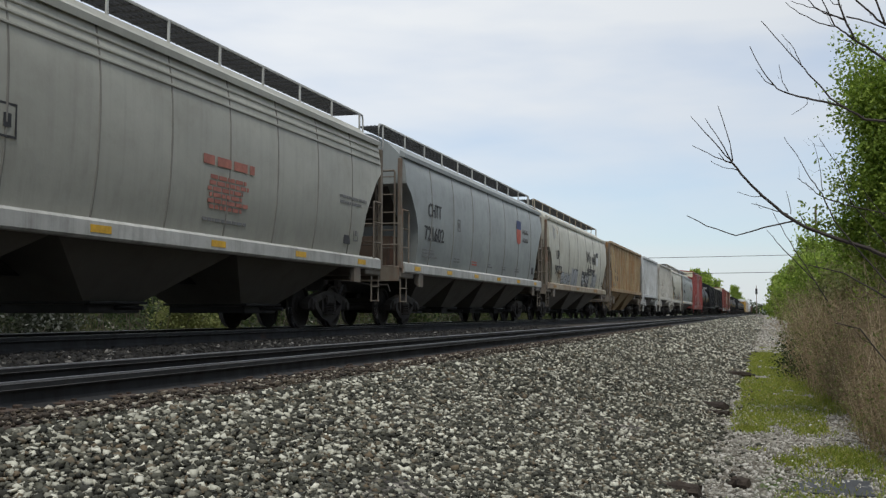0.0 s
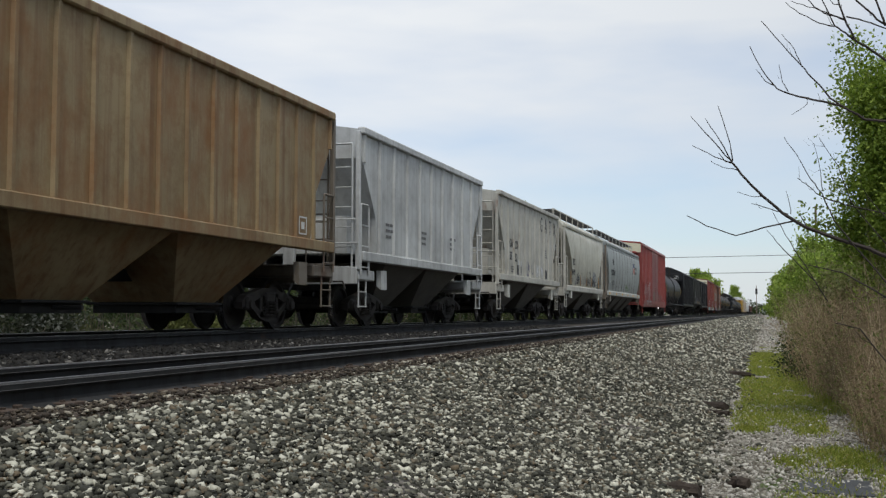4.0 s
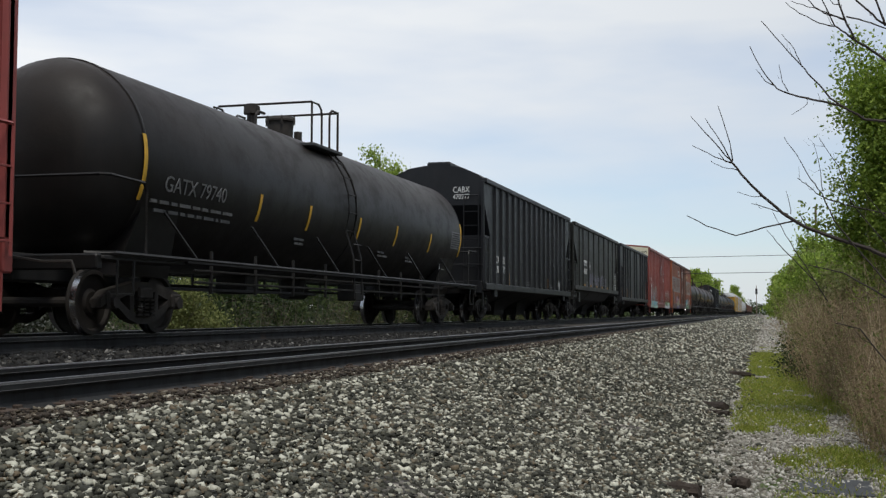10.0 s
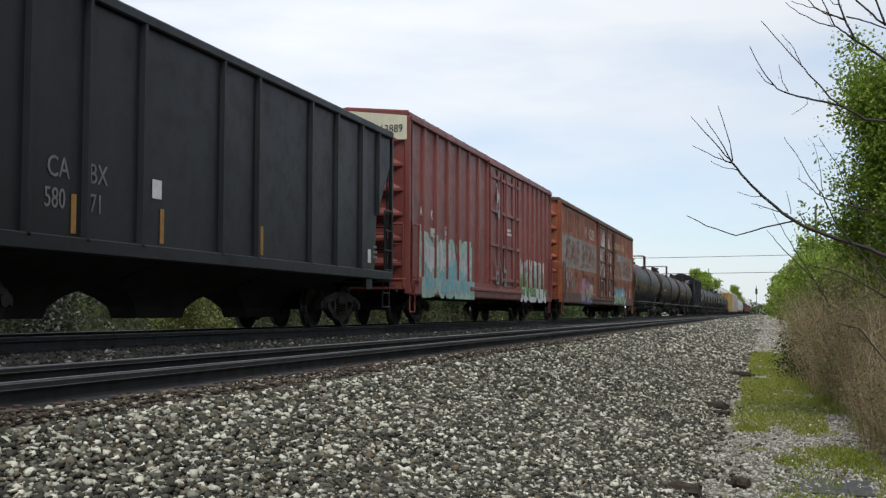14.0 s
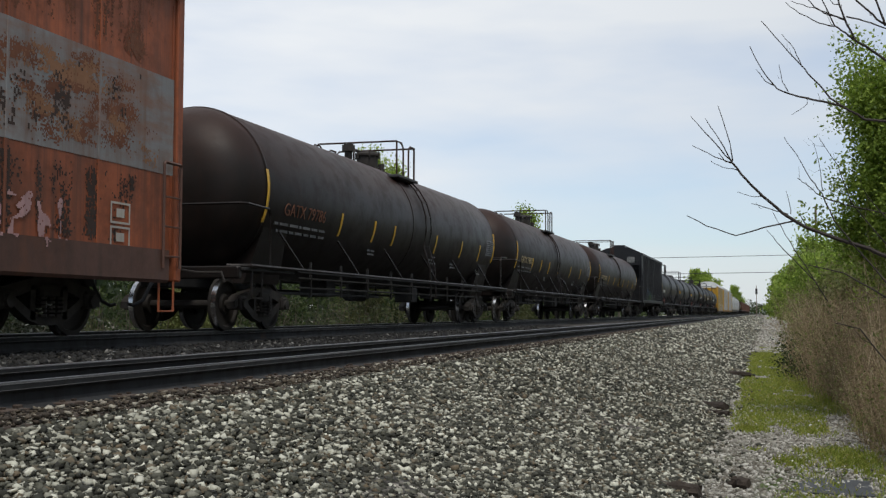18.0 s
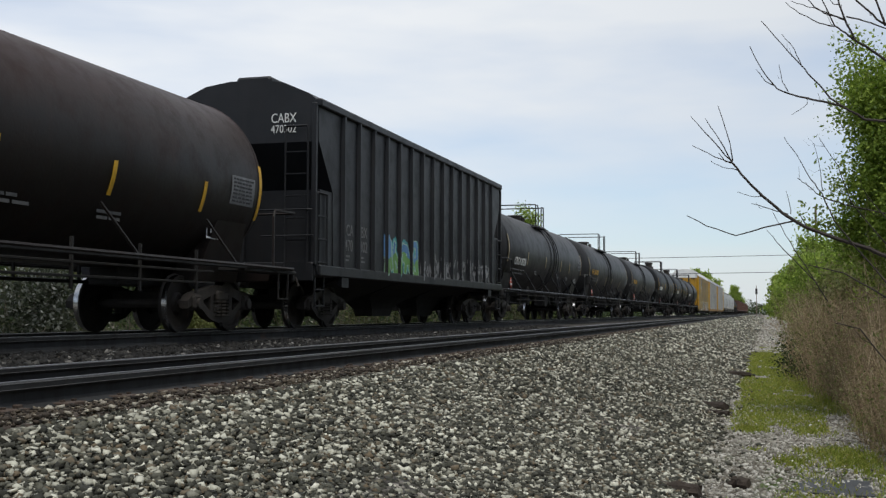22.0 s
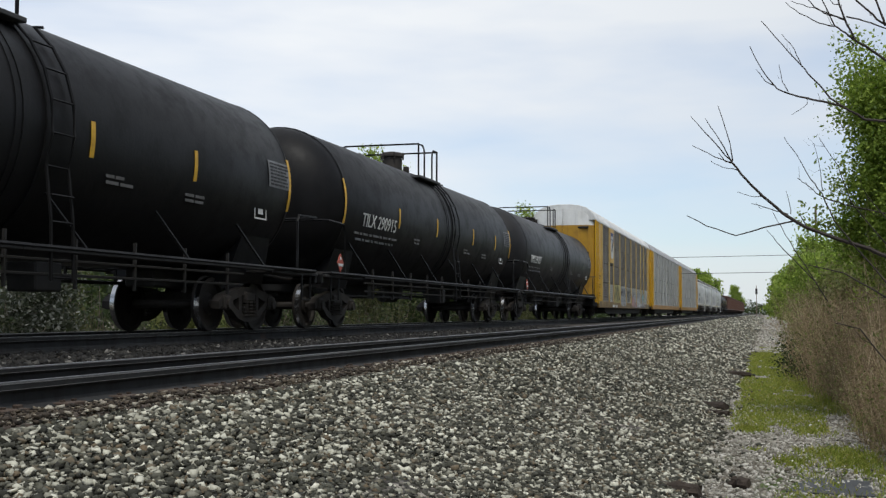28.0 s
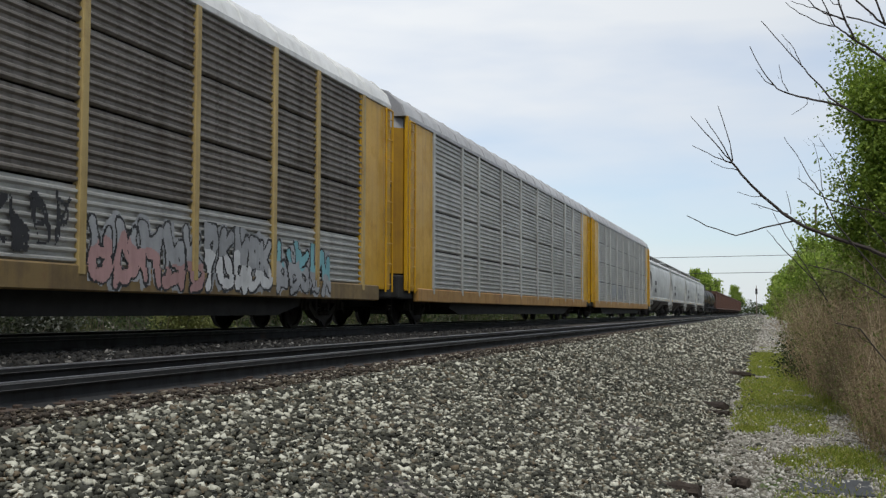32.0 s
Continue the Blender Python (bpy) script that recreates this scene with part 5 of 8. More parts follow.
P_ORANGE = paint("rusted_orange_paint", (0.33, 0.088, 0.032), 0.65, dirt=(0.055, 0.032, 0.024), dirty=0.95, rust=0.68, seed=11, rust_colour=(0.15, 0.055, 0.03), streak=1.5)
P_GREYBAND = paint("grey_band_paint", (0.215, 0.215, 0.21), 0.6, dirt=(0.15, 0.075, 0.045), dirty=0.8, rust=0.72, blotch=(0.5, 0.35, 1.3), seed=12, rust_colour=(0.21, 0.085, 0.04), streak=1.4)
P_DARKRUST = paint("dark_rusty_steel", (0.105, 0.052, 0.037), 0.7, dirt=(0.04, 0.03, 0.025), dirty=0.7, rust=0.3, seed=28, rust_colour=(0.15, 0.06, 0.03))
P_BLACKBLUE = paint("blue_black_paint", (0.0092, 0.0098, 0.0115), 0.5, dirt=(0.024, 0.022, 0.022), dirty=0.4, seed=14, spec=0.25)
P_BLACKOLIVE = paint("olive_black_paint", (0.0125, 0.0128, 0.0105), 0.55, dirt=(0.028, 0.025, 0.021), dirty=0.4, seed=15, spec=0.25)
P_TANK = paint("black_tank_paint", (0.0105, 0.0098, 0.0094), 0.5, dirt=(0.026, 0.021, 0.018), dirty=0.35, seed=16, spec=0.2, lit_dust=(0.028, 0.021, 0.017))
P_TANKBROWN = paint("brown_black_tank_paint", (0.0115, 0.0092, 0.008), 0.5, dirt=(0.03, 0.016, 0.012), dirty=0.5, rust=0.12, spec=0.18, seed=17, rust_colour=(0.03, 0.016, 0.011), lit_dust=(0.042, 0.021, 0.015))
P_TANKGLOSS = paint("deep_black_tank_paint", (0.0065, 0.0065, 0.0072), 0.5, dirt=(0.022, 0.02, 0.018), dirty=0.25, seed=18, spec=0.12)
P_TANKGREY = paint("faded_black_tank_paint", (0.0125, 0.0125, 0.0135), 0.5, dirt=(0.028, 0.024, 0.022), dirty=0.4, seed=19, spec=0.22, lit_dust=(0.024, 0.023, 0.023))
P_YELLOW = paint("armour_yellow_paint", (0.52, 0.29, 0.012), 0.42, dirt=(0.20, 0.095, 0.02), dirty=0.5, rust=0.10, seed=20, spec=0.2)
P_YELLOWEND = paint("darker_yellow_end", (0.36, 0.195, 0.012), 0.5, dirt=(0.14, 0.07, 0.02), dirty=0.7, rust=0.1, seed=29)
P_SCREEN = paint("galvanised_screen_grimy", (0.215, 0.195, 0.172), 0.6, dirt=(0.075, 0.058, 0.045), dirty=0.9, seed=21, metal=0.1, spec=0.2, streak=1.3)
P_SCREENLIGHT = paint("galvanised_screen", (0.42, 0.415, 0.39), 0.5, dirt=(0.12, 0.11, 0.10), dirty=0.5, seed=22, metal=0.3)
P_GRIMYSILL = paint("grimy_yellow_sill", (0.20, 0.135, 0.052), 0.65, dirt=(0.07, 0.05, 0.035), dirty=0.9, rust=0.3, seed=26)
P_RUSTYYELLOW = paint("rusty_yellow_sill", (0.33, 0.18, 0.045), 0.6, dirt=(0.12, 0.06, 0.03), dirty=0.7, rust=0.25, seed=27)
P_ROOF = paint("white_roof_sheet", (0.62, 0.62, 0.60), 0.5, dirty=0.3, seed=23)
P_ROOFGREY = paint("grey_roof_sheet", (0.34, 0.34, 0.345), 0.5, dirty=0.4, seed=24)
P_BAYGREY = paint("dark_grey_bay_steel", (0.095, 0.088, 0.076), 0.7, dirty=0.5, seed=25)

M_OCHRE = plain("dulled_ochre_marks", (0.40, 0.24, 0.045), 0.7, 0.0, 0.3, 12.0)
M_RUSTMARK = plain("rusty_faded_marks", (0.16, 0.065, 0.035), 0.7, 0.0, 0.3, 8.0)
RIBS_L = (-5.5, -4.53, -2.96, -1.49, 0.12, 1.77, 3.34, 4.88, 6.16)
RIBS_M = (-5.71, -4.86, -3.8, -2.63, -0.51, 0.64, 2.7, 3.89, 5.16, 6.12)
round_hopper("covered_hopper", "pale grey covered hopper with smooth bulging sides and roof walks", 4.4, 21.30, P_GREY, P_GREYSILL, bays=3, under=P_BAYGREY, seam=P_SEAM, end=P_ENDBROWN, frame_mat=P_FRAME, lips=3, seams=9)
car_b = round_hopper("covered_hopper", "blue-grey covered hopper with black reporting marks", 22.45, 37.95, P_BLUEGREY, P_GREYSILL, bays=4, under=P_BAYGREY, seam=P_SEAM, end=P_ENDBROWN, frame_mat=P_FRAME)
car_c = round_hopper("covered_hopper", "off-white covered hopper with a slogan and spray-painted tags", 38.85, 54.05, P_CREAM, P_WORNSILL, bays=3, under=P_BAYGREY, seam=P_SEAM, end=P_ENDBROWN, frame_mat=P_FRAME, pz=2.62, seam_at=(-5.31, 2.13, 6), yellow=False)
car_d = rib_hopper("covered_hopper", "tan ribbed covered hopper streaked with rust", 55.4, 69.7, P_TAN, 3.80, 20, bays=3, zs=1.50, under=P_TAN, rib_d=0.045, frame_mat=P_FRAME)
car_e = rib_hopper("covered_hopper", "weathered white ribbed covered hopper", 70.9, 80.5, P_WHITE, 3.80, 11, bays=2, zs=1.43, under=P_BAYGREY, rib_d=0.05)
car_f = rib_hopper("covered_hopper", "dusty white ribbed covered hopper with large black letters", 82.3, 92.2, P_DUSTY, 3.80, 12, bays=2, under=P_BAYGREY, rib_d=0.035, zs=1.40, rib_at=(-4.34, 0.81))
car_g = round_hopper("covered_hopper", "off-white smooth-sided covered hopper with faded tags", 93.65, 104.05, P_CREAM, P_DUSTY, bays=2, seams=5, yellow=False, under=P_BAYGREY, end=P_DUSTY, pz=3.30, cut=((0.0, 3.30), (0.5, 2.86), (0.95, 2.38), (1.25, 1.98), (1.6, 1.46)))
car_h = round_hopper("covered_hopper", "blue-grey covered hopper with black reporting marks", 105.2, 120.0, P_BLUEGREY, P_GREYSILL, bays=4, under=P_BAYGREY, seam=P_SEAM, frame_mat=P_FRAME, lips=1, seam_at=(-4.85, 1.15, 9), pz=2.95, cut=((0.0, 2.95), (0.2, 2.60), (0.5, 2.05), (0.75, 1.6), (0.8, 1.42)))
car_i = box_car("box_car", "oxide-red box car with ribbed sides and graffiti", 121.2, 137.9, P_RED, 4.62, P_RED, "corrugated", 7, 4.38, 0.08, cap_mat=P_REDROOF)
car_j = tank_car("tank_car", "black tank car with yellow stripes", 139.5, 156.95, P_TANK, stripes=(-4.19, -2.22, 0.25, 2.5, 5.0), plat=-1.41, rung=-0.55, marks=[("GATX 79740", -7.07, -5.35, 1.87, 0.21, M_GREYMARK)])
car_k = rib_hopper("covered_hopper", "black ribbed covered hopper with white reporting marks", 157.75, 171.8, P_BLACKBLUE, 3.95, 15, bays=3, zs=1.08, round_roof=True, under=M_UNDER, rib_at=(-5.70, 0.817), cut=((0.0, 3.25), (0.66, 2.42), (0.70, 1.0)), flush=True, spout=True)
car_l = rib_hopper("covered_hopper", "olive-black ribbed covered hopper with pale scrawls", 172.65, 186.6, P_BLACKOLIVE, 3.92, 9, bays=3, zs=1.38, under=M_UNDER, rib_d=0.05, rib_at=RIBS_L, cut=((0.0, 3.22), (0.97, 2.29), (1.0, 1.0)), flush=True, spout=True)
car_m = rib_hopper("covered_hopper", "blue-black ribbed hopper with few marks", 187.65, 201.85, P_BLACKBLUE, 3.95, 10, bays=3, under=M_UNDER, rib_at=RIBS_M, flat_lead=True, spout=True, zs=1.10)
car_n = box_car("box_car", "maroon box car with a white end cap and graffiti", 202.9, 219.55, P_MAROON, 4.62, P_MAROON, "plug", 7, 3.9, 0.86, cap_mat=P_REDROOF)
car_o = box_car("box_car", "rusted orange box car with grey bands and graffiti", 221.6, 245.2, P_ORANGE, 4.58, P_DARKRUST, "plate", 8, 5.42, 0.30, ext_ribs=False, sill_mat=P_DARKRUST, door_mat=P_DARKRUST, leaf_mat=P_LEAF)
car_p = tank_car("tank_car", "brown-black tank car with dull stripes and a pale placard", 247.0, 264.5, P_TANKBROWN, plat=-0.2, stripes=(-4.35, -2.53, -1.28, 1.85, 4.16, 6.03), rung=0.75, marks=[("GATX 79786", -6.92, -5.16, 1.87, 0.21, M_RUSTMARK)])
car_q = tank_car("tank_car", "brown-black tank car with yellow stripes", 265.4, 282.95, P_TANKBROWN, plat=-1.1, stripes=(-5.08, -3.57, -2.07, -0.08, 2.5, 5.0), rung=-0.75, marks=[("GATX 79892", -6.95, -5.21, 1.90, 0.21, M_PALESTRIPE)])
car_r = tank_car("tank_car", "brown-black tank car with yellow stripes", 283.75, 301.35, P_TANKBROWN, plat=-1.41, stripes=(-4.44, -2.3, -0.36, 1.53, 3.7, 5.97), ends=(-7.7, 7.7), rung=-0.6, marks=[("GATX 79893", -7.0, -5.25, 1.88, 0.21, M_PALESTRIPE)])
car_s = rib_hopper("covered_hopper", "black ribbed covered hopper with blue and green graffiti", 302.15, 316.2, P_BLACKBLUE, 3.95, 15, bays=3, zs=1.08, round_roof=True, under=M_UNDER, rib_at=(-5.70, 0.817), cut=((0.0, 3.25), (0.66, 2.42), (0.70, 1.0)), flush=True, spout=True)
GREY_TANK = dict(r=1.38, zc=2.25, belt=((0.10, 0.26), (0.70, 0.95)), stripe_lift=0.14, ends=(-6.87, 6.87), panel=6.1, wide_stripe=False, manway=0.22, domed=False)
car_t = tank_car("tank_car", "faded black tank car with a belt round its middle", 316.55, 332.45, P_TANKGREY, stripes=(-3.98, -0.87, 2.18, 4.06), plat=-0.9, way=1.4, rung=0.85, marks=[("CRGX 8726", -5.90, -4.24, 1.80, 0.24, M_WHITE)], **GREY_TANK)
car_u = tank_car("tank_car", "faded black tank car with yellow marks", 332.75, 348.75, P_TANKGREY, stripes=(-4.17, -1.34, 0.91, 3.98), plat=-1.7, way=2.3, rung=-0.3, marks=[("UTLX 667501", -6.12, -4.26, 2.0, 0.24, M_OCHRE)], **{**GREY_TANK, "stripe_lift": -0.14, "end_lift": 0.35, "belt": ((-0.80, -0.62), (0.0, 0.20))})
car_v = tank_car("tank_car", "faded black tank car with a data panel", 349.1, 365.05, P_TANKGREY, stripes=(-4.17, -1.34, 0.91, 3.98), plat=-1.7, way=2.3, rung=-0.3, marks=[("UTLX 667301", -6.12, -4.26, 2.0, 0.23, M_OCHRE)], **{**GREY_TANK, "stripe_lift": -0.14, "end_lift": 0.35, "belt": ((-0.80, -0.62), (0.0, 0.20))})
BLACK_TANK = dict(r=1.44, zc=2.33, belt=((0.06, 0.20), (0.45, 0.62)), stripe_lift=0.28, end_lift=-0.15, ends=(-6.88, 6.88), panel=6.1, manway=0.48, domed=False, plat=-1.0, way=1.5, rung=0.5)
car_w = tank_car("tank_car", "deep black tank car with white reporting marks", 365.45, 381.45, P_TANKGLOSS, stripes=(-3.7, -1.48, 1.34, 3.77), marks=[("TILX 290943", -5.94, -3.90, 1.95, 0.26, M_WHITE)], **BLACK_TANK)
car_x = tank_car("tank_car", "deep black tank car with white reporting marks", 381.75, 397.75, P_TANKGLOSS, stripes=(-3.7, -0.87, 2.5, 5.0), marks=[("TILX 290915", -5.94, -3.90, 1.95, 0.26, M_WHITE)], **BLACK_TANK)
car_y = tank_car("tank_car", "black tank car with white reporting marks", 398.1, 414.05, P_TANKGREY, stripes=(), marks=[("TIMX 291037", -6.2, -4.45, 1.95, 0.25, M_WHITE)], **{**BLACK_TANK, "ends": (), "manway": 0.2, "belt": ((0.38, 0.52), (0.88, 1.05))})
car_z = auto_rack("auto_rack", "yellow auto rack with grimy ribbed screens and graffiti", 414.0, 438.6, P_SCREEN, P_YELLOW, P_ROOF, 4.5, 9, post_mat=P_POST, sill_mat=P_GRIMYSILL, low_screen=P_SCREENLIGHT)
car_aa = auto_rack("auto_rack", "yellow auto rack with pale ribbed screens", 439.3, 465.2, P_SCREENLIGHT, P_YELLOW, P_ROOFGREY, 4.5, 9, post_mat=P_SCREENLIGHT, sill_mat=P_RUSTYYELLOW)
car_bb = auto_rack("auto_rack", "yellow auto rack with pale ribbed screens", 465.9, 491.0, P_SCREENLIGHT, P_YELLOW, P_ROOFGREY, 4.5, 9, post_mat=P_SCREENLIGHT, sill_mat=P_RUSTYYELLOW)
u = 492.2
for k in range(4):
    round_hopper("covered_hopper", "white covered hopper with smooth bulging sides", u, u + 16.0, P_WHITE, P_GREYSILL, bays=3, under=P_BAYGREY)
    u += 17.2
for k in range(2):
    tank_car("tank_car", "plain black tank car far down the train", u, u + 16.0, P_TANK)
    u += 16.8
for k in range(12):
    rib_hopper("covered_hopper", "dark rusty ribbed hopper far down the train", u, u + 13.5, P_DARKRUST, 3.6, 10, bays=2, hatch=False)
    u += 14.8



# ---- lettering, emblems and graffiti on the cars ----
def flat_mat(name, colour, seed=0.0):
    return paint(name, colour, 0.6, dirt=tuple(c * 0.45 for c in colour), dirty=0.55, seed=seed, fade=0.2)


G_WHITE, G_BLACK = flat_mat("spray_white", (0.55, 0.56, 0.56), 31), flat_mat("spray_black", (0.022, 0.022, 0.025), 32)
G_BLUE, G_TEAL = flat_mat("spray_blue", (0.09, 0.22, 0.42), 33), flat_mat("spray_teal", (0.06, 0.30, 0.30), 34)
G_GREEN, G_PINK = flat_mat("spray_green", (0.14, 0.32, 0.08), 35), flat_mat("spray_pink", (0.42, 0.11, 0.19), 36)
G_GREY, G_VIOLET = flat_mat("spray_silver", (0.32, 0.33, 0.34), 37), flat_mat("spray_violet", (0.12, 0.09, 0.30), 38)
G_YELLOW, G_MINT = flat_mat("spray_yellow", (0.48, 0.40, 0.06), 39), flat_mat("spray_mint", (0.33, 0.48, 0.40), 40)
G_AQUA = flat_mat("spray_aqua", (0.17, 0.40, 0.44), 50)
G_MOSS = flat_mat("worn_green_spray", (0.13, 0.20, 0.09), 48)
G_FAINT = flat_mat("worn_chalk", (0.24, 0.24, 0.24), 41)
G_STRAW = flat_mat("spray_straw", (0.38, 0.34, 0.13), 46)
G_ROSE = flat_mat("spray_rose", (0.42, 0.25, 0.24), 42)
G_NAVY = flat_mat("emblem_navy", (0.035, 0.05, 0.16), 45)
G_DUSTYGREEN = flat_mat("worn_grey_green", (0.20, 0.165, 0.13), 49)
G_LILAC = flat_mat("faded_violet_scrawl", (0.19, 0.18, 0.24), 43)


P_WORN = paint("worn_pale_emblem", (0.50, 0.43, 0.41), 0.65, dirt=(0.24, 0.12, 0.08), dirty=0.8, rust=0.5, seed=44, rust_colour=(0.20, 0.07, 0.035))


def smooth_side(z):
    return np.interp(z, [q[1] for q in hopper_profile()[:7]], [q[0] for q in hopper_profile()[:7]])


def on_round(y, z):
    return smooth_side(z) + 0.007


def on_ribs(H, ribs, w=1.50, deep=0.07, half=0.045, a=None, b=None):
    a, b = (-H + 0.28 if a is None else a), (H - 0.28 if b is None else b)
    at = a + (b - a) * np.arange(ribs) / (ribs - 1)

    def depth(y, z):
        near = np.abs(y[..., None] - at).min(-1)
        return np.where(near < half, w + deep + 0.006, w + 0.006)
    return depth


def on_flat(x):
    return lambda y, z: np.full(np.shape(y), x)


def graffiti(car, y0, z0, wide, high, depth, colours, seed, letters=4, cell=0.028, fat=0.11, scrawl=False, label=""):
    """Sprayed letters-like shapes of no language: halo, outline and two fills, cut to the surface they lie on."""
    rng = np.random.default_rng(seed)
    ny, nz = int(wide / cell), int(high / cell)
    Y, Z = np.meshgrid(y0 + (np.arange(ny) + 0.5) * cell, z0 + (np.arange(nz) + 0.5) * cell, indexing="ij")
    dist = np.full(Y.shape, 9.0)
    lw = wide / letters
    for k in range(letters):
        cx, base = y0 + lw * k, z0 + high * 0.17
        top = high * (0.58 + 0.14 * rng.random())
        spine = [(0.16, 0.0), (0.2, 0.5), (0.16, 1.0)]
        arms = [[(0.16, 1.0), (0.85, 0.9), (0.8, 0.55), (0.2, 0.5)], [(0.2, 0.5), (0.8, 0.45), (0.85, 0.05), (0.16, 0.0)], [(0.2, 0.5), (0.85, 0.0)], [(0.2, 0.5), (0.8, 1.0)], [(0.16, 1.0), (0.5, 0.3), (0.86, 1.0), (0.84, 0.0)], [(0.16, 0.0), (0.8, 0.06), (0.86, 0.95)]]
        lean = rng.random() * 6
        lines = [spine] + [arms[i] for i in rng.choice(6, 2, replace=False)]
        for ln in lines:
            q = np.array(ln) + rng.normal(size=(len(ln), 2)) * 0.09
            for _ in range(2 if len(q) > 2 else 0):     # round the corners off
                q = np.concatenate([q[:1]] + [np.stack([0.75 * u + 0.25 * v, 0.25 * u + 0.75 * v]) for u, v in zip(q, q[1:])] + [q[-1:]])
            q[:, 0] += 0.10 * np.sin(3.0 * q[:, 1] + lean)
            q = np.stack([cx + 0.06 * lw + q[:, 0] * lw * 0.88, base + q[:, 1] * top], 1)
            for p, r in zip(q, q[1:]):
                d = r - p
                t = np.clip(((Y - p[0]) * d[0] + (Z - p[1]) * d[1]) / (d @ d + 1e-9), 0, 1)
                dist = np.minimum(dist, np.hypot(Y - p[0] - t * d[0], Z - p[1] - t * d[1]))
    wob = sum(np.sin(Y * f + p) * np.cos(Z * g + q) for f, g, p, q in rng.uniform(3, 16, (5, 4))) * 0.016
    dist = dist + wob + rng.normal(size=Y.shape) * min(0.005, 0.06 * fat)
    cls = np.full(Y.shape, -1)
    if scrawl:
        cls[dist < fat] = 0
        cls[(dist < fat) & (rng.random(Y.shape) < 0.04)] = -1
    else:
        edge = np.minimum(np.minimum(Y - y0, y0 + wide - Y), np.minimum(Z - z0, z0 + high - Z)) + 2 * wob
        cls[(dist < fat * (2.0 + 0.6 * np.sin(Y * 9 + seed))) & (edge > 0.03 + 0.05 * np.sin(Y * 13 + seed))] = 0
        cls[dist < fat * 1.45] = 1
        split = np.sin(Y * 2.2 + seed) * 0.12 + 0.5
        cls[dist < fat * 0.95] = 2
        cls[(dist < fat * 0.95) & ((Z - z0) / high + wob * 3 < split)] = 3
    for i, m in enumerate(colours):
        a, b = np.nonzero(cls == i)
        if m is None or not len(a):
            continue
        ya, za = Y[a, b], Z[a, b]
        x = depth(ya, za) + 0.0012 * i
        h = cell / 2
        v = np.stack([np.stack([x, ya + sy * h, za + sz * h], 1) for sy, sz in ((-1, -1), (1, -1), (1, 1), (-1, 1))], 1)
        cloud_mesh("graffiti", v.reshape(-1, 3), np.arange(4 * len(a)).reshape(-1, 4), m, label or "sprayed graffiti", "", car)


def stain(car, y0, z0, wide, high, depth, mat, seed, cover=0.5, grain=(0.9, 2.0), cell=0.03, inside=None, name="stain", label="ragged stain", soft=0.10):
    """Ragged patches of bare or discoloured paint: cells kept where a slow noise rises over a limit."""
    ny, nz = int(wide / cell), int(high / cell)
    Y, Z = np.meshgrid(y0 + (np.arange(ny) + 0.5) * cell, z0 + (np.arange(nz) + 0.5) * cell, indexing="ij")
    edge = np.minimum(np.minimum((Y - y0) / wide, 1 - (Y - y0) / wide), np.minimum((Z - z0) / high, 1 - (Z - z0) / high))
    f = np.array([noise.fractal(Vector((y * grain[0], z * grain[1], seed * 7.3)), 0.7, 2.1, 6) for y, z in zip(Y.ravel(), Z.ravel())]).reshape(Y.shape)
    speckle = np.random.default_rng(int(seed * 10) % 9973).normal(size=Y.shape) * soft
    keep = f * 0.5 + 0.5 + 0.45 * np.minimum(0, edge * 6 - 1) + speckle > 1 - cover
    if inside is not None:
        keep &= inside(Y, Z)
    a, b = np.nonzero(keep)
    if not len(a):
        return
    ya, za, h = Y[a, b], Z[a, b], cell / 2
    x = depth(ya, za)
    v = np.stack([np.stack([x, ya + sy * h, za + sz * h], 1) for sy, sz in ((-1, -1), (1, -1), (1, 1), (-1, 1))], 1)
    cloud_mesh(name, v.reshape(-1, 3), np.arange(4 * len(a)).reshape(-1, 4), mat, label, "", car)


def shield(car, x, y, z, wide, high, top_mat, low_mat):
    """A plain shield shape in two colours."""
    def outline(t):
        return 0.5 * wide * (1.0 if t > 0.62 else 0.90 if t > 0.5 else 0.98 - 0.9 * max(0, 0.42 - t) ** 1.4)
    for m, a, b in ((top_mat, 0.64, 1.0), (low_mat, 0.0, 0.62)):
        ts = [a + (b - a) * k / 10 for k in range(11)]
        ring = [(x, y + outline(t) * (0.35 if t < 0.02 else 1), z + t * high) for t in ts] + [(x, y - outline(t) * (0.35 if t < 0.02 else 1), z + t * high) for t in ts[::-1]]
        part("emblem", Geo().loft([ring, [(x + 0.004, b_, c_) for _, b_, c_ in ring]]), m, car, "plain shield emblem")


A_ = CARS[0][0]
M_PINKMARK = plain("faded_red_print", (0.36, 0.14, 0.105), 0.7, 0.0, 0.3, 8.0)
lie = lambda z: smooth_side(z) + 0.006
small_print(A_, M_PINKMARK, lie, 0.80, 2.46, 1, 1.75, 0.13, 0.05, 3)
small_print(A_, M_PINKMARK, lie, 1.0, 2.20, 6, 1.25, 0.055, 0.028, 5)
small_print(A_, M_GREYMARK, lie, 0.85, 1.60, 1, 1.5, 0.045, 0.05, 6)
small_print(A_, M_GREYMARK, lie, 5.9, 2.42, 2, 1.4, 0.05, 0.05, 8)
outline_box(A_, M_BLACKMARK, smooth_side(2.2) + 0.006, -3.42, 2.05, 0.30, 0.36)
part("stencil", Geo().box(1.49, 1.50, 6.3, 6.6, 1.55, 1.85), M_BLACKMARK, A_)
outline_box(A_, M_GREYMARK, 1.51, 6.75, 1.62, 0.25, 0.35)

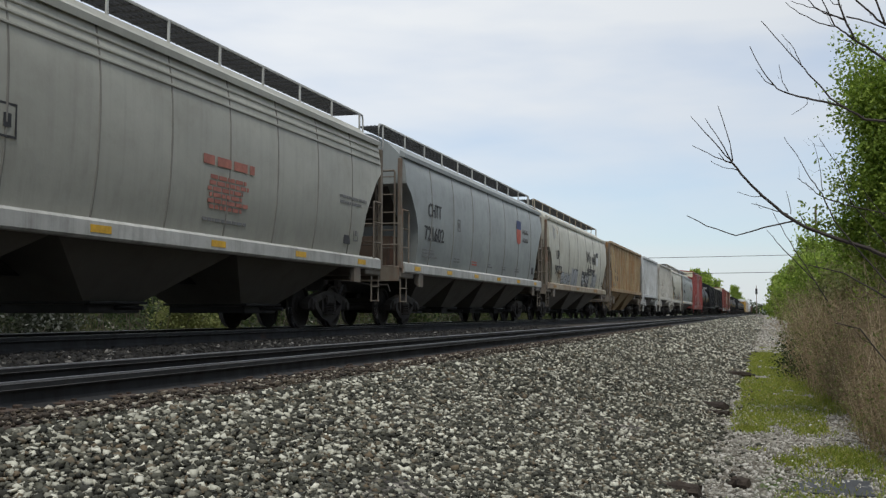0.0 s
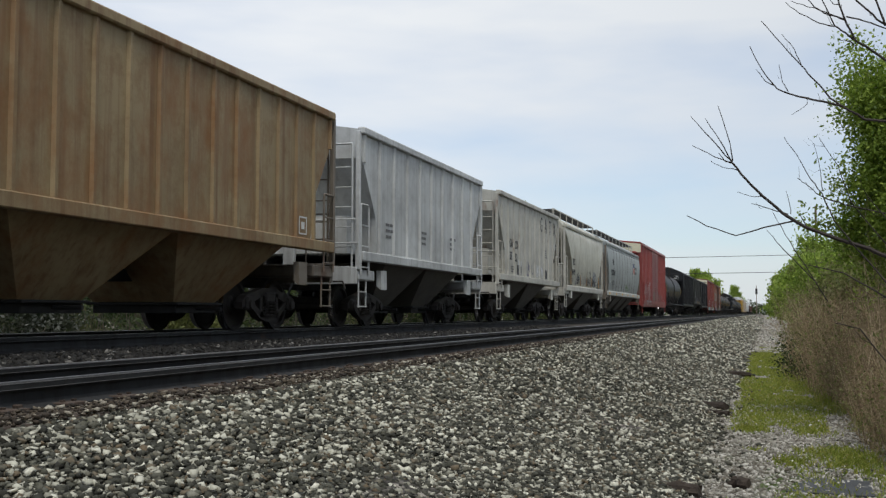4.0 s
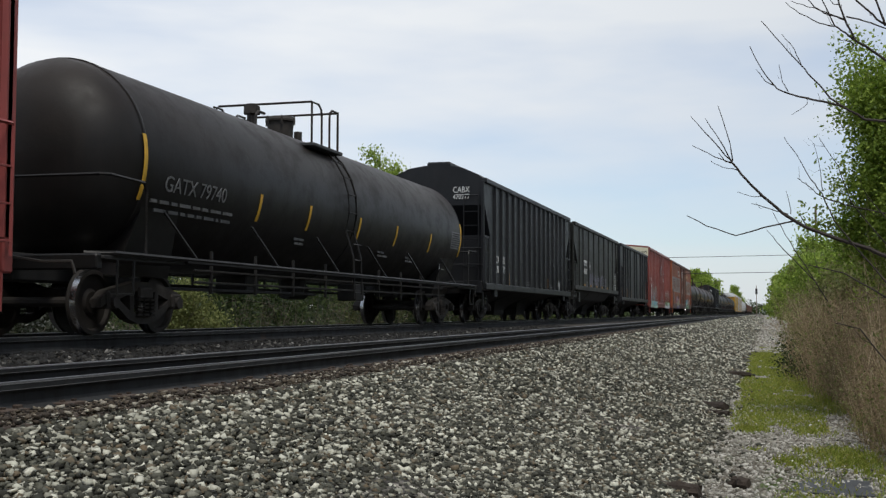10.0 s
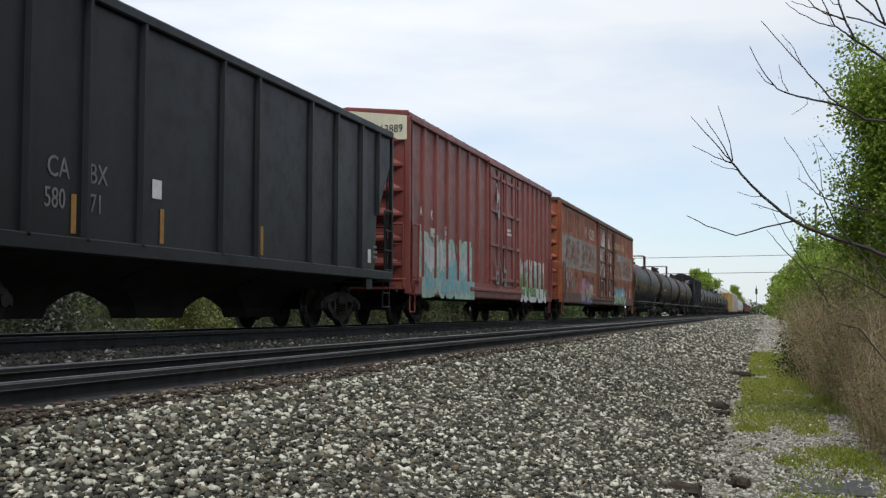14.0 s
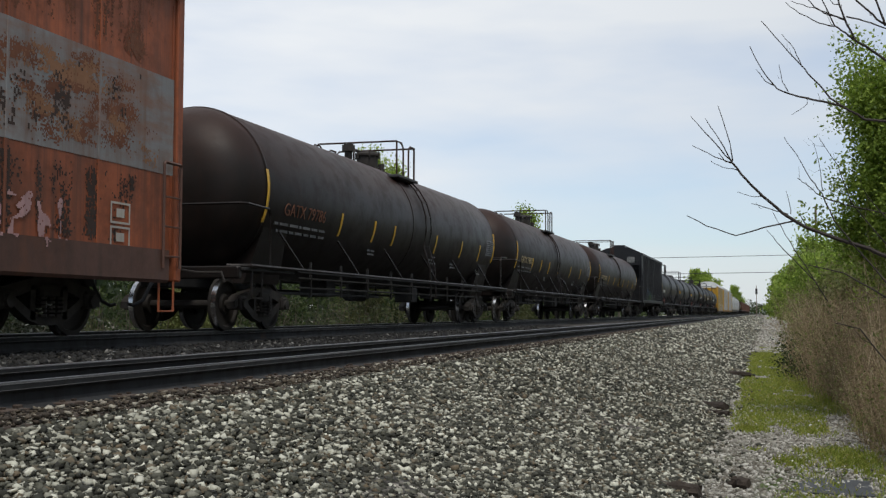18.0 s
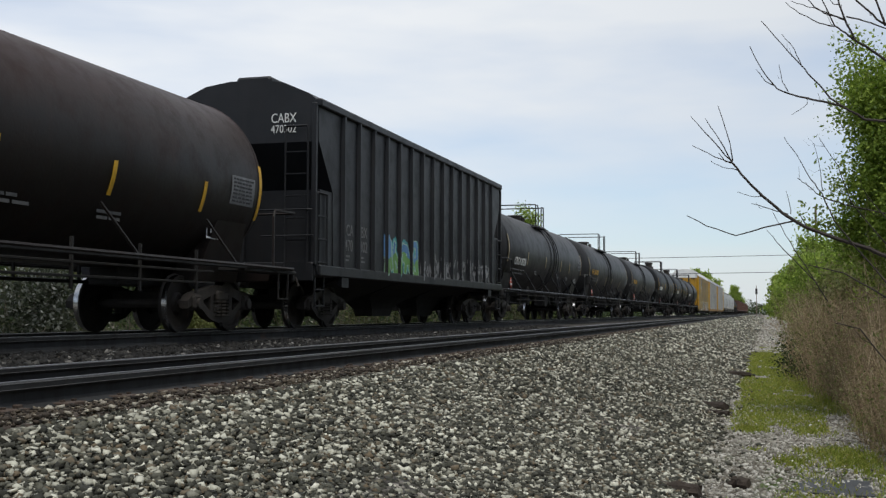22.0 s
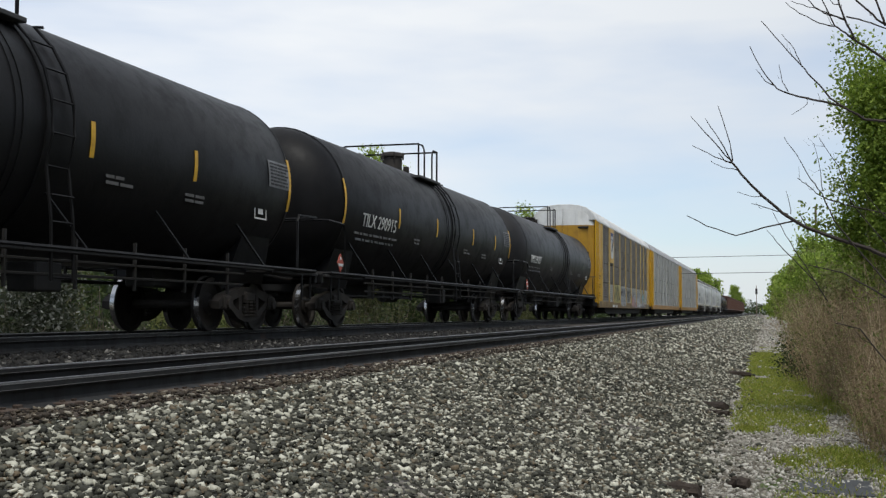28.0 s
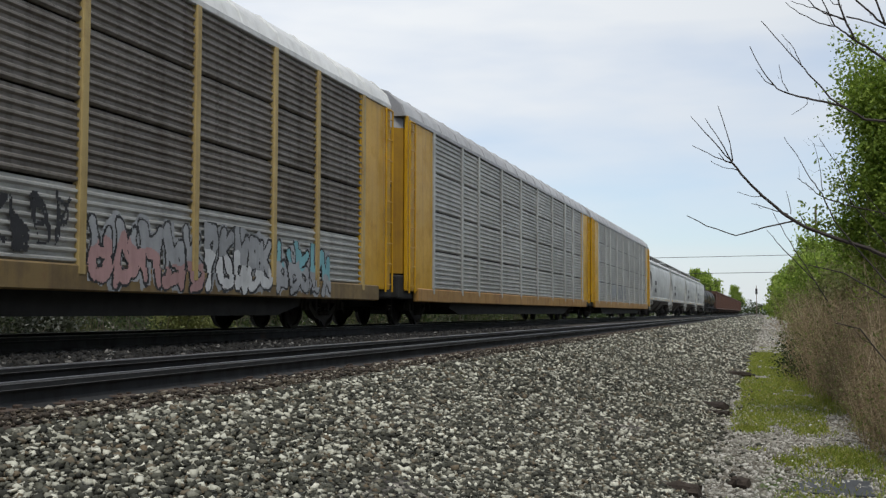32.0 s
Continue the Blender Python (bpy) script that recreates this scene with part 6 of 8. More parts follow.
B_, HB = car_b
words("CHTT", B_, M_BLACKMARK, smooth_side(2.6) + 0.012, -5.92, -4.88, 2.47, 0.31)
words("721602", B_, M_BLACKMARK, smooth_side(2.1) + 0.016, -6.17, -4.62, 1.93, 0.32)
words("CHTT", B_, M_BLACKMARK, -HB + 0.235, 0.35, 0.78, 3.62, 0.13, end=True)
words("721602", B_, M_BLACKMARK, -HB + 0.235, 0.35, 0.95, 3.43, 0.13, end=True)
bars(B_, M_GREYMARK, smooth_side(1.6) + 0.012, -6.2, 1.74, 3, 1.2, 0.04, 0.04, 11)
shield(B_, smooth_side(2.7) + 0.006, 3.74, 2.40, 0.62, 0.72, G_NAVY, M_REDMARK)
lettering("lettering", "BUILDING", 0.20, M_GREYMARK, B_, smooth_side(2.75) + 0.008, 4.30, 2.76, 0.95)
lettering("lettering", "AMERICA", 0.20, M_GREYMARK, B_, smooth_side(2.5) + 0.008, 4.30, 2.50, 0.95)
for k in range(5):
    bars(B_, M_GREYMARK if k != 1 else M_REDMARK, smooth_side(1.55) + 0.008, -3.5 + 1.75 * k, 1.72, 3, 0.6, 0.04, 0.035, 13 + k)
outline_box(B_, M_GREYMARK, smooth_side(2.4) + 0.006, -3.4, 2.3, 0.25, 0.3)
part("stencil", Geo().box(1.50, 1.508, 6.0, 6.28, 1.55, 1.85), M_BLACKMARK, B_)

C_, HC = car_c
words("UP", C_, M_BLACKMARK, smooth_side(2.4) + 0.012, -5.95, -5.40, 2.24, 0.34)
words("90723", C_, M_BLACKMARK, smooth_side(1.87) + 0.016, -6.11, -4.78, 1.71, 0.32)
words("We will", C_, M_BLACKMARK, smooth_side(2.65) + 0.012, 1.13, 3.75, 2.40, 0.50)
words("deliver", C_, M_BLACKMARK, smooth_side(2.15) + 0.014, 1.42, 3.65, 1.88, 0.47)
shield(C_, smooth_side(2.7) + 0.006, 4.22, 2.37, 0.52, 0.60, G_BLACK, G_WHITE)
for y in (-6.4, -1.2, 3.6):
    plate(C_, M_YELLOWDIRTY, 1.532, y, 1.20, 0.55, 0.09, "reflector", "dull orange reflective strip")
graffiti(C_, -4.75, 1.38, 2.1, 0.46, on_round, (None, G_BLACK, G_GREY, G_GREY), 24, 4, 0.016, 0.07)
graffiti(C_, -2.49, 1.10, 1.54, 0.95, on_round, (G_FAINT, G_BLACK, G_GREY, G_GREY), 21, 2, 0.016, 0.15)
graffiti(C_, 0.03, 1.34, 2.0, 0.68, on_round, (G_BLACK, G_BLACK, G_BLACK, G_BLACK), 22, 3, 0.016, 0.07)
graffiti(C_, 0.10, 1.40, 1.8, 0.55, lambda y, z: on_round(y, z) + 0.008, (G_WHITE,), 27, 4, 0.016, 0.022, True, "thin white outline scrawl")
graffiti(C_, 2.85, 1.36, 1.4, 0.72, on_round, (G_GREY, G_BLACK, G_GREY, G_GREY), 23, 4, 0.016, 0.045)
graffiti(C_, -6.6, 2.9, 0.5, 0.6, on_round, (G_GREY,), 28, 2, 0.016, 0.03, True, "faint grey scrawl")
P_STAINRUST = paint("thin_rust_wash", (0.34, 0.25, 0.14), 0.7, dirt=(0.2, 0.11, 0.05), dirty=0.8, seed=64)
for k in range(4):
    stain(C_, -6.3 + 3.2 * k, 1.36, 3.0, 0.55, on_round, P_STAINRUST, 150 + k, 0.36, (1.2, 0.8), 0.03, label="thin brown wash above the sill")
stain(C_, -6.9, 2.7, 1.5, 0.9, on_round, P_STAINRUST, 155, 0.40, (1.0, 0.8), 0.03, label="thin brown wash at the corner")
bars(C_, M_GREYMARK, smooth_side(1.55) + 0.008, 2.6, 1.56, 2, 0.8, 0.04, 0.035, 19)
outline_box(C_, M_BLACKMARK, 1.50, 5.9, 1.5, 0.35, 0.3)

D_, HD = car_d
M_DIMBLACK = plain("faded_black_stencil", (0.10, 0.08, 0.06), 0.7, 0.0, 0.35, 12.0)
for text, y, z in (("NO", -5.23, 2.33), ("KL", -4.45, 2.31), ("822", -5.27, 1.92), ("488", -4.47, 1.92)):
    lettering("lettering", text, 0.36, M_DIMBLACK, D_, 1.507, y, z, 0.95)
outline_box(D_, M_BLACKMARK, 1.507, -5.75, 1.62, 0.30, 0.20)
outline_box(D_, M_WHITE, 1.507, 5.55, 1.58, 0.32, 0.30)
bars(D_, M_GREYMARK, 1.507, -5.25, 1.76, 2, 0.5, 0.04, 0.04, 20)

E_, HE = car_e
for k in range(3):
    bars(E_, M_GREYMARK, 1.507, -3.2 + 2.4 * k, 2.1, 3, 0.6, 0.06, 0.06, 40 + k)

F_, HF = car_f
for ch, y in zip("GATX", (1.47, 2.27, 3.09, 3.89)):
    lettering("lettering", ch, 0.72, M_BLACKMARK, F_, 1.507, y, 3.06, 0.78)
for text, y, z in (("GA", -3.30, 2.27), ("CX", -2.58, 2.25), ("33", -3.28, 1.88), ("52", -2.55, 1.86)):
    lettering("lettering", text, 0.36, M_BLACKMARK, F_, 1.507, y, z, 0.85)
bars(F_, M_GREYMARK, 1.507, -3.1, 1.70, 3, 0.5, 0.04, 0.035, 30)
bars(F_, M_GREYMARK, 1.507, 2.25, 2.45, 4, 0.5, 0.04, 0.035, 31)
for y in (-2.25, 2.35):
    outline_box(F_, M_BLACKMARK, 1.507, y, 1.46, 0.30, 0.30, 0.08)
graffiti(F_, -2.2, 1.44, 0.6, 0.5, on_flat(1.508), (None, G_WHITE, G_WHITE, G_FAINT), 31, 1, 0.022, 0.09)
graffiti(F_, -1.0, 1.44, 1.3, 0.5, on_flat(1.508), (G_LILAC,), 32, 4, 0.02, 0.025, True)
graffiti(F_, 0.75, 1.43, 1.2, 0.48, on_flat(1.508), (G_WHITE,), 33, 3, 0.02, 0.05, True)

G_, HG = car_g
words("TILX", G_, M_BLACKMARK, smooth_side(2.3) + 0.012, -3.73, -3.16, 2.18, 0.25)
words("34449", G_, M_BLACKMARK, smooth_side(1.9) + 0.014, -3.84, -3.05, 1.79, 0.24)
bars(G_, M_GREYMARK, smooth_side(1.6) + 0.01, -3.9, 1.66, 2, 0.7, 0.04, 0.05, 34)
graffiti(G_, -2.85, 1.40, 6.2, 0.5, on_round, (G_FAINT,), 35, 9, 0.022, 0.035, True, "faint grey scrawl")
graffiti(G_, 0.15, 1.40, 1.15, 0.75, on_round, (G_BLACK,), 36, 3, 0.02, 0.028, True, "black scrawl")
graffiti(G_, 1.75, 1.40, 1.0, 0.70, on_round, (G_FAINT, G_BLACK, G_GREY, G_BLACK), 37, 2, 0.02, 0.06, False, "black and grey tag")
graffiti(G_, -2.4, 1.42, 1.2, 0.5, on_round, (G_BLACK,), 38, 2, 0.02, 0.03, True, "black scrawl")
lettering("lettering", "TILX", 0.2, M_BLACKMARK, G_, 0.75, -HG + 0.235, 3.64, 0.9, 2)
lettering("lettering", "34449", 0.2, M_BLACKMARK, G_, 0.75, -HG + 0.235, 3.44, 0.9, 2)

G_ORANGE = plain("faded_orange_strip", (0.40, 0.20, 0.05), 0.6, 0.0, 0.25, 8.0)
for y in (-4.0, -1.55, 0.1, 1.5, 3.6):
    plate(G_, G_ORANGE, smooth_side(1.75) + 0.004, y, 1.40, 0.09, 0.50, "reflector", "faded orange upright strip")
H_, HH = car_h
words("UP", H_, M_BLACKMARK, smooth_side(2.8) + 0.012, -5.46, -4.97, 2.67, 0.29)
words("92030", H_, M_BLACKMARK, smooth_side(2.3) + 0.012, -5.87, -4.50, 2.15, 0.29)
bars(H_, M_GREYMARK, smooth_side(1.8) + 0.012, -5.3, 1.98, 4, 1.0, 0.04, 0.04, 36)
shield(H_, smooth_side(2.7) + 0.006, 3.80, 2.42, 0.60, 0.68, G_NAVY, G_WHITE)
for k in range(5):
    plate(H_, M_REDMARK, smooth_side(2.5) + 0.012, 3.57 + 0.105 * k, 2.50, 0.05, 0.33, "emblem", "red stripe of the emblem")
lettering("lettering", "BUILDING", 0.20, M_GREYMARK, H_, smooth_side(2.75) + 0.008, 4.36, 2.78, 0.95)
lettering("lettering", "AMERICA", 0.20, M_GREYMARK, H_, smooth_side(2.5) + 0.008, 4.36, 2.52, 0.95)
for k in range(5):
    bars(H_, M_GREYMARK, smooth_side(1.6) + 0.008, -3.6 + 1.9 * k, 1.80, 3, 0.6, 0.04, 0.035, 38 + k)
graffiti(H_, 0.2, 1.42, 1.6, 0.45, on_round, (G_MOSS,), 39, 5, 0.016, 0.03, True, "faint green smear")
plate(H_, M_WHITE, smooth_side(1.8) + 0.006, -6.0, 1.78, 0.16, 0.22, "stencil")
lettering("lettering", "UP", 0.22, M_BLACKMARK, H_, 0.55, -HH + 0.235, 3.66, 0.9, 2)
lettering("lettering", "92030", 0.2, M_BLACKMARK, H_, 0.55, -HH + 0.235, 3.45, 0.9, 2)

I_, HI = car_i
M_DULLPATCH = plain("dull_dark_patch", (0.06, 0.035, 0.032), 0.7, 0.0, 0.25, 6.0)
la, lb = -HI + 0.12, 0.08 - 2.19 - 0.12
ribs_i = lambda y, z: np.where(np.abs(y[..., None] - (la + (lb - la) * np.arange(8) / 7)).min(-1) < 0.078, 1.548, 1.487)
for y in (-7.55, -6.63):
    plate(I_, M_DULLPATCH, 1.483, y - 0.05, 1.40, 0.52, 0.78, "number_patch", "black patch behind the marks")
for text, y, z in (("FX", -7.44, 1.91), ("E", -6.60, 1.89), ("830", -7.47, 1.50), ("107", -6.66, 1.48)):
    lettering("lettering", text, 0.29, M_WHITE, I_, 1.493, y, z, 0.85)
plate(I_, M_YELLOW, 1.487, -7.62, 1.10, 0.62, 0.08, "reflector", "yellow reflective strip")
bars(I_, M_GREYMARK, 1.565, -7.3, 0.86, 1, 1.6, 0.05, 0.04, 45)
graffiti(I_, -3.95, 2.45, 0.5, 0.8, ribs_i, (G_DUSTYGREEN,), 47, 2, 0.016, 0.025, True, "faint pale scrawl")
graffiti(I_, -5.95, 0.72, 3.2, 1.72, lambda y, z: np.where(z < 1.09, 1.568, ribs_i(y, z)), (G_WHITE, G_BLACK, G_WHITE, G_GREY), 44, 5, 0.016, 0.085, False, "silver and black graffiti piece")
ribs_i2 = lambda y, z: np.where(np.abs(y[..., None] - (2.39 + (HI - 2.51) * np.arange(8) / 7)).min(-1) < 0.078, 1.548, 1.487)
stain(I_, 2.5, 0.95, 2.6, 0.75, lambda y, z: ribs_i2(y, z) - 0.003, G_DUSTYGREEN, 46, 0.50, (3.0, 1.2), 0.016, label="pale worn smear")
graffiti(I_, 2.5, 0.95, 2.6, 0.68, ribs_i2, (G_FAINT,), 42, 5, 0.018, 0.07, True, "pale worn graffiti")
stain(I_, -1.9, 1.0, 2.2, 0.95, on_flat(1.587), G_DUSTYGREEN, 43, 0.50, (3.0, 1.2), 0.016, label="pale worn smear on the door")
stain(I_, 0.3, 1.0, 1.9, 0.6, on_flat(1.587), G_DUSTYGREEN, 45, 0.36, (3.0, 1.2), 0.016, label="pale worn smear on the door")
for y, z in ((1.1, 2.55), (1.2, 3.4), (0.9, 1.75)):
    bars(I_, G_FAINT, 1.585, y, z, 2, 0.8, 0.035, 0.05, int(z * 10))
bars(I_, M_WHITE, 1.487, 6.7, 1.9, 3, 0.3, 0.06, 0.05, 46)
outline_box(I_, M_WHITE, 1.487, 7.35, 1.5, 0.28, 0.3)
plate(I_, M_WHITE, 1.487, 7.2, 1.15, 0.5, 0.07, "stencil")

K_, HK = car_k
S_, HS = car_s
for car, half, n1, n2 in ((K_, HK, "470", "277"), (S_, HS, "470", "302")):
    for text, y, z in (("CA", -5.50, 1.70), ("BX", -4.72, 1.71), (n1, -5.56, 1.42), (n2, -4.76, 1.43)):
        lettering("lettering", text, 0.30, M_WHITE if car is K_ else M_GREYMARK, car, 1.507, y, z, 0.9)
    lettering("lettering", "CABX", 0.24, M_WHITE, car, 0.55, -half + 0.185, 3.60, 0.8, 2)
    lettering("lettering", n1 + n2, 0.20, M_WHITE, car, 0.55, -half + 0.185, 3.42, 0.85, 2)
    bars(car, M_GREYMARK, 1.507, -5.7, 1.34, 2, 0.5, 0.035, 0.04, 50)
    bars(car, M_GREYMARK, 1.507, -4.9, 1.34, 2, 0.5, 0.035, 0.04, 51)
outline_box(K_, M_WHITE, 1.507, -4.05, 1.46, 0.22, 0.26)
for y in (-3.9, -1.6, 2.4):
    plate(K_, M_YELLOWDIRTY, 1.507, y, 1.06, 0.14, 0.40, "reflector", "dull orange upright strip")
for k in range(5):
    bars(K_, M_GREYMARK, 1.507, -3.2 + 2.0 * k, 1.28, 2, 0.45, 0.04, 0.04, 52 + k)
graffiti(K_, 4.3, 1.08, 0.6, 0.42, on_ribs(HK, 15, a=-5.70, b=5.74), (G_WHITE,), 61, 1, 0.02, 0.03, True)

L_, HL = car_l
words("TCMX", L_, M_WHITE, 1.507, -4.26, -3.47, 2.28, 0.24)
words("96186", L_, M_WHITE, 1.507, -4.17, -3.43, 1.92, 0.24)
lettering("lettering", "TCMX", 0.22, M_WHITE, L_, 0.5, -HL + 0.185, 3.62, 0.9, 2)
lettering("lettering", "96186", 0.20, M_WHITE, L_, 0.5, -HL + 0.185, 3.42, 0.9, 2)
outline_box(L_, M_WHITE, 1.507, -2.75, 2.15, 0.28, 0.34)
ribs_l = lambda y, z: np.where(np.abs(y[..., None] - np.array(RIBS_L)).min(-1) < 0.045, 1.556, 1.506)
graffiti(L_, -2.85, 1.42, 3.0, 0.62, ribs_l, (G_LILAC,), 62, 8, 0.014, 0.027, True, "pale violet scrawl")
graffiti(L_, 0.45, 1.42, 2.2, 0.62, ribs_l, (G_LILAC,), 63, 6, 0.014, 0.027, True, "pale violet scrawl")
for k in range(5):
    plate(L_, M_YELLOWDIRTY, 1.507, -4.2 + 1.75 * k, 1.42, 0.42, 0.09, "reflector", "dull orange strip")
    bars(L_, M_GREYMARK, 1.507, -3.6 + 1.75 * k, 1.62, 3, 0.6, 0.045, 0.035, 64 + k)
bars(L_, M_WHITE, 1.507, 5.75, 2.15, 6, 0.32, 0.05, 0.06, 70)
outline_box(L_, M_WHITE, 1.507, 4.9, 1.45, 0.35, 0.28)
plate(L_, M_WHITE, 1.507, 5.9, 1.42, 0.16, 0.18, "stencil")

M_, HM = car_m
lettering("lettering", "CA", 0.33, M_GREYMARK, M_, 1.507, -4.50, 1.76, 0.9)
lettering("lettering", "580", 0.32, M_GREYMARK, M_, 1.507, -4.54, 1.42, 0.80)
lettering("lettering", "71", 0.32, M_GREYMARK, M_, 1.507, -3.70, 1.42, 0.85)
lettering("lettering", "BX", 0.33, M_GREYMARK, M_, 1.507, -3.72, 1.76, 0.9)
plate(M_, M_WHITE, 1.507, -2.35, 1.72, 0.22, 0.24, "stencil")
plate(M_, M_WHITE, 1.507, 5.6, 1.25, 0.16, 0.26, "stencil")
lettering("lettering", "CABX", 0.24, M_GREYMARK, M_, 0.55, -HM + 0.185, 3.55, 0.9, 2)
for y in (-6.3, -4.05, -2.15, 0.8):
    plate(M_, M_YELLOWDIRTY, 1.507, y, 1.16, 0.09, 0.44, "reflector", "dull orange upright strip")
bars(M_, M_GREYMARK, 1.507, 5.9, 1.6, 3, 0.3, 0.05, 0.05, 73)

N_, HN = car_n
na, nb = -HN + 0.12, 0.86 - 1.95 - 0.12
nc, nd = 0.86 + 1.95 + 0.12, HN - 0.12
ribs_n = lambda y, z: np.where(np.abs(y[..., None] - np.concatenate([na + (nb - na) * np.arange(8) / 7, nc + (nd - nc) * np.arange(8) / 7])).min(-1) < 0.078, 1.548, 1.487)
for text, y, z in (("AO", -7.45, 2.46), ("K", -6.60, 2.44), ("113", -7.46, 2.05), ("889", -6.62, 2.03)):
    lettering("lettering", text, 0.30, M_WHITE, N_, 1.493, y, z, 0.9)
side_n = lambda y, z: np.where(z < 1.09, 1.568, ribs_n(y, z))
under_n = lambda y, z: side_n(y, z) - 0.002
graffiti(N_, -7.5, 0.62, 4.7, 1.50, under_n, (G_MINT,), 160, 7, 0.022, 0.24, True, "pale green sprayed ground")
graffiti(N_, -7.4, 0.66, 4.5, 1.36, lambda y, z: side_n(y, z) + 0.002, (None, G_GREY, G_WHITE, G_AQUA), 81, 6, 0.02, 0.085, False, "blue, white and green graffiti piece")
graffiti(N_, 2.95, 0.62, 4.2, 1.40, under_n, (G_WHITE,), 161, 6, 0.022, 0.22, True, "white sprayed ground")
graffiti(N_, 2.95, 0.66, 4.2, 1.30, lambda y, z: side_n(y, z) + 0.002, (None, G_BLACK, G_MINT, G_GREEN), 82, 6, 0.02, 0.065, False, "green and white graffiti piece")
graffiti(N_, -0.6, 0.9, 1.6, 1.1, on_flat(1.60), (G_FAINT,), 83, 3, 0.028, 0.04, True, "pale worn graffiti")
graffiti(N_, -0.5, 2.9, 0.5, 1.1, on_flat(1.60), (G_WHITE,), 84, 1, 0.028, 0.03, True, "white chalk scrawl")
outline_box(N_, M_WHITE, 1.487, -5.4, 2.05, 0.25, 0.3)
bars(N_, M_WHITE, 1.60, 0.9, 2.75, 2, 0.7, 0.07, 0.05, 85)
lettering("lettering", "AOK 113889", 0.25, M_BLACKMARK, N_, 0.15, -HN - 0.016, 4.2, 0.9, 2)

O_, HO = car_o
for a, b in ((-HO + 0.2, 0.36 - 2.75), (0.36 + 2.75, HO - 0.2)):
    part("paint_band", Geo().box(1.482, 1.486, a, b, 2.06, 3.32), P_GREYBAND, O_, "peeling grey band")
n = 14
for k in range(n + 1):
    y = -HO + 0.2 + (2 * HO - 0.4) * k / n
    if abs(y - 0.36) > 2.7:
        for z0, z1, m in ((1.0, 2.06, P_ORANGE), (2.06, 3.32, P_GREYBAND), (3.32, 4.3, P_ORANGE)):
            part("side_seam", Geo().bevel_box(1.478, 1.494, y - 0.022, y + 0.022, z0, z1, 0.004), m, O_)
G_TAN = flat_mat("faded_tan_letters", (0.42, 0.30, 0.17), 47)
G_CHALKY = flat_mat("chalky_pale_letters", (0.46, 0.42, 0.36), 60)
P_BARERUST = paint("bare_rust", (0.17, 0.062, 0.028), 0.8, dirt=(0.07, 0.03, 0.02), dirty=0.8, seed=61)
P_OCHRE = paint("ochre_primer", (0.26, 0.125, 0.06), 0.75, dirt=(0.13, 0.06, 0.03), dirty=0.8, seed=62)
P_SOOT = paint("soot_streak", (0.045, 0.027, 0.020), 0.85, dirt=(0.03, 0.02, 0.016), dirty=0.6, seed=63)
on_band, on_side, on_leaf = on_flat(1.4885), on_flat(1.4855), on_flat(1.5345)
for k, (y, w) in enumerate(((-11.3, 4.5), (-7.2, 4.6), (3.1, 4.0), (6.8, 4.6))):
    stain(O_, y, 2.06, w, 1.26, on_band, P_BARERUST, 70 + k, 0.42, (1.5, 2.6), 0.02, label="rust showing through the grey band")
    stain(O_, y, 2.06, w, 1.26, on_flat(1.4892), P_OCHRE, 80 + k, 0.30, (1.4, 3.2), 0.02, label="ochre primer showing through the grey band")
    stain(O_, y, 2.0, w, 1.4, on_flat(1.4899), P_SOOT, 90 + k, 0.20, (2.2, 1.4), 0.03, label="dark torn flakes")
    if k == 2:
        stain(O_, y, 2.06, 2.6, 1.26, on_flat(1.4888), P_OCHRE, 88, 0.66, (0.8, 1.2), 0.02, label="orange paint left in the grey band")
    stain(O_, y, 1.0, w, 1.06, on_side, P_SOOT, 100 + k, 0.36, (3.2, 0.6), 0.022, label="dark run-off streaks")
    stain(O_, y, 3.34, w, 1.05, on_side, P_BARERUST, 110 + k, 0.42, (3.6, 0.5), 0.022, label="brown run-off streaks")
stain(O_, 3.15, 2.2, 1.5, 2.2, on_flat(1.4906), P_SOOT, 120, 0.52, (1.4, 0.5), 0.025, label="black soot streak beside the door")
stain(O_, 2.9, 2.9, 1.7, 1.7, on_flat(1.4912), P_SOOT, 121, 0.58, (1.4, 0.5), 0.025, label="black soot streak beside the door")
words("HY", O_, G_ROSE, 1.490, -5.82, -5.25, 3.52, 0.44)
words("-", O_, G_CHALKY, 1.490, -5.05, -4.85, 3.70, 0.05)
words("CUBE", O_, G_CHALKY, 1.490, -4.60, -3.14, 3.50, 0.46)
for y in (3.95, 5.45):
    plate(O_, G_TAN, 1.492, y, 3.54, 0.16, 0.28, "stencil")
words("SHA", O_, G_TAN, 1.492, 4.30, 5.30, 3.50, 0.38)
words("N", O_, G_TAN, 1.492, 5.75, 6.05, 3.52, 0.38)
words("-", O_, G_TAN, 1.492, 6.30, 6.50, 3.70, 0.05)
words("CAR", O_, G_TAN, 1.492, 6.80, 8.00, 3.54, 0.38)
bars(O_, M_GREYMARK, 1.490, -9.3, 1.62, 1, 1.1, 0.2, 0.1, 91)
bars(O_, M_GREYMARK, 1.490, -8.9, 1.35, 3, 0.7, 0.06, 0.06, 92)
side_o = lambda y, z: np.where(z < 1.09, 1.568, 1.494)
graffiti(O_, 3.0, 0.66, 5.0, 1.02, side_o, (G_TEAL, G_VIOLET, G_AQUA, G_WHITE), 93, 8, 0.018, 0.055, False, "teal and white graffiti piece")
graffiti(O_, 3.2, 0.66, 4.6, 0.55, lambda y, z: side_o(y, z) + 0.006, (G_GREEN,), 98, 9, 0.018, 0.03, True, "green and teal drips under the graffiti")
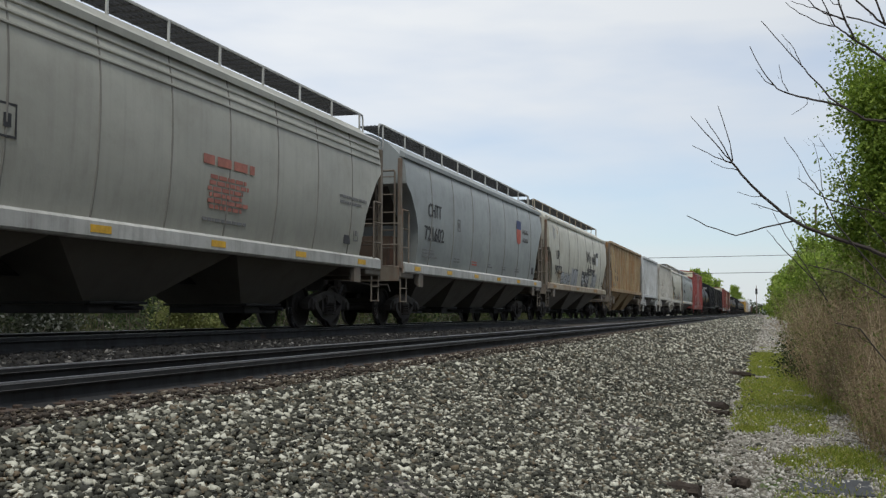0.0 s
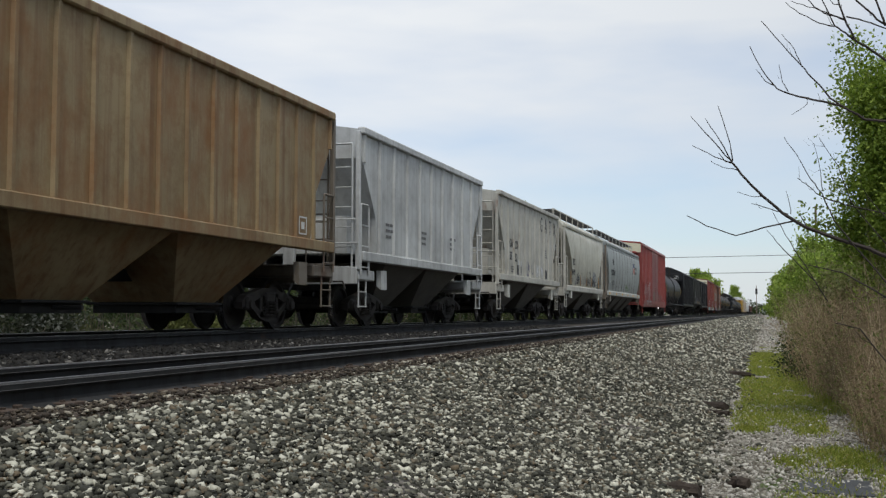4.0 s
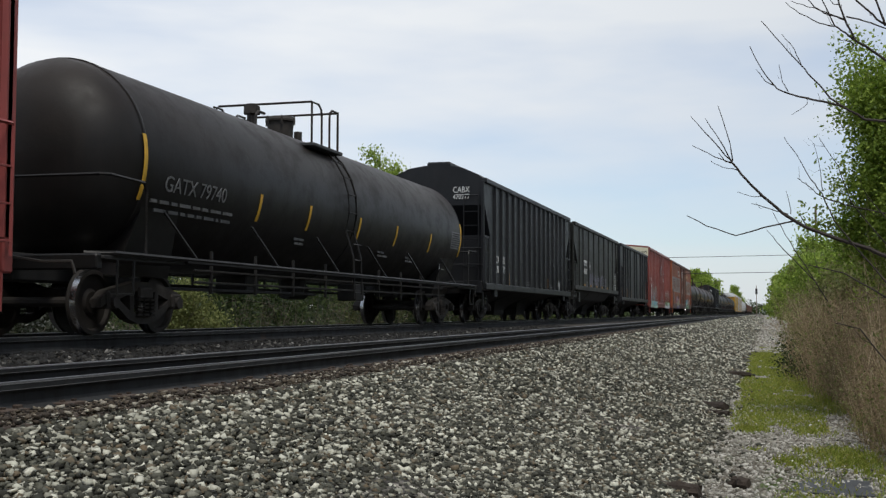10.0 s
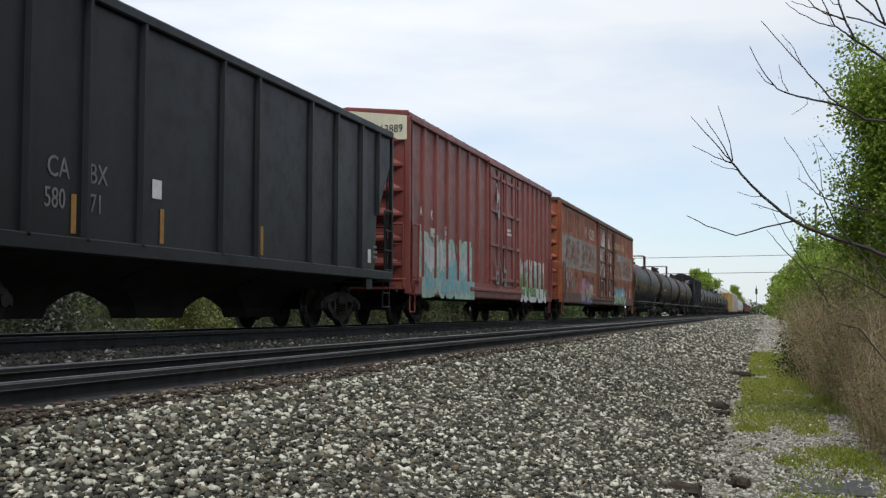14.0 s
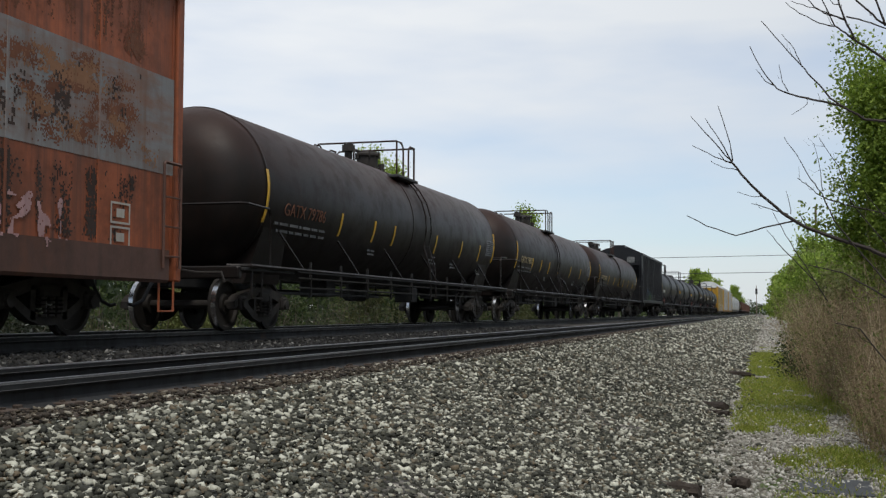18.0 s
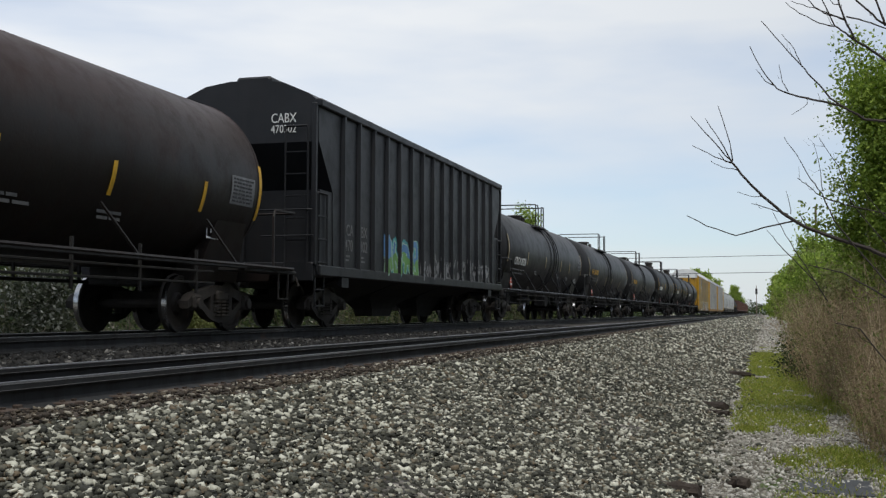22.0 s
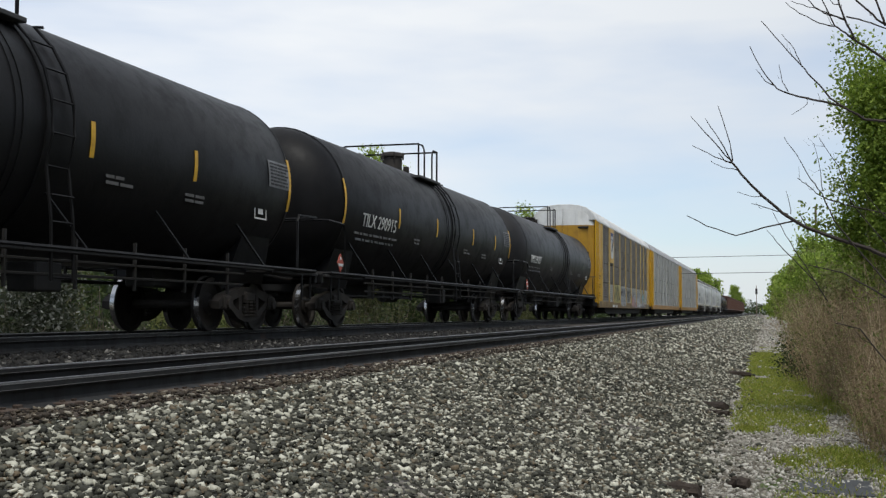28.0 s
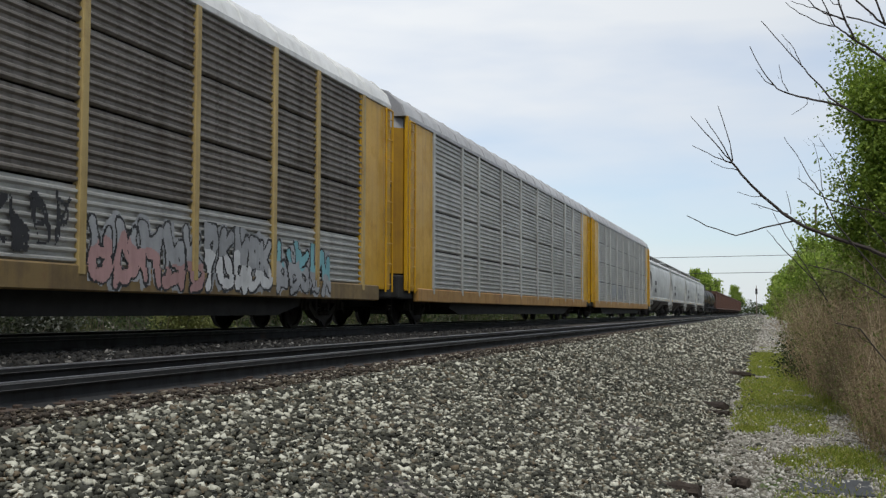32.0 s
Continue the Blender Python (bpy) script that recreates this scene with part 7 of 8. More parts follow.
graffiti(O_, 7.8, 0.98, 1.5, 0.6, side_o, (G_ROSE,), 94, 3, 0.018, 0.026, True, "pale rose scrawl")
graffiti(O_, -7.3, 0.66, 3.0, 1.10, side_o, (G_NAVY, G_GREY, G_PINK, G_STRAW), 95, 6, 0.016, 0.058, False, "pink and violet graffiti piece")
graffiti(O_, -7.2, 0.62, 2.7, 0.42, lambda y, z: side_o(y, z) + 0.006, (G_VIOLET,), 99, 7, 0.016, 0.03, True, "violet drips under the graffiti")
graffiti(O_, -4.55, 0.98, 1.3, 0.66, side_o, (G_CHALKY,), 96, 4, 0.016, 0.03, True, "chalky pale tag")
graffiti(O_, -4.45, 1.05, 1.1, 0.50, lambda y, z: side_o(y, z) + 0.003, (G_CHALKY,), 89, 5, 0.016, 0.022, True, "chalky pale tag")
graffiti(O_, -11.2, 1.0, 2.2, 1.5, on_flat(1.492), (G_FAINT,), 97, 4, 0.025, 0.03, True, "pale scrawl")
outline_box(O_, G_CHALKY, 1.490, 10.2, 1.05, 0.42, 0.26)
outline_box(O_, G_CHALKY, 1.490, 10.2, 1.34, 0.42, 0.26)


def globe(Y, Z):
    """A worn round emblem across both leaves, with dark sweeps left open in it."""
    dome = ((Y - 0.30) / 1.95) ** 2 + ((Z - 2.05) / 2.2) ** 2 < 1
    sweep = (np.abs(Z - 2.55 - 0.55 * np.sin(Y * 1.9 + 0.4)) < 0.26) & (Y > -1.2)
    hollow = (np.abs(Y + 0.35) < 0.32) & (Z < 3.2) & (Z > 2.75)
    return dome & ~sweep & ~hollow & (Z > 1.9) & (np.abs(Y - 0.30) > 0.14)


stain(O_, -1.75, 1.9, 4.1, 2.4, on_leaf, P_WORN, 130, 0.78, (1.2, 1.2), 0.024, globe, "worn_emblem", "worn pale round emblem on the door")
stain(O_, -2.2, 1.0, 5.1, 0.95, on_leaf, P_WORN, 131, 0.34, (1.6, 1.6), 0.024, None, "worn_emblem", "remains of pale paint low on the door")
stain(O_, -2.2, 1.0, 5.1, 3.2, on_flat(1.5338), P_SOOT, 132, 0.30, (1.1, 0.7), 0.03, None, label="dark grime on the door leaves")
for y in (-2.33, 0.20, 0.40, 2.93):
    stain(O_, y - 0.055, 1.0, 0.11, 3.3, on_flat(1.5975), P_PALEROD, 140 + y, 0.62, (9.0, 2.0), 0.02, None, label="peeling pale paint on the door edge")
for y in (-0.85, 1.55):
    plate(O_, M_UNDER, 1.5355, y - 0.3, 1.30, 0.50, 0.45, "number_patch", "dark square patch on the door")
graffiti(S_, -3.4, 0.98, 2.4, 0.9, on_ribs(HS, 15, a=-5.70, b=5.74), (G_TEAL, G_MINT, G_BLUE, G_GREEN), 101, 4, 0.022, 0.07, False, "blue and green graffiti piece")
graffiti(S_, 0.2, 1.0, 5.4, 0.68, on_ribs(HS, 15, a=-5.70, b=5.74), (G_FAINT,), 102, 11, 0.02, 0.03, True, "pale green scrawl")
graffiti(S_, -0.9, 1.0, 1.0, 0.45, on_ribs(HS, 15, a=-5.70, b=5.74), (G_FAINT,), 103, 3, 0.022, 0.03, True)
graffiti(car_v[0], -2.2, 1.35, 2.0, 0.6, lambda y, z: np.sqrt(1.38 ** 2 - (z - 2.25) ** 2) + 0.006, (G_FAINT,), 104, 4, 0.022, 0.025, True, "faint scrawl")

Z_, HZ = car_z
Y_LOGO = -7.05
part("logo_board", Geo().bevel_box(1.555, 1.60, Y_LOGO - 0.76, Y_LOGO + 0.76, 2.74, 4.42, 0.01), P_YELLOW, Z_, "yellow board behind the emblem")
shield(Z_, 1.601, Y_LOGO, 2.95, 1.08, 1.28, G_NAVY, G_WHITE)
bars(Z_, G_WHITE, 1.607, Y_LOGO - 0.38, 4.05, 2, 0.76, 0.13, 0.06, 111)
words("39", Z_, M_BLACKMARK, 1.607, Y_LOGO - 0.36, Y_LOGO + 0.10, 3.28, 0.46, 0.12)
zx = lambda y, z: np.where(z < 0.83, 1.5835, 1.5585)
zo = lambda y, z: zx(y, z) + 0.003
graffiti(Z_, -6.05, 0.80, 2.3, 0.92, zx, (G_STRAW,), 113, 5, 0.026, 0.34, True, "pale yellow sprayed ground")
graffiti(Z_, -5.95, 0.84, 2.1, 0.86, zo, (G_BLACK,), 120, 5, 0.02, 0.035, True, "black letters on a pale yellow ground")
graffiti(Z_, -3.45, 0.62, 2.3, 1.0, zx, (G_GREY,), 121, 4, 0.022, 0.16, True, "pale sprayed ground")
graffiti(Z_, -3.3, 0.78, 2.1, 0.80, zo, (None, G_BLACK, G_BLACK, G_GREY), 114, 4, 0.018, 0.045, False, "black graffiti tag")
graffiti(Z_, -1.0, 0.86, 2.2, 0.78, zx, (G_BLACK,), 115, 6, 0.024, 0.035, True, "black graffiti tag")
graffiti(Z_, 1.45, 0.53, 2.75, 1.0, zx, (G_GREY, G_BLACK, G_GREY, G_ROSE), 116, 5, 0.018, 0.07, False, "rose and black graffiti piece")
graffiti(Z_, 4.2, 0.54, 2.2, 1.0, zx, (G_GREY, G_BLACK, G_GREY, G_WHITE), 117, 5, 0.018, 0.08, False, "white and black graffiti piece")
graffiti(Z_, 6.5, 0.55, 2.3, 0.9, zx, (G_GREY, G_BLACK, G_AQUA, G_GREY), 118, 5, 0.018, 0.07, False, "teal and black graffiti piece")
for k in range(3):
    bars(Z_, M_BLACKMARK, 1.555, -11.2, 2.0 - 0.4 * k, 2, 0.35, 0.05, 0.06, 119 + k)
graffiti(car_bb[0], -6.0, 0.95, 6.0, 0.8, zx, (G_GREY,), 123, 6, 0.05, 0.10, True, "pale blue-grey tags")
for k, (car, _) in enumerate(CARS[-18:-14]):
    bars(car, M_BLACKMARK, 1.56, -5.0, 2.5, 2, 1.4, 0.28, 0.25, 130 + k)
bars(Z_, G_WHITE, 1.586, -6.85, 0.68, 1, 0.9, 0.12, 0.05, 140)
bars(Z_, G_WHITE, 1.586, -5.75, 0.68, 1, 1.0, 0.12, 0.05, 141)

# ---- plants, poles and litter ----
M_BARK = plain("grey_brown_bark", (0.10, 0.08, 0.062), 0.9, 0.0, 0.35, 9.0, bump=0.8)
M_TWIG = islands("dry_twigs", [(0.0, (0.17, 0.13, 0.09)), (0.5, (0.28, 0.225, 0.16)), (1.0, (0.42, 0.36, 0.28))], 0.9, 0.2, 10.0, 0.0)
M_TWIGDARK = plain("dark_bare_branch", (0.045, 0.036, 0.030), 0.85, 0.0, 0.3, 12.0, bump=0.5)
M_LEAF = islands("spring_leaves", [(0.0, (0.11, 0.18, 0.022)), (0.5, (0.26, 0.37, 0.052)), (1.0, (0.42, 0.52, 0.10))], 0.5, 0.15, 6.0, 0.0, True)
# leaf green with shade mixed into the colour, a darkened copy of M_LEAF
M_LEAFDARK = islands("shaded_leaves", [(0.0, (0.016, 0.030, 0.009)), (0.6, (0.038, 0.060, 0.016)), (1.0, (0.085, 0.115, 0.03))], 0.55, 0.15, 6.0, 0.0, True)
M_LEAFOLIVE = islands("olive_leaves", [(0.0, (0.11, 0.135, 0.035)), (0.5, (0.19, 0.21, 0.065)), (1.0, (0.31, 0.32, 0.12))], 0.6, 0.15, 6.0, 0.0, True)
M_GRASS = islands("green_grass", [(0.0, (0.16, 0.215, 0.026)), (0.6, (0.29, 0.345, 0.050)), (1.0, (0.42, 0.38, 0.10))], 0.6, 0.1, 6.0, 0.0, True)
M_WEEDS = islands("dull_weeds", [(0.0, (0.05, 0.06, 0.02)), (0.6, (0.10, 0.115, 0.04)), (1.0, (0.17, 0.17, 0.075))], 0.7, 0.1, 6.0, 0.0, True)
M_DRYGRASS = islands("dry_grass", [(0.0, (0.26, 0.20, 0.10)), (0.6, (0.42, 0.34, 0.19)), (1.0, (0.58, 0.49, 0.32))], 0.8, 0.1, 6.0, 0.0, True)


def leaf_cloud(centres, size, rng, up=0.35):
    """One small folded leaf of four corners at every centre."""
    n = len(centres)
    s = size * (0.55 + 0.9 * rng.random((n, 1)))
    a = rng.normal(size=(n, 3))
    a /= np.linalg.norm(a, axis=1, keepdims=True)
    b = rng.normal(size=(n, 3)) * (1 - up)
    b[:, 2] += up * rng.normal(size=n)
    b -= a * (a * b).sum(1, keepdims=True)
    b /= np.linalg.norm(b, axis=1, keepdims=True) + 1e-9
    v = np.stack([centres - a * s, centres + b * s * 0.55, centres + a * s, centres - b * s * 0.55], 1)
    return v.reshape(-1, 3), np.arange(4 * n).reshape(n, 4)


def tubes(paths, radii):
    """Thin three-sided stems. paths: n, k, 3; radii: n, k."""
    n, k, _ = paths.shape
    d = np.gradient(paths, axis=1)
    d /= np.linalg.norm(d, axis=2, keepdims=True) + 1e-9
    ref = np.where(np.abs(d[..., 2:3]) > 0.9, np.array([1.0, 0, 0]), np.array([0, 0, 1.0]))
    u = np.cross(d, ref)
    u /= np.linalg.norm(u, axis=2, keepdims=True) + 1e-9
    w = np.cross(d, u)
    ring = [paths + radii[..., None] * (math.cos(a) * u + math.sin(a) * w) for a in (0, 2.094, 4.189)]
    v = np.stack(ring, 2)
    idx = np.arange(n * k * 3).reshape(n, k, 3)
    f = []
    for j in range(3):
        f.append(np.stack([idx[:, :-1, j], idx[:, :-1, (j + 1) % 3], idx[:, 1:, (j + 1) % 3], idx[:, 1:, j]], -1).reshape(-1, 4))
    return v.reshape(-1, 3), np.concatenate(f)


def bent(rng, base, direction, length, k=6, wander=0.22, rise=0.0):
    """n wandering lines from base along direction."""
    n = len(base)
    step = direction / (np.linalg.norm(direction, axis=1, keepdims=True) + 1e-9)
    pts = [base]
    for i in range(k - 1):
        step = step + wander * rng.normal(size=(n, 3)) * 0.5
        step[:, 2] += rise
        step /= np.linalg.norm(step, axis=1, keepdims=True)
        pts.append(pts[-1] + step * (length / (k - 1))[:, None])
    return np.stack(pts, 1)


def tree(name, label, x, y, z, height, spread, leaves, leaf, seed, mat=None, bare=0.25, trunk_r=None, limbs=9, category="tree", group="", first=0.18, clump=0.30):
    """A tapered trunk, limbs and branchlets, and a crown of single leaves in clumps round their ends."""
    rng = np.random.default_rng(seed)
    root = thing(name, label, category, group, at=Matrix.Translation((x, y, z)))
    r0 = trunk_r or height * 0.018
    g = Geo()
    tp = bent(rng, np.zeros((1, 3)), np.array([[0.05 * rng.normal(), 0.05 * rng.normal(), 1.0]]), np.array([height * 0.86]), 8, 0.16)[0]
    g.rod([tuple(p) for p in tp], [r0 * (1 - 0.85 * i / 7) for i in range(8)], 8)
    ends = [tp[-1], tp[-2]]
    lines, rad = [], []
    for i in range(limbs):
        h = first + (0.97 - first) * (i + rng.random()) / limbs
        p = tp[0] + (tp[-1] - tp[0]) * h
        j = min(6, int(h * 7))
        p = tp[j] + (tp[j + 1] - tp[j]) * (h * 7 - j)
        a = i * 2.4 + rng.random()
        reach = spread * (1.05 - 0.55 * h) * (0.75 + 0.5 * rng.random())
        way = np.array([[math.cos(a), math.sin(a), 0.55 + 0.5 * h]])
        limb = bent(rng, p[None], way, np.array([reach]), 6, 0.25, 0.04)[0]
        g.rod([tuple(q) for q in limb], [r0 * 0.42 * (1 - h * 0.5) * (1 - 0.8 * q / 5) for q in range(6)], 5)
        for q in (2, 3, 4, 5):
            for w in range(2):
                b = limb[q]
                tw = bent(rng, b[None], rng.normal(size=(1, 3)) + np.array([[0, 0, 0.4]]), np.array([reach * (0.22 + 0.2 * rng.random())]), 4, 0.35)[0]
                lines.append(tw)
                rad.append(np.linspace(r0 * 0.10, r0 * 0.03, 4))
                ends += [tw[-1], tw[2]]
        ends += [limb[-1], limb[4]]
    part("trunk", g, M_BARK, root, smooth=60)
    v, f = tubes(np.array(lines), np.array(rad))
    cloud_mesh("branchwork", v, f, M_TWIG, "thin branchlets", "", root)
    ends = np.array(ends)
    keep = ends[rng.random(len(ends)) > bare * 0.5]
    pick = keep[rng.integers(0, len(keep), leaves)]
    off = np.clip(rng.normal(size=(leaves, 3)), -1.5, 1.5) * clump * (0.4 + 0.8 * rng.random((leaves, 1))) * spread * 0.5
    v, f = leaf_cloud(pick + off, leaf, rng)
    cloud_mesh("crown", v, f, mat or M_LEAF, "loose spring foliage in clumps", "", root)
    return root


def thicket(name, label, n, place, height, seed, leaves=0, leaf=0.04, leaf_mat=None, lean=(0, 0), r=0.006, twigs=4, stem_mat=None):
    """Upright bare stems with side twigs, and a few leaves."""
    rng = np.random.default_rng(seed)
    base = place(rng, n)
    h = height[0] + (height[1] - height[0]) * rng.random(n)
    way = rng.normal(size=(n, 3)) * 0.20 + np.array([lean[0], lean[1], 1.0])
    stems = bent(rng, base, way, h, 6, 0.18)
    rad = r * (0.6 + 0.8 * rng.random((n, 1))) * np.linspace(1, 0.35, 6)[None]
    v1, f1 = tubes(stems, rad)
    k = rng.integers(1, 5, n * twigs)
    src = np.repeat(np.arange(n), twigs)
    tw = bent(rng, stems[src, k], rng.normal(size=(n * twigs, 3)) * 0.8 + np.array([lean[0], lean[1], 0.5]), h[src] * (0.15 + 0.3 * rng.random(n * twigs)), 5, 0.3)
    v2, f2 = tubes(tw, (r * 0.5) * (0.6 + 0.6 * rng.random((n * twigs, 1))) * np.linspace(1, 0.4, 5)[None])
    ob = cloud_mesh(name, np.concatenate([v1, v2]), np.concatenate([f1, f2 + len(v1)]), stem_mat or M_TWIG, label, "undergrowth")
    if leaves:
        p = tw.reshape(-1, 3)[rng.integers(0, n * twigs * 5, leaves)] + rng.normal(size=(leaves, 3)) * 0.06
        v, f = leaf_cloud(p, leaf, rng)
        cloud_mesh("undergrowth_leaves", v, f, leaf_mat or M_LEAF, "small green leaves among bare stems", "foliage")
    return ob


def blades(name, label, n, place, height, seed, mat, width=0.006, sway=0.35):
    rng = np.random.default_rng(seed)
    b = place(rng, n)
    n = len(b)
    h = (height[0] + (height[1] - height[0]) * rng.random(n))[:, None]
    a = rng.random(n) * 6.283
    side = np.stack([np.cos(a), np.sin(a), np.zeros(n)], 1) * width
    bow = rng.normal(size=(n, 3)) * sway
    bow[:, 2] = 0
    mid = b + h * 0.55 * (np.array([0, 0, 1.0]) + bow * 0.5)
    tip = b + h * (np.array([0, 0, 0.9]) + bow * 1.2)
    v = np.stack([b - side, b + side, mid - side * 0.75, mid + side * 0.75, tip - side * 0.15, tip + side * 0.15], 1).reshape(-1, 3)
    f = np.array([(0, 1, 3, 2), (2, 3, 5, 4)])[None] + 6 * np.arange(n)[:, None, None]
    return cloud_mesh(name, v, f.reshape(-1, 4), mat, label, "grass")


def flat_strip(x0, x1, y0, y1, power=1.0, z=PATH_Z):
    return lambda rng, n: np.stack([x0 + (x1 - x0) * rng.random(n), y0 + (y1 - y0) * rng.random(n) ** power, np.full(n, z - 0.01)], -1)


def patches(x0, x1, y0, y1, count, radius, seed, z=PATH_Z):
    def place(rng, n):
        rs = np.random.default_rng(seed)
        c = np.stack([x0 + (x1 - x0) * rs.random(count), y0 + (y1 - y0) * rs.random(count)], 1)
        p = c[rng.integers(0, count, n)] + rng.normal(size=(n, 2)) * radius
        return np.stack([p[:, 0], p[:, 1], np.full(n, z - 0.01)], -1)
    return place


# the path: pale gravel, a strip of bright grass, weeds
M_PALE = islands("pale_path_gravel", [(0.0, (0.12, 0.105, 0.08)), (0.3, (0.22, 0.20, 0.165)), (0.6, (0.36, 0.34, 0.29)), (1.0, (0.66, 0.63, 0.56))], 0.9, 0.3, 30.0)
chips("path_gravel", M_PALE, 18000, lambda rng, n: on_bed(-0.80 + 1.9 * rng.random(n) ** 1.15, 7.0 + 9.5 * rng.random(n), -0.004 + 0.012 * rng.random(n)), (0.010, 0.026), 21, "pale crushed gravel on the path", blunt=True)
chips("path_gravel", M_PALE, 7000, lambda rng, n: on_bed(-0.80 + 1.9 * rng.random(n) ** 1.4, 16.0 + 26 * rng.random(n), -0.006), (0.014, 0.034), 23, "pale crushed gravel on the path", blunt=True)
chips("path_gravel", M_PALE, 9000, lambda rng, n: on_bed(-0.75 + 1.9 * rng.random(n), 38 + 60 * rng.random(n) ** 1.3, 0.0), (0.03, 0.07), 22, "pale crushed gravel on the path", blunt=True)

chips("path_gravel", M_PALE, 7000, lambda rng, n: on_bed(-0.9 + 2.6 * rng.random(n), 90 + 260 * rng.random(n) ** 1.3, 0.0), (0.06, 0.13), 24, "pale crushed gravel on the path", blunt=True)


def ragged(inner, edge, seed):
    """Keeps blades of a strip where a slow noise and the soft ends of the strip let them grow."""
    def place(rng, n):
        p = inner(rng, n)
        k = np.array([noise.noise(Vector((x * 1.3, y * 0.45, seed))) + 0.5 * noise.noise(Vector((x * 4.0, y * 1.6, seed + 5))) for x, y, _ in p])
        return p[k > edge(p[:, 0], p[:, 1])]
    return place


blades("grass", "bright green grass strip along the path", 60000, ragged(flat_strip(-0.58, 1.0, 11.0, 44.0, 1.15), lambda x, y: -0.55 + 0.9 * np.clip((14.5 - y) / 2.5, 0, 1) + 0.8 * np.clip((y - 37) / 5, 0, 1) + 1.2 * np.clip((-0.38 - x) / 0.20, 0, 1) + 1.2 * np.clip((x - 0.55 - 0.012 * (y - 15)) / 0.25, 0, 1), 2.0), (0.02, 0.065), 31, M_GRASS, 0.009)
blades("grass", "weeds sprouting on the path", 7000, ragged(flat_strip(-0.3, 1.2, 7.0, 13.5), lambda x, y: 0.34 - 0.22 * (x > 0.6), 4.0), (0.02, 0.07), 32, M_GRASS, 0.006)
blades("grass", "dry grass at the foot of the brush", 5000, flat_strip(0.90, 2.4, 8.5, 30.0, 1.3), (0.03, 0.12), 33, M_DRYGRASS, 0.005)
blades("grass", "dull weeds along the far side of the bed", 9000, flat_strip(-15.5, -12.6, 10.0, 60.0, 1.2, -1.3), (0.15, 0.5), 34, M_WEEDS, 0.02)

blades("grass", "tall green weeds at the foot of the brush", 1800, flat_strip(0.66, 1.1, 15.0, 26.0, 1.1), (0.05, 0.22), 35, M_GRASS, 0.005, 0.2)
for k, (gx, gy, gr, gn) in enumerate(((0.68, 10.9, 0.16, 1500), (-0.22, 13.0, 0.09, 700), (0.20, 10.2, 0.08, 400), (0.72, 10.2, 0.14, 900), (0.45, 12.9, 0.12, 600), (1.0, 9.6, 0.12, 700), (0.05, 14.6, 0.25, 900))):
    blades("grass", "tuft of short bright grass in the gravel", gn, lambda rng, n: np.stack([gx + gr * rng.normal(size=n), gy + 2.0 * gr * rng.normal(size=n), np.full(n, PATH_Z - 0.01)], -1), (0.02, 0.07), 36 + k, M_GRASS, 0.007)

blades("grass", "small olive weeds along the rail", 2600, ragged(lambda rng, n: on_bed(-3.5 + 0.9 * rng.random(n), 3.5 + 12 * rng.random(n), 0.0), lambda x, y: np.full(len(x), 0.18), 7.0), (0.015, 0.05), 38, M_LEAFOLIVE, 0.006)

# brush at the edge of the path: brown bare bushes, dense at the foot
M_BRUSH = islands("brown_brushwood", [(0.0, (0.11, 0.076, 0.044)), (0.45, (0.30, 0.215, 0.128)), (0.85, (0.45, 0.345, 0.21)), (1.0, (0.56, 0.46, 0.31))], 0.9, 0.2, 10.0, 0.0)


def brush_edge(y0, y1, deep, power=1.0):
    """Along the path's edge, thicker towards the front of the brush."""
    def place(rng, n):
        y = y0 + (y1 - y0) * rng.random(n) ** power
        x = 0.76 + 0.24 * np.clip((17.5 - y) / 4, 0, 1) + 0.020 * np.maximum(0, y - 22) + 0.10 * np.sin(y * 0.9) + deep * rng.random(n) ** 1.3
        return np.stack([x, y, np.full(n, PATH_Z - 0.01)], -1)
    return place


thicket("brush", "tangle of bare brown stems at the path's edge", 1150, brush_edge(10.2, 17.0, 1.7), (0.35, 1.10), 41, 9000, 0.016, M_LEAFOLIVE, (-0.06, 0.0), 0.0030, twigs=7, stem_mat=M_BRUSH)
thicket("brush", "tangle of bare brown stems at the path's edge", 1300, brush_edge(16.0, 27.0, 2.0), (0.7, 1.7), 42, 14000, 0.022, M_LEAFOLIVE, (-0.06, 0), 0.0042, twigs=7, stem_mat=M_BRUSH)
thicket("brush", "tangle of bare brown stems at the path's edge", 900, brush_edge(26.0, 48.0, 2.4), (1.0, 2.2), 43, 16000, 0.035, M_LEAFOLIVE, (-0.05, 0), 0.0065, twigs=7, stem_mat=M_BRUSH)
thicket("brush", "bare brown stems deep in the brush", 800, lambda rng, n: np.stack([1.12 + 1.6 * rng.random(n), 9.3 + 9 * rng.random(n), np.full(n, PATH_Z)], -1), (0.9, 2.0), 44, 6000, 0.018, M_LEAFOLIVE, (-0.10, 0), 0.0040, twigs=7, stem_mat=M_BRUSH)
# dark-leaved bush added to draw the shade at the brush's foot
thicket("brush", "low dark bush added as the shade at the brush's foot", 260, lambda rng, n: np.stack([0.95 + 0.22 * rng.normal(size=n), 25.0 + 1.6 * rng.normal(size=n), np.full(n, PATH_Z)], -1), (0.4, 0.9), 45, 9000, 0.03, M_LEAFDARK, (-0.15, 0), 0.006, twigs=5, stem_mat=M_BRUSH)
blades("brush_grass", "dry tan stalks in the brush", 2000, brush_edge(13.5, 34.0, 1.2, 1.2), (0.12, 0.55), 47, M_DRYGRASS, 0.003, 0.22)
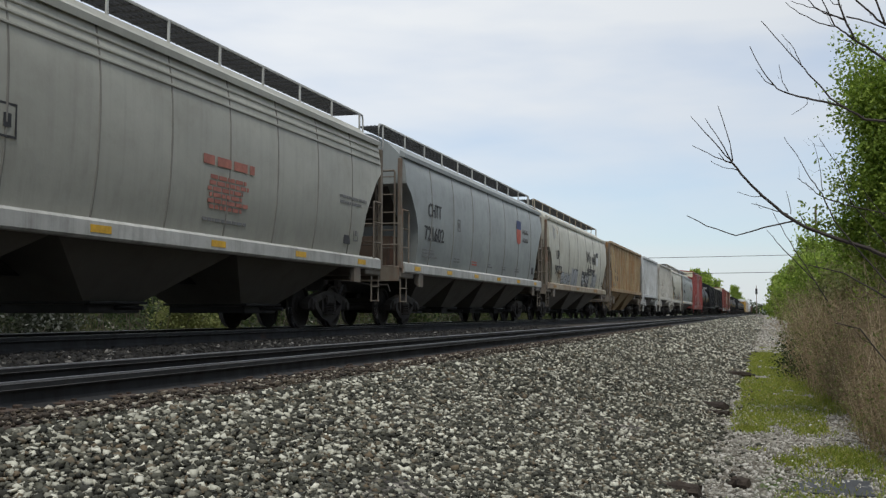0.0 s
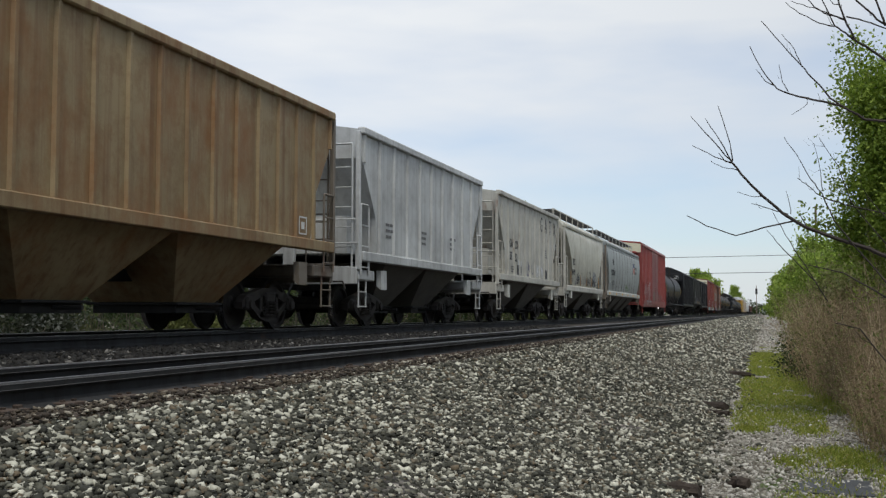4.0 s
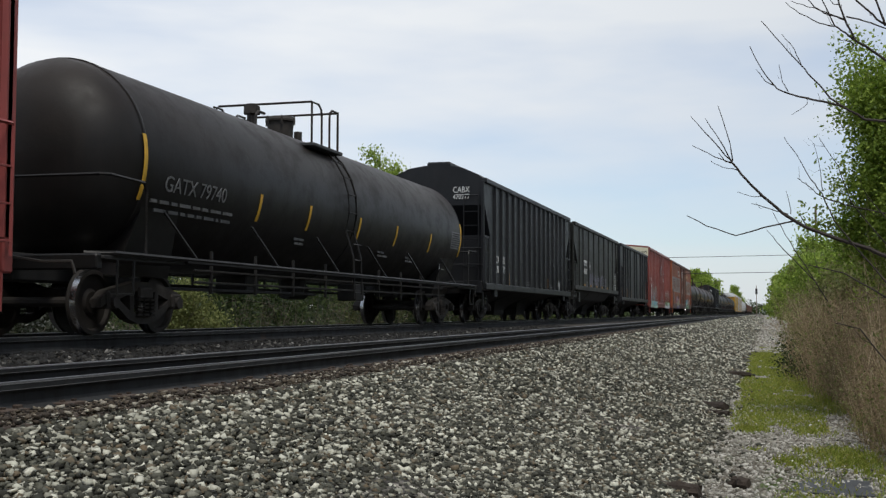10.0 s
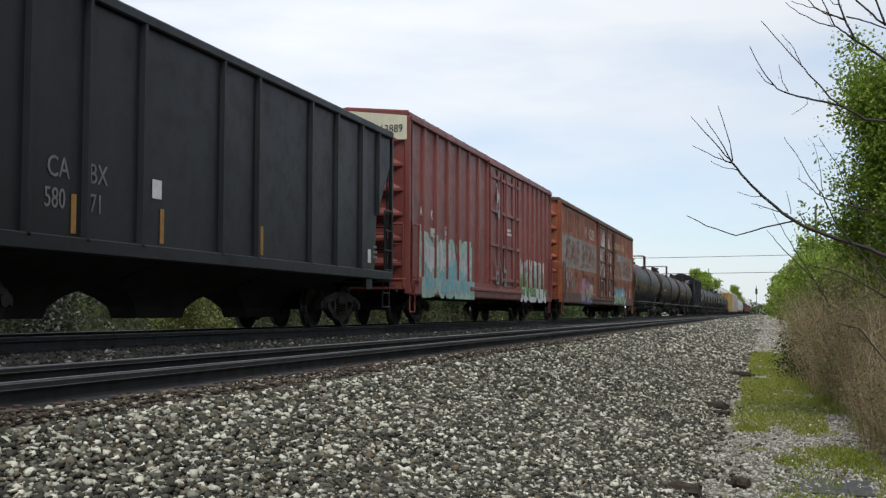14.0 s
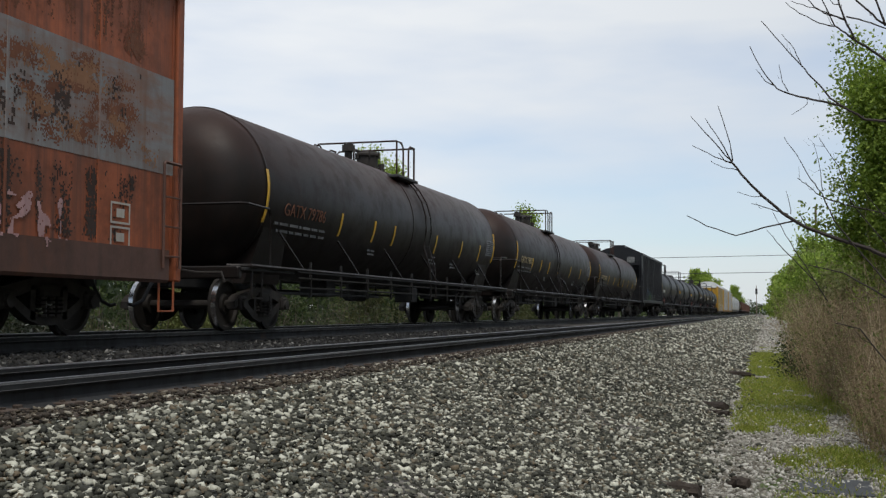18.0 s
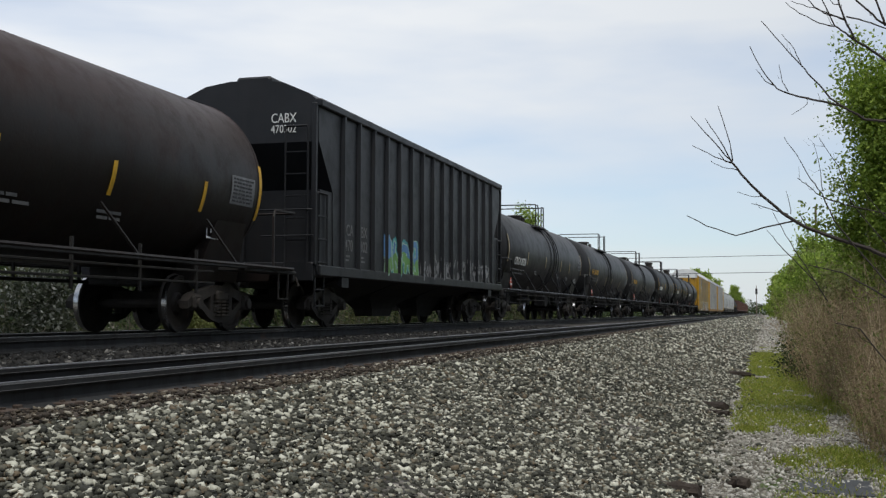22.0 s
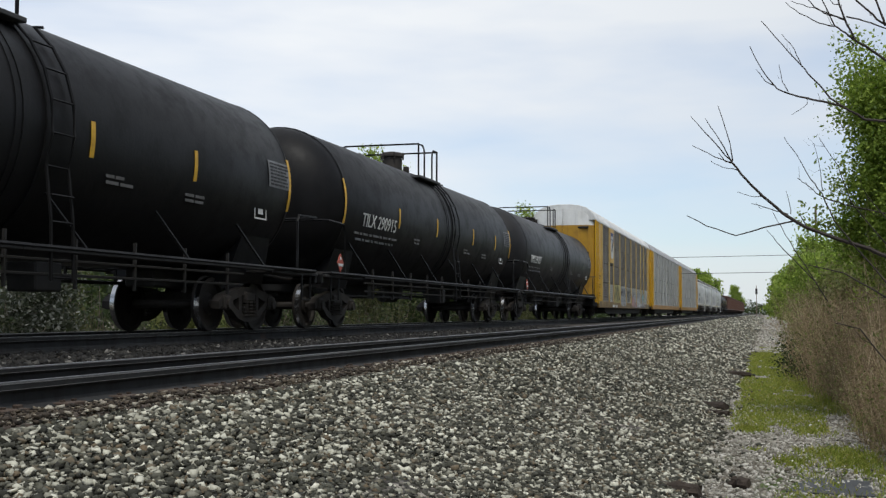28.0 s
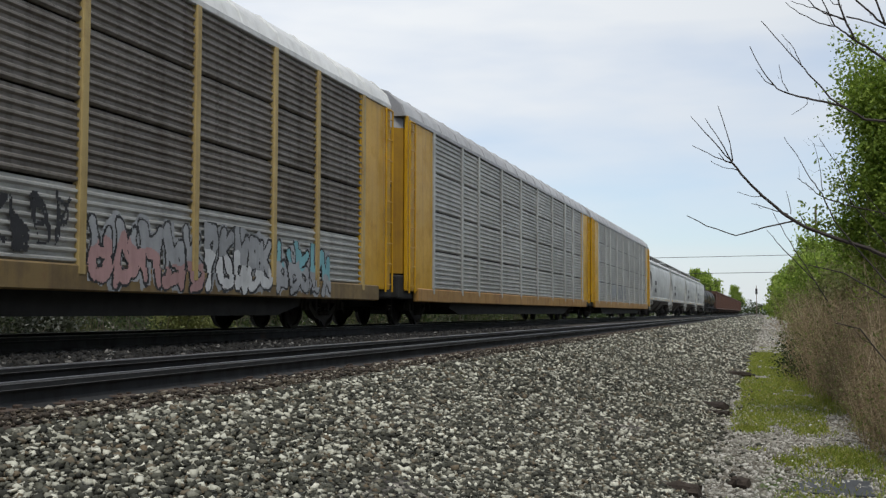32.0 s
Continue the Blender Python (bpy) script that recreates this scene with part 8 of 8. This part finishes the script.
blades("brush_grass", "green shoots among the dry brush", 2600, brush_edge(13.0, 30.0, 0.9, 1.2), (0.05, 0.26), 48, M_GRASS, 0.004, 0.22)

# woods on the path's side
tree("roadside_tree", "young broadleaf tree in fresh green leaf", 2.02, 14.6, PATH_Z, 4.55, 1.38, 110000, 0.024, 51, M_LEAF, 0.05, 0.08, 30, clump=0.27, first=0.36)
tree("roadside_tree", "young broadleaf tree in fresh green leaf", 3.6, 21.0, PATH_Z, 5.4, 2.1, 60000, 0.032, 52, M_LEAF, 0.2, 0.09, 12)
rg = random.Random(9)
for k in range(7):
    y = 30 + k * 6.5
    tree("roadside_tree", "leafy shrub tree at the edge of the woods", 2.6 + rg.uniform(-0.1, 0.4), y, PATH_Z, 1.2 + 0.054 * y + rg.uniform(-0.3, 0.2), 1.6, 22000, 0.052, 60 + k, M_LEAF if k % 3 else M_LEAFOLIVE, 0.1, 0.08, 11, first=0.06)
for k in range(13):
    y = 74 + k * 26
    tree("roadside_tree", "leafy tree far down the path", 3.2 + 0.002 * y + rg.uniform(-0.2, 0.6), y, PATH_Z, 4.9 + 0.009 * y + rg.uniform(-0.2, 0.5), 2.9, 11000, 0.10 + 0.0005 * y, 70 + k, M_LEAF, 0.05, 0.12, 16, first=0.02)
# out-of-view trees added to keep sky light off the train's near side
for k in range(9):
    tree("shade_tree", "unseen tree added to shade the train's side", 7.6 + rg.uniform(0, 3), -14 + k * 5.5, PATH_Z, rg.uniform(8, 11), 3.6, 4000, 0.2, 80 + k, M_LEAFDARK, 0.05, 0.16, 12, group="woods beside the path")

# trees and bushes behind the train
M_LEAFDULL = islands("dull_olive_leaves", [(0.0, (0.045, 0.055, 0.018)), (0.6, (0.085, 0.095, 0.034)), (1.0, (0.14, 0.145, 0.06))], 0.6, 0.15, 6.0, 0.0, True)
M_BLOSSOM = islands("pale_blossom", [(0.0, (0.03, 0.04, 0.02)), (0.65, (0.075, 0.085, 0.055)), (1.0, (0.36, 0.37, 0.33))], 0.7, 0.1, 6.0, 0.0, True)
tree("background_bush", "bright green bush in the ditch beyond the train", -16.6, 30.4, -1.4, 2.5, 1.15, 9000, 0.05, 140, M_LEAFOLIVE, 0.05, 0.05, 12, category="bush", group="bushes beyond the train", first=0.03, clump=0.45)
tree("background_bush", "pale flowering bush in the ditch beyond the train", -16.4, 22.6, -1.4, 2.7, 1.3, 9000, 0.05, 141, M_BLOSSOM, 0.05, 0.05, 12, category="bush", group="bushes beyond the train", first=0.03, clump=0.45)
for k, (y, hgt) in enumerate(((58, 12.0), (90, 11.6), (98, 10.8), (157, 11.6), (385, 15.0), (400, 13.0), (790, 20.0))):
    tree("background_tree", "loose-crowned tree beyond the train", -19.5 - rg.uniform(0, 2), y, -1.4, hgt, 2.3 if k < 4 else 7.0, 5000, 0.085 if k < 4 else 0.45, 100 + k, M_LEAF, 0.15, 0.12, 10, first=0.35)
for k in range(22):
    y = 9 + k * 3.4 + rg.uniform(-0.8, 0.8)
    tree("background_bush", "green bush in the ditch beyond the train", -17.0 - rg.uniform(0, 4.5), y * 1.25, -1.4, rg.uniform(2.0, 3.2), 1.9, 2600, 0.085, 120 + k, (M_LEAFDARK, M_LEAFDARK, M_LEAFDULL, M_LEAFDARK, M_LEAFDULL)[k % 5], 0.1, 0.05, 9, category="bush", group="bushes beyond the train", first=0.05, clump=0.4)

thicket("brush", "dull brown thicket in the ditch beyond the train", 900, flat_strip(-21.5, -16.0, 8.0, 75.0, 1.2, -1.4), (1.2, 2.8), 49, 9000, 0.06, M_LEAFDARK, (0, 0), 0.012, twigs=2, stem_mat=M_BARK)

# far woods that close the horizon
def far_woods(name, x0, x1, y0, y1, n, seed, tall, leaf):
    rng = np.random.default_rng(seed)
    c = np.stack([x0 + (x1 - x0) * rng.random(n), y0 + (y1 - y0) * rng.random(n), np.zeros(n)], 1)
    hmax = tall * (0.7 + 0.4 * np.sin(c[:, 0] * 0.11) * np.sin(c[:, 1] * 0.07 + 1) + 0.15 * rng.random(n))
    c[:, 2] = -1.2 + hmax * rng.random(n) ** 0.7
    v, f = leaf_cloud(c, leaf, rng)
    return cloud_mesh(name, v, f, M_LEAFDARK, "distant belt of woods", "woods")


far_woods("far_woods", -36, -25, -10, 110, 42000, 7, 5.0, 0.18)
far_woods("far_woods", -60, -34, -40, 420, 26000, 10, 8.0, 0.4)
far_woods("far_woods", 9, 30, -40, 420, 10000, 8, 9.0, 0.45)
far_woods("far_woods", -220, 60, 620, 700, 30000, 9, 8.0, 0.5)

# pole and cables across the line
M_POLE = plain("weathered_pole", (0.16, 0.12, 0.09), 0.9, 0.0, 0.3, 3.0, bump=0.5)
M_CABLE = plain("black_cable", (0.03, 0.03, 0.03), 0.6)
pole = thing("utility_pole", "tall thin weathered utility pole among the trees", "utility pole", at=Matrix.Translation((4.15, 100, -1.0)))
part("pole", Geo().cyl((0, 0, 0), (0, 0, 10.4), 0.14, 0.09, 10), M_POLE, pole)
part("crossarm", Geo().bevel_box(-0.06, 0.06, -0.9, 0.9, 9.6, 9.72, 0.01), M_POLE, pole)
pole2 = thing("utility_pole", "weathered utility pole beyond the train", "utility pole", at=Matrix.Translation((-42, 104, -1.4)))
part("pole", Geo().cyl((0, 0, 0), (0, 0, 7.2), 0.14, 0.09, 10), M_POLE, pole2)
part("crossarm", Geo().bevel_box(-0.06, 0.06, -0.9, 0.9, 6.6, 6.72, 0.01), M_POLE, pole2)
for z in (5.15, 3.70):
    cable = Geo().rod([(4.15 - 46.15 * k / 12, 100 + 4 * k / 12, z + 0.12 * ((k - 6) / 6) ** 2) for k in range(13)], 0.022, 4)
    tagged(part("cable", cable, M_CABLE), "black overhead cable across the railway", "cable", "cables across the line")
mast = thing("mast", "slim far-off signal mast", "mast", at=Matrix.Translation((-2.6, 330, -1.0)))
part("pole", Geo().cyl((0, 0, 0), (0, 0, 9.0), 0.12, 0.08, 8), M_POLE, mast)
part("signal_head", Geo().bevel_box(-0.3, 0.3, -0.2, 0.2, 6.6, 8.2, 0.05), M_UNDER, mast)

# a leafless sapling that reaches into the view from beside the path
sapling = thing("bare_sapling", "leafless sapling with thin dark forking branches", "sapling", at=Matrix.Translation((1.15, 6.0, PATH_Z)))
part("trunk", Geo().rod([(0.05, 0, 0.0), (0.0, 0.03, 0.9), (0.03, 0.0, 1.8), (0.10, 0.02, 2.7), (0.05, 0, 3.6)], [0.03, 0.026, 0.022, 0.016, 0.008], 7), M_TWIGDARK, sapling, smooth=60)
rs = random.Random(12)


def limb(points, r0, r1, twigs=4, reach=0.22):
    """A tapering limb through a few points (x, z) with side twigs; x counts from the path's middle."""
    pts = []
    for (xa, za), (xb, zb) in zip(points, points[1:]):
        for k in range(3):
            t = k / 3
            pts.append((xa + (xb - xa) * t - 1.15 + rs.uniform(-0.003, 0.003), rs.uniform(-0.012, 0.012), za + (zb - za) * t + 1.0 + rs.uniform(-0.003, 0.003)))
    pts.append((points[-1][0] - 1.15, 0.0, points[-1][1] + 1.0))
    n = len(pts)
    ob = part("branch", Geo().rod(pts, [0.8 * (r0 + (r1 - r0) * i / (n - 1)) for i in range(n)], 5), M_TWIGDARK, sapling, smooth=60)
    for k in range(twigs):
        p = pts[rs.randrange(n // 3, n)]
        d = Vector((rs.uniform(-1.0, 0.1), rs.uniform(-0.3, 0.3), rs.uniform(0.1, 1.0))).normalized() * reach * rs.uniform(0.4, 1.0)
        q = Vector(p) + d * 0.5 + Vector((0, 0, -0.02))
        part("twig", Geo().rod([p, tuple(q), tuple(Vector(p) + d)], [r1 * 0.55, r1 * 0.45, r1 * 0.3], 4), M_TWIGDARK, ob)


# the low main limb with its fan of shoots
limb([(1.15, 0.30), (0.62, 0.57), (0.43, 0.65), (0.24, 0.72), (0.155, 0.765), (0.09, 0.81), (-0.01, 0.905), (-0.09, 0.99), (-0.163, 1.085)], 0.016, 0.0065, 2, 0.12)
limb([(-0.163, 1.085), (-0.255, 1.20), (-0.37, 1.335)], 0.005, 0.002, 0)
limb([(-0.163, 1.085), (-0.22, 1.20), (-0.295, 1.32)], 0.005, 0.002, 0)
limb([(-0.16, 1.09), (-0.167, 1.18), (-0.23, 1.385)], 0.005, 0.002, 0)
limb([(-0.168, 1.08), (-0.25, 1.118), (-0.365, 1.18)], 0.004, 0.002, 0)
limb([(-0.126, 1.04), (-0.205, 1.057), (-0.27, 1.095)], 0.003, 0.0015, 0)
limb([(0.15, 0.77), (0.0, 0.74), (-0.145, 0.70), (-0.295, 0.755), (-0.395, 0.81)], 0.0055, 0.0025, 0)
limb([(0.115, 0.805), (0.03, 0.835), (-0.066, 0.865)], 0.004, 0.002, 1, 0.05)
limb([(-0.005, 0.90), (-0.065, 0.90), (-0.136, 0.928)], 0.003, 0.0015, 0)
limb([(0.13, 0.805), (0.12, 0.865), (0.106, 0.927)], 0.003, 0.0015, 0)
# the middle limb and its fork
limb([(1.20, 1.12), (0.72, 1.25), (0.49, 1.28), (0.385, 1.35), (0.25, 1.39), (0.14, 1.425), (0.07, 1.457), (0.0, 1.55), (-0.064, 1.69)], 0.011, 0.0025, 1, 0.06)
limb([(0.055, 1.475), (0.013, 1.50), (-0.035, 1.567)], 0.004, 0.0018, 0)
limb([(0.127, 1.44), (0.097, 1.495), (0.08, 1.585)], 0.0035, 0.0016, 1, 0.05)
limb([(0.22, 1.41), (0.215, 1.37), (0.14, 1.32)], 0.003, 0.0015, 0)
limb([(0.385, 1.35), (0.33, 1.40), (0.25, 1.50), (0.18, 1.585), (0.10, 1.685), (-0.005, 1.82)], 0.007, 0.0022, 2, 0.06)
limb([(0.195, 1.57), (0.155, 1.66), (0.095, 1.745)], 0.0035, 0.0016, 0)
# the high limb
limb([(1.25, 1.20), (0.80, 1.45), (0.60, 1.58), (0.46, 1.687), (0.418, 1.77), (0.38, 1.875), (0.35, 2.02)], 0.011, 0.005, 2, 0.1)
limb([(0.46, 1.687), (0.405, 1.725), (0.358, 1.77), (0.325, 1.84), (0.27, 1.97)], 0.007, 0.003, 2, 0.1)
limb([(0.358, 1.765), (0.28, 1.79), (0.186, 1.845), (0.117, 1.91)], 0.0045, 0.002, 0)
limb([(0.405, 1.80), (0.335, 1.825), (0.255, 1.877), (0.20, 1.95)], 0.006, 0.003, 2, 0.1)
limb([(0.405, 1.80), (0.31, 1.843), (0.228, 1.88), (0.145, 1.915)], 0.004, 0.002, 0)
limb([(0.41, 1.813), (0.50, 1.783), (0.60, 1.74), (0.80, 1.68)], 0.005, 0.004, 0)
limb([(0.46, 1.66), (0.417, 1.69), (0.376, 1.70)], 0.005, 0.002, 0)
limb([(0.90, 1.50), (0.60, 1.756), (0.54, 1.81), (0.44, 1.92), (0.38, 2.0)], 0.008, 0.005, 1, 0.1)
limb([(0.60, 1.756), (0.574, 1.83), (0.52, 1.97)], 0.008, 0.005, 1, 0.1)
# thin shoots between the limbs, and the lower tangle
limb([(0.70, 0.30), (0.43, 0.637), (0.335, 0.77), (0.28, 0.91), (0.228, 0.982), (0.16, 1.11), (0.10, 1.205)], 0.006, 0.0018, 0)
limb([(0.75, 0.75), (0.39, 0.85), (0.31, 0.88), (0.255, 0.91), (0.20, 0.962), (0.162, 0.99)], 0.005, 0.002, 2, 0.08)
limb([(0.30, 0.36), (0.14, 0.63), (0.10, 0.703), (0.04, 0.818)], 0.004, 0.0015, 1, 0.06)
limb([(0.25, 0.45), (0.085, 0.63), (0.05, 0.675), (0.01, 0.725)], 0.004, 0.0016, 0)
limb([(0.282, 0.917), (0.276, 1.033), (0.245, 1.165)], 0.003, 0.0014, 2, 0.08)
limb([(0.60, 0.62), (0.42, 0.86), (0.36, 1.05), (0.27, 1.20)], 0.004, 0.0016, 5, 0.14)
limb([(1.15, -0.10), (0.58, 0.38), (0.38, 0.50), (0.18, 0.55)], 0.008, 0.0025, 4, 0.16)
limb([(1.10, -0.5), (0.62, 0.0), (0.45, 0.22), (0.33, 0.25)], 0.007, 0.0025, 3, 0.16)
limb([(1.20, 0.35), (0.80, 0.62), (0.62, 0.72), (0.48, 0.92)], 0.006, 0.002, 3, 0.14)

# litter on and beside the path
M_SLAB = plain("dark_slate_grey_slab", (0.055, 0.058, 0.062), 0.7, 0.0, 0.25, 4.0, bump=0.3)
M_ROT = plain("dark_rotten_wood", (0.045, 0.034, 0.026), 0.95, 0.0, 0.45, 8.0, bump=1.0)
slab = Geo().add([(0.12, 8.55, -1.01), (0.72, 8.45, -1.01), (0.74, 9.25, -1.01), (0.30, 9.32, -1.01), (0.12, 8.55, -0.985), (0.72, 8.45, -0.98), (0.74, 9.25, -0.985), (0.30, 9.32, -0.988)],
                 [(0, 3, 2, 1), (4, 5, 6, 7), (0, 1, 5, 4), (1, 2, 6, 5), (2, 3, 7, 6), (3, 0, 4, 7)])
tagged(part("slab", slab, M_SLAB), "broken dark grey slab lying on the path", "slab")


def stump(label, x, y, z, length, r, turn, seed):
    """A split and rotted piece of timber."""
    rr = random.Random(seed)
    n = 8
    rings = []
    for i in range(7):
        a = length * (i / 6 - 0.5)
        rings.append([(math.cos(2 * math.pi * k / n) * r * rr.uniform(0.7, 1.2), a + rr.uniform(-0.02, 0.02), math.sin(2 * math.pi * k / n) * r * rr.uniform(0.6, 1.05)) for k in range(n)])
    ob = part("old_timber", Geo().loft(rings), M_ROT, at=Matrix.Translation((x, y, z)) @ Matrix.Rotation(turn, 4, "Z"))
    return tagged(ob, label, "timber", "scraps of timber")


stump("dark rotten piece of timber at the foot of the ballast", -0.60, 8.15, -0.95, 0.30, 0.07, 1.2, 1)
stump("dark rotten piece of timber at the foot of the ballast", -0.20, 8.70, -0.97, 0.14, 0.055, 1.0, 2)
stump("dark old timber end on the grass edge", -0.55, 23.4, -0.94, 0.5, 0.07, 1.45, 3)
stump("brown old timber half buried in ballast", -0.72, 15.2, -0.92, 0.6, 0.07, 0.7, 4)
stump("brown old timber half buried in ballast", -0.62, 14.4, -0.95, 0.4, 0.05, 0.9, 5)

# ---- from the plan to true size ----
for ob in list(scene.objects):
    if ob.parent is None and ob.type not in ("CAMERA", "LIGHT"):
        ob.matrix_basis = Matrix.Scale(SIZE, 4) @ ob.matrix_basis


# ---- how the train moves ----
def travelled(t):
    """The way run since the start, in the plan's measure; the train gains speed a little."""
    return 12.72 * t + 0.0095 * t * t


def motions():
    times = [float(t) for t in range(0, 33, 2)]
    for car, mid in CARS:
        walk(car, [(t, Matrix.Translation((SIZE * TRACK_B, SIZE * (mid - travelled(t)), 0))) for t in times])
    # one leading and one trailing wheelset are keyed, the others turn with them
    lead = {}
    for ob, s in WHEELSETS:
        if s not in lead:
            walk(ob, [(i / FPS, Matrix.Translation((0, s * AXLE, WHEEL_R)) @ Matrix.Rotation(travelled(i / FPS) / (0.9 * WHEEL_R), 4, "X")) for i in range(32 * FPS + 1)])
            lead[s] = ob.animation_data
        else:
            ob.rotation_mode = "QUATERNION"
            keys = ob.animation_data_create()
            keys.action = lead[s].action
            keys.action_slot = lead[s].action_slot


motions()
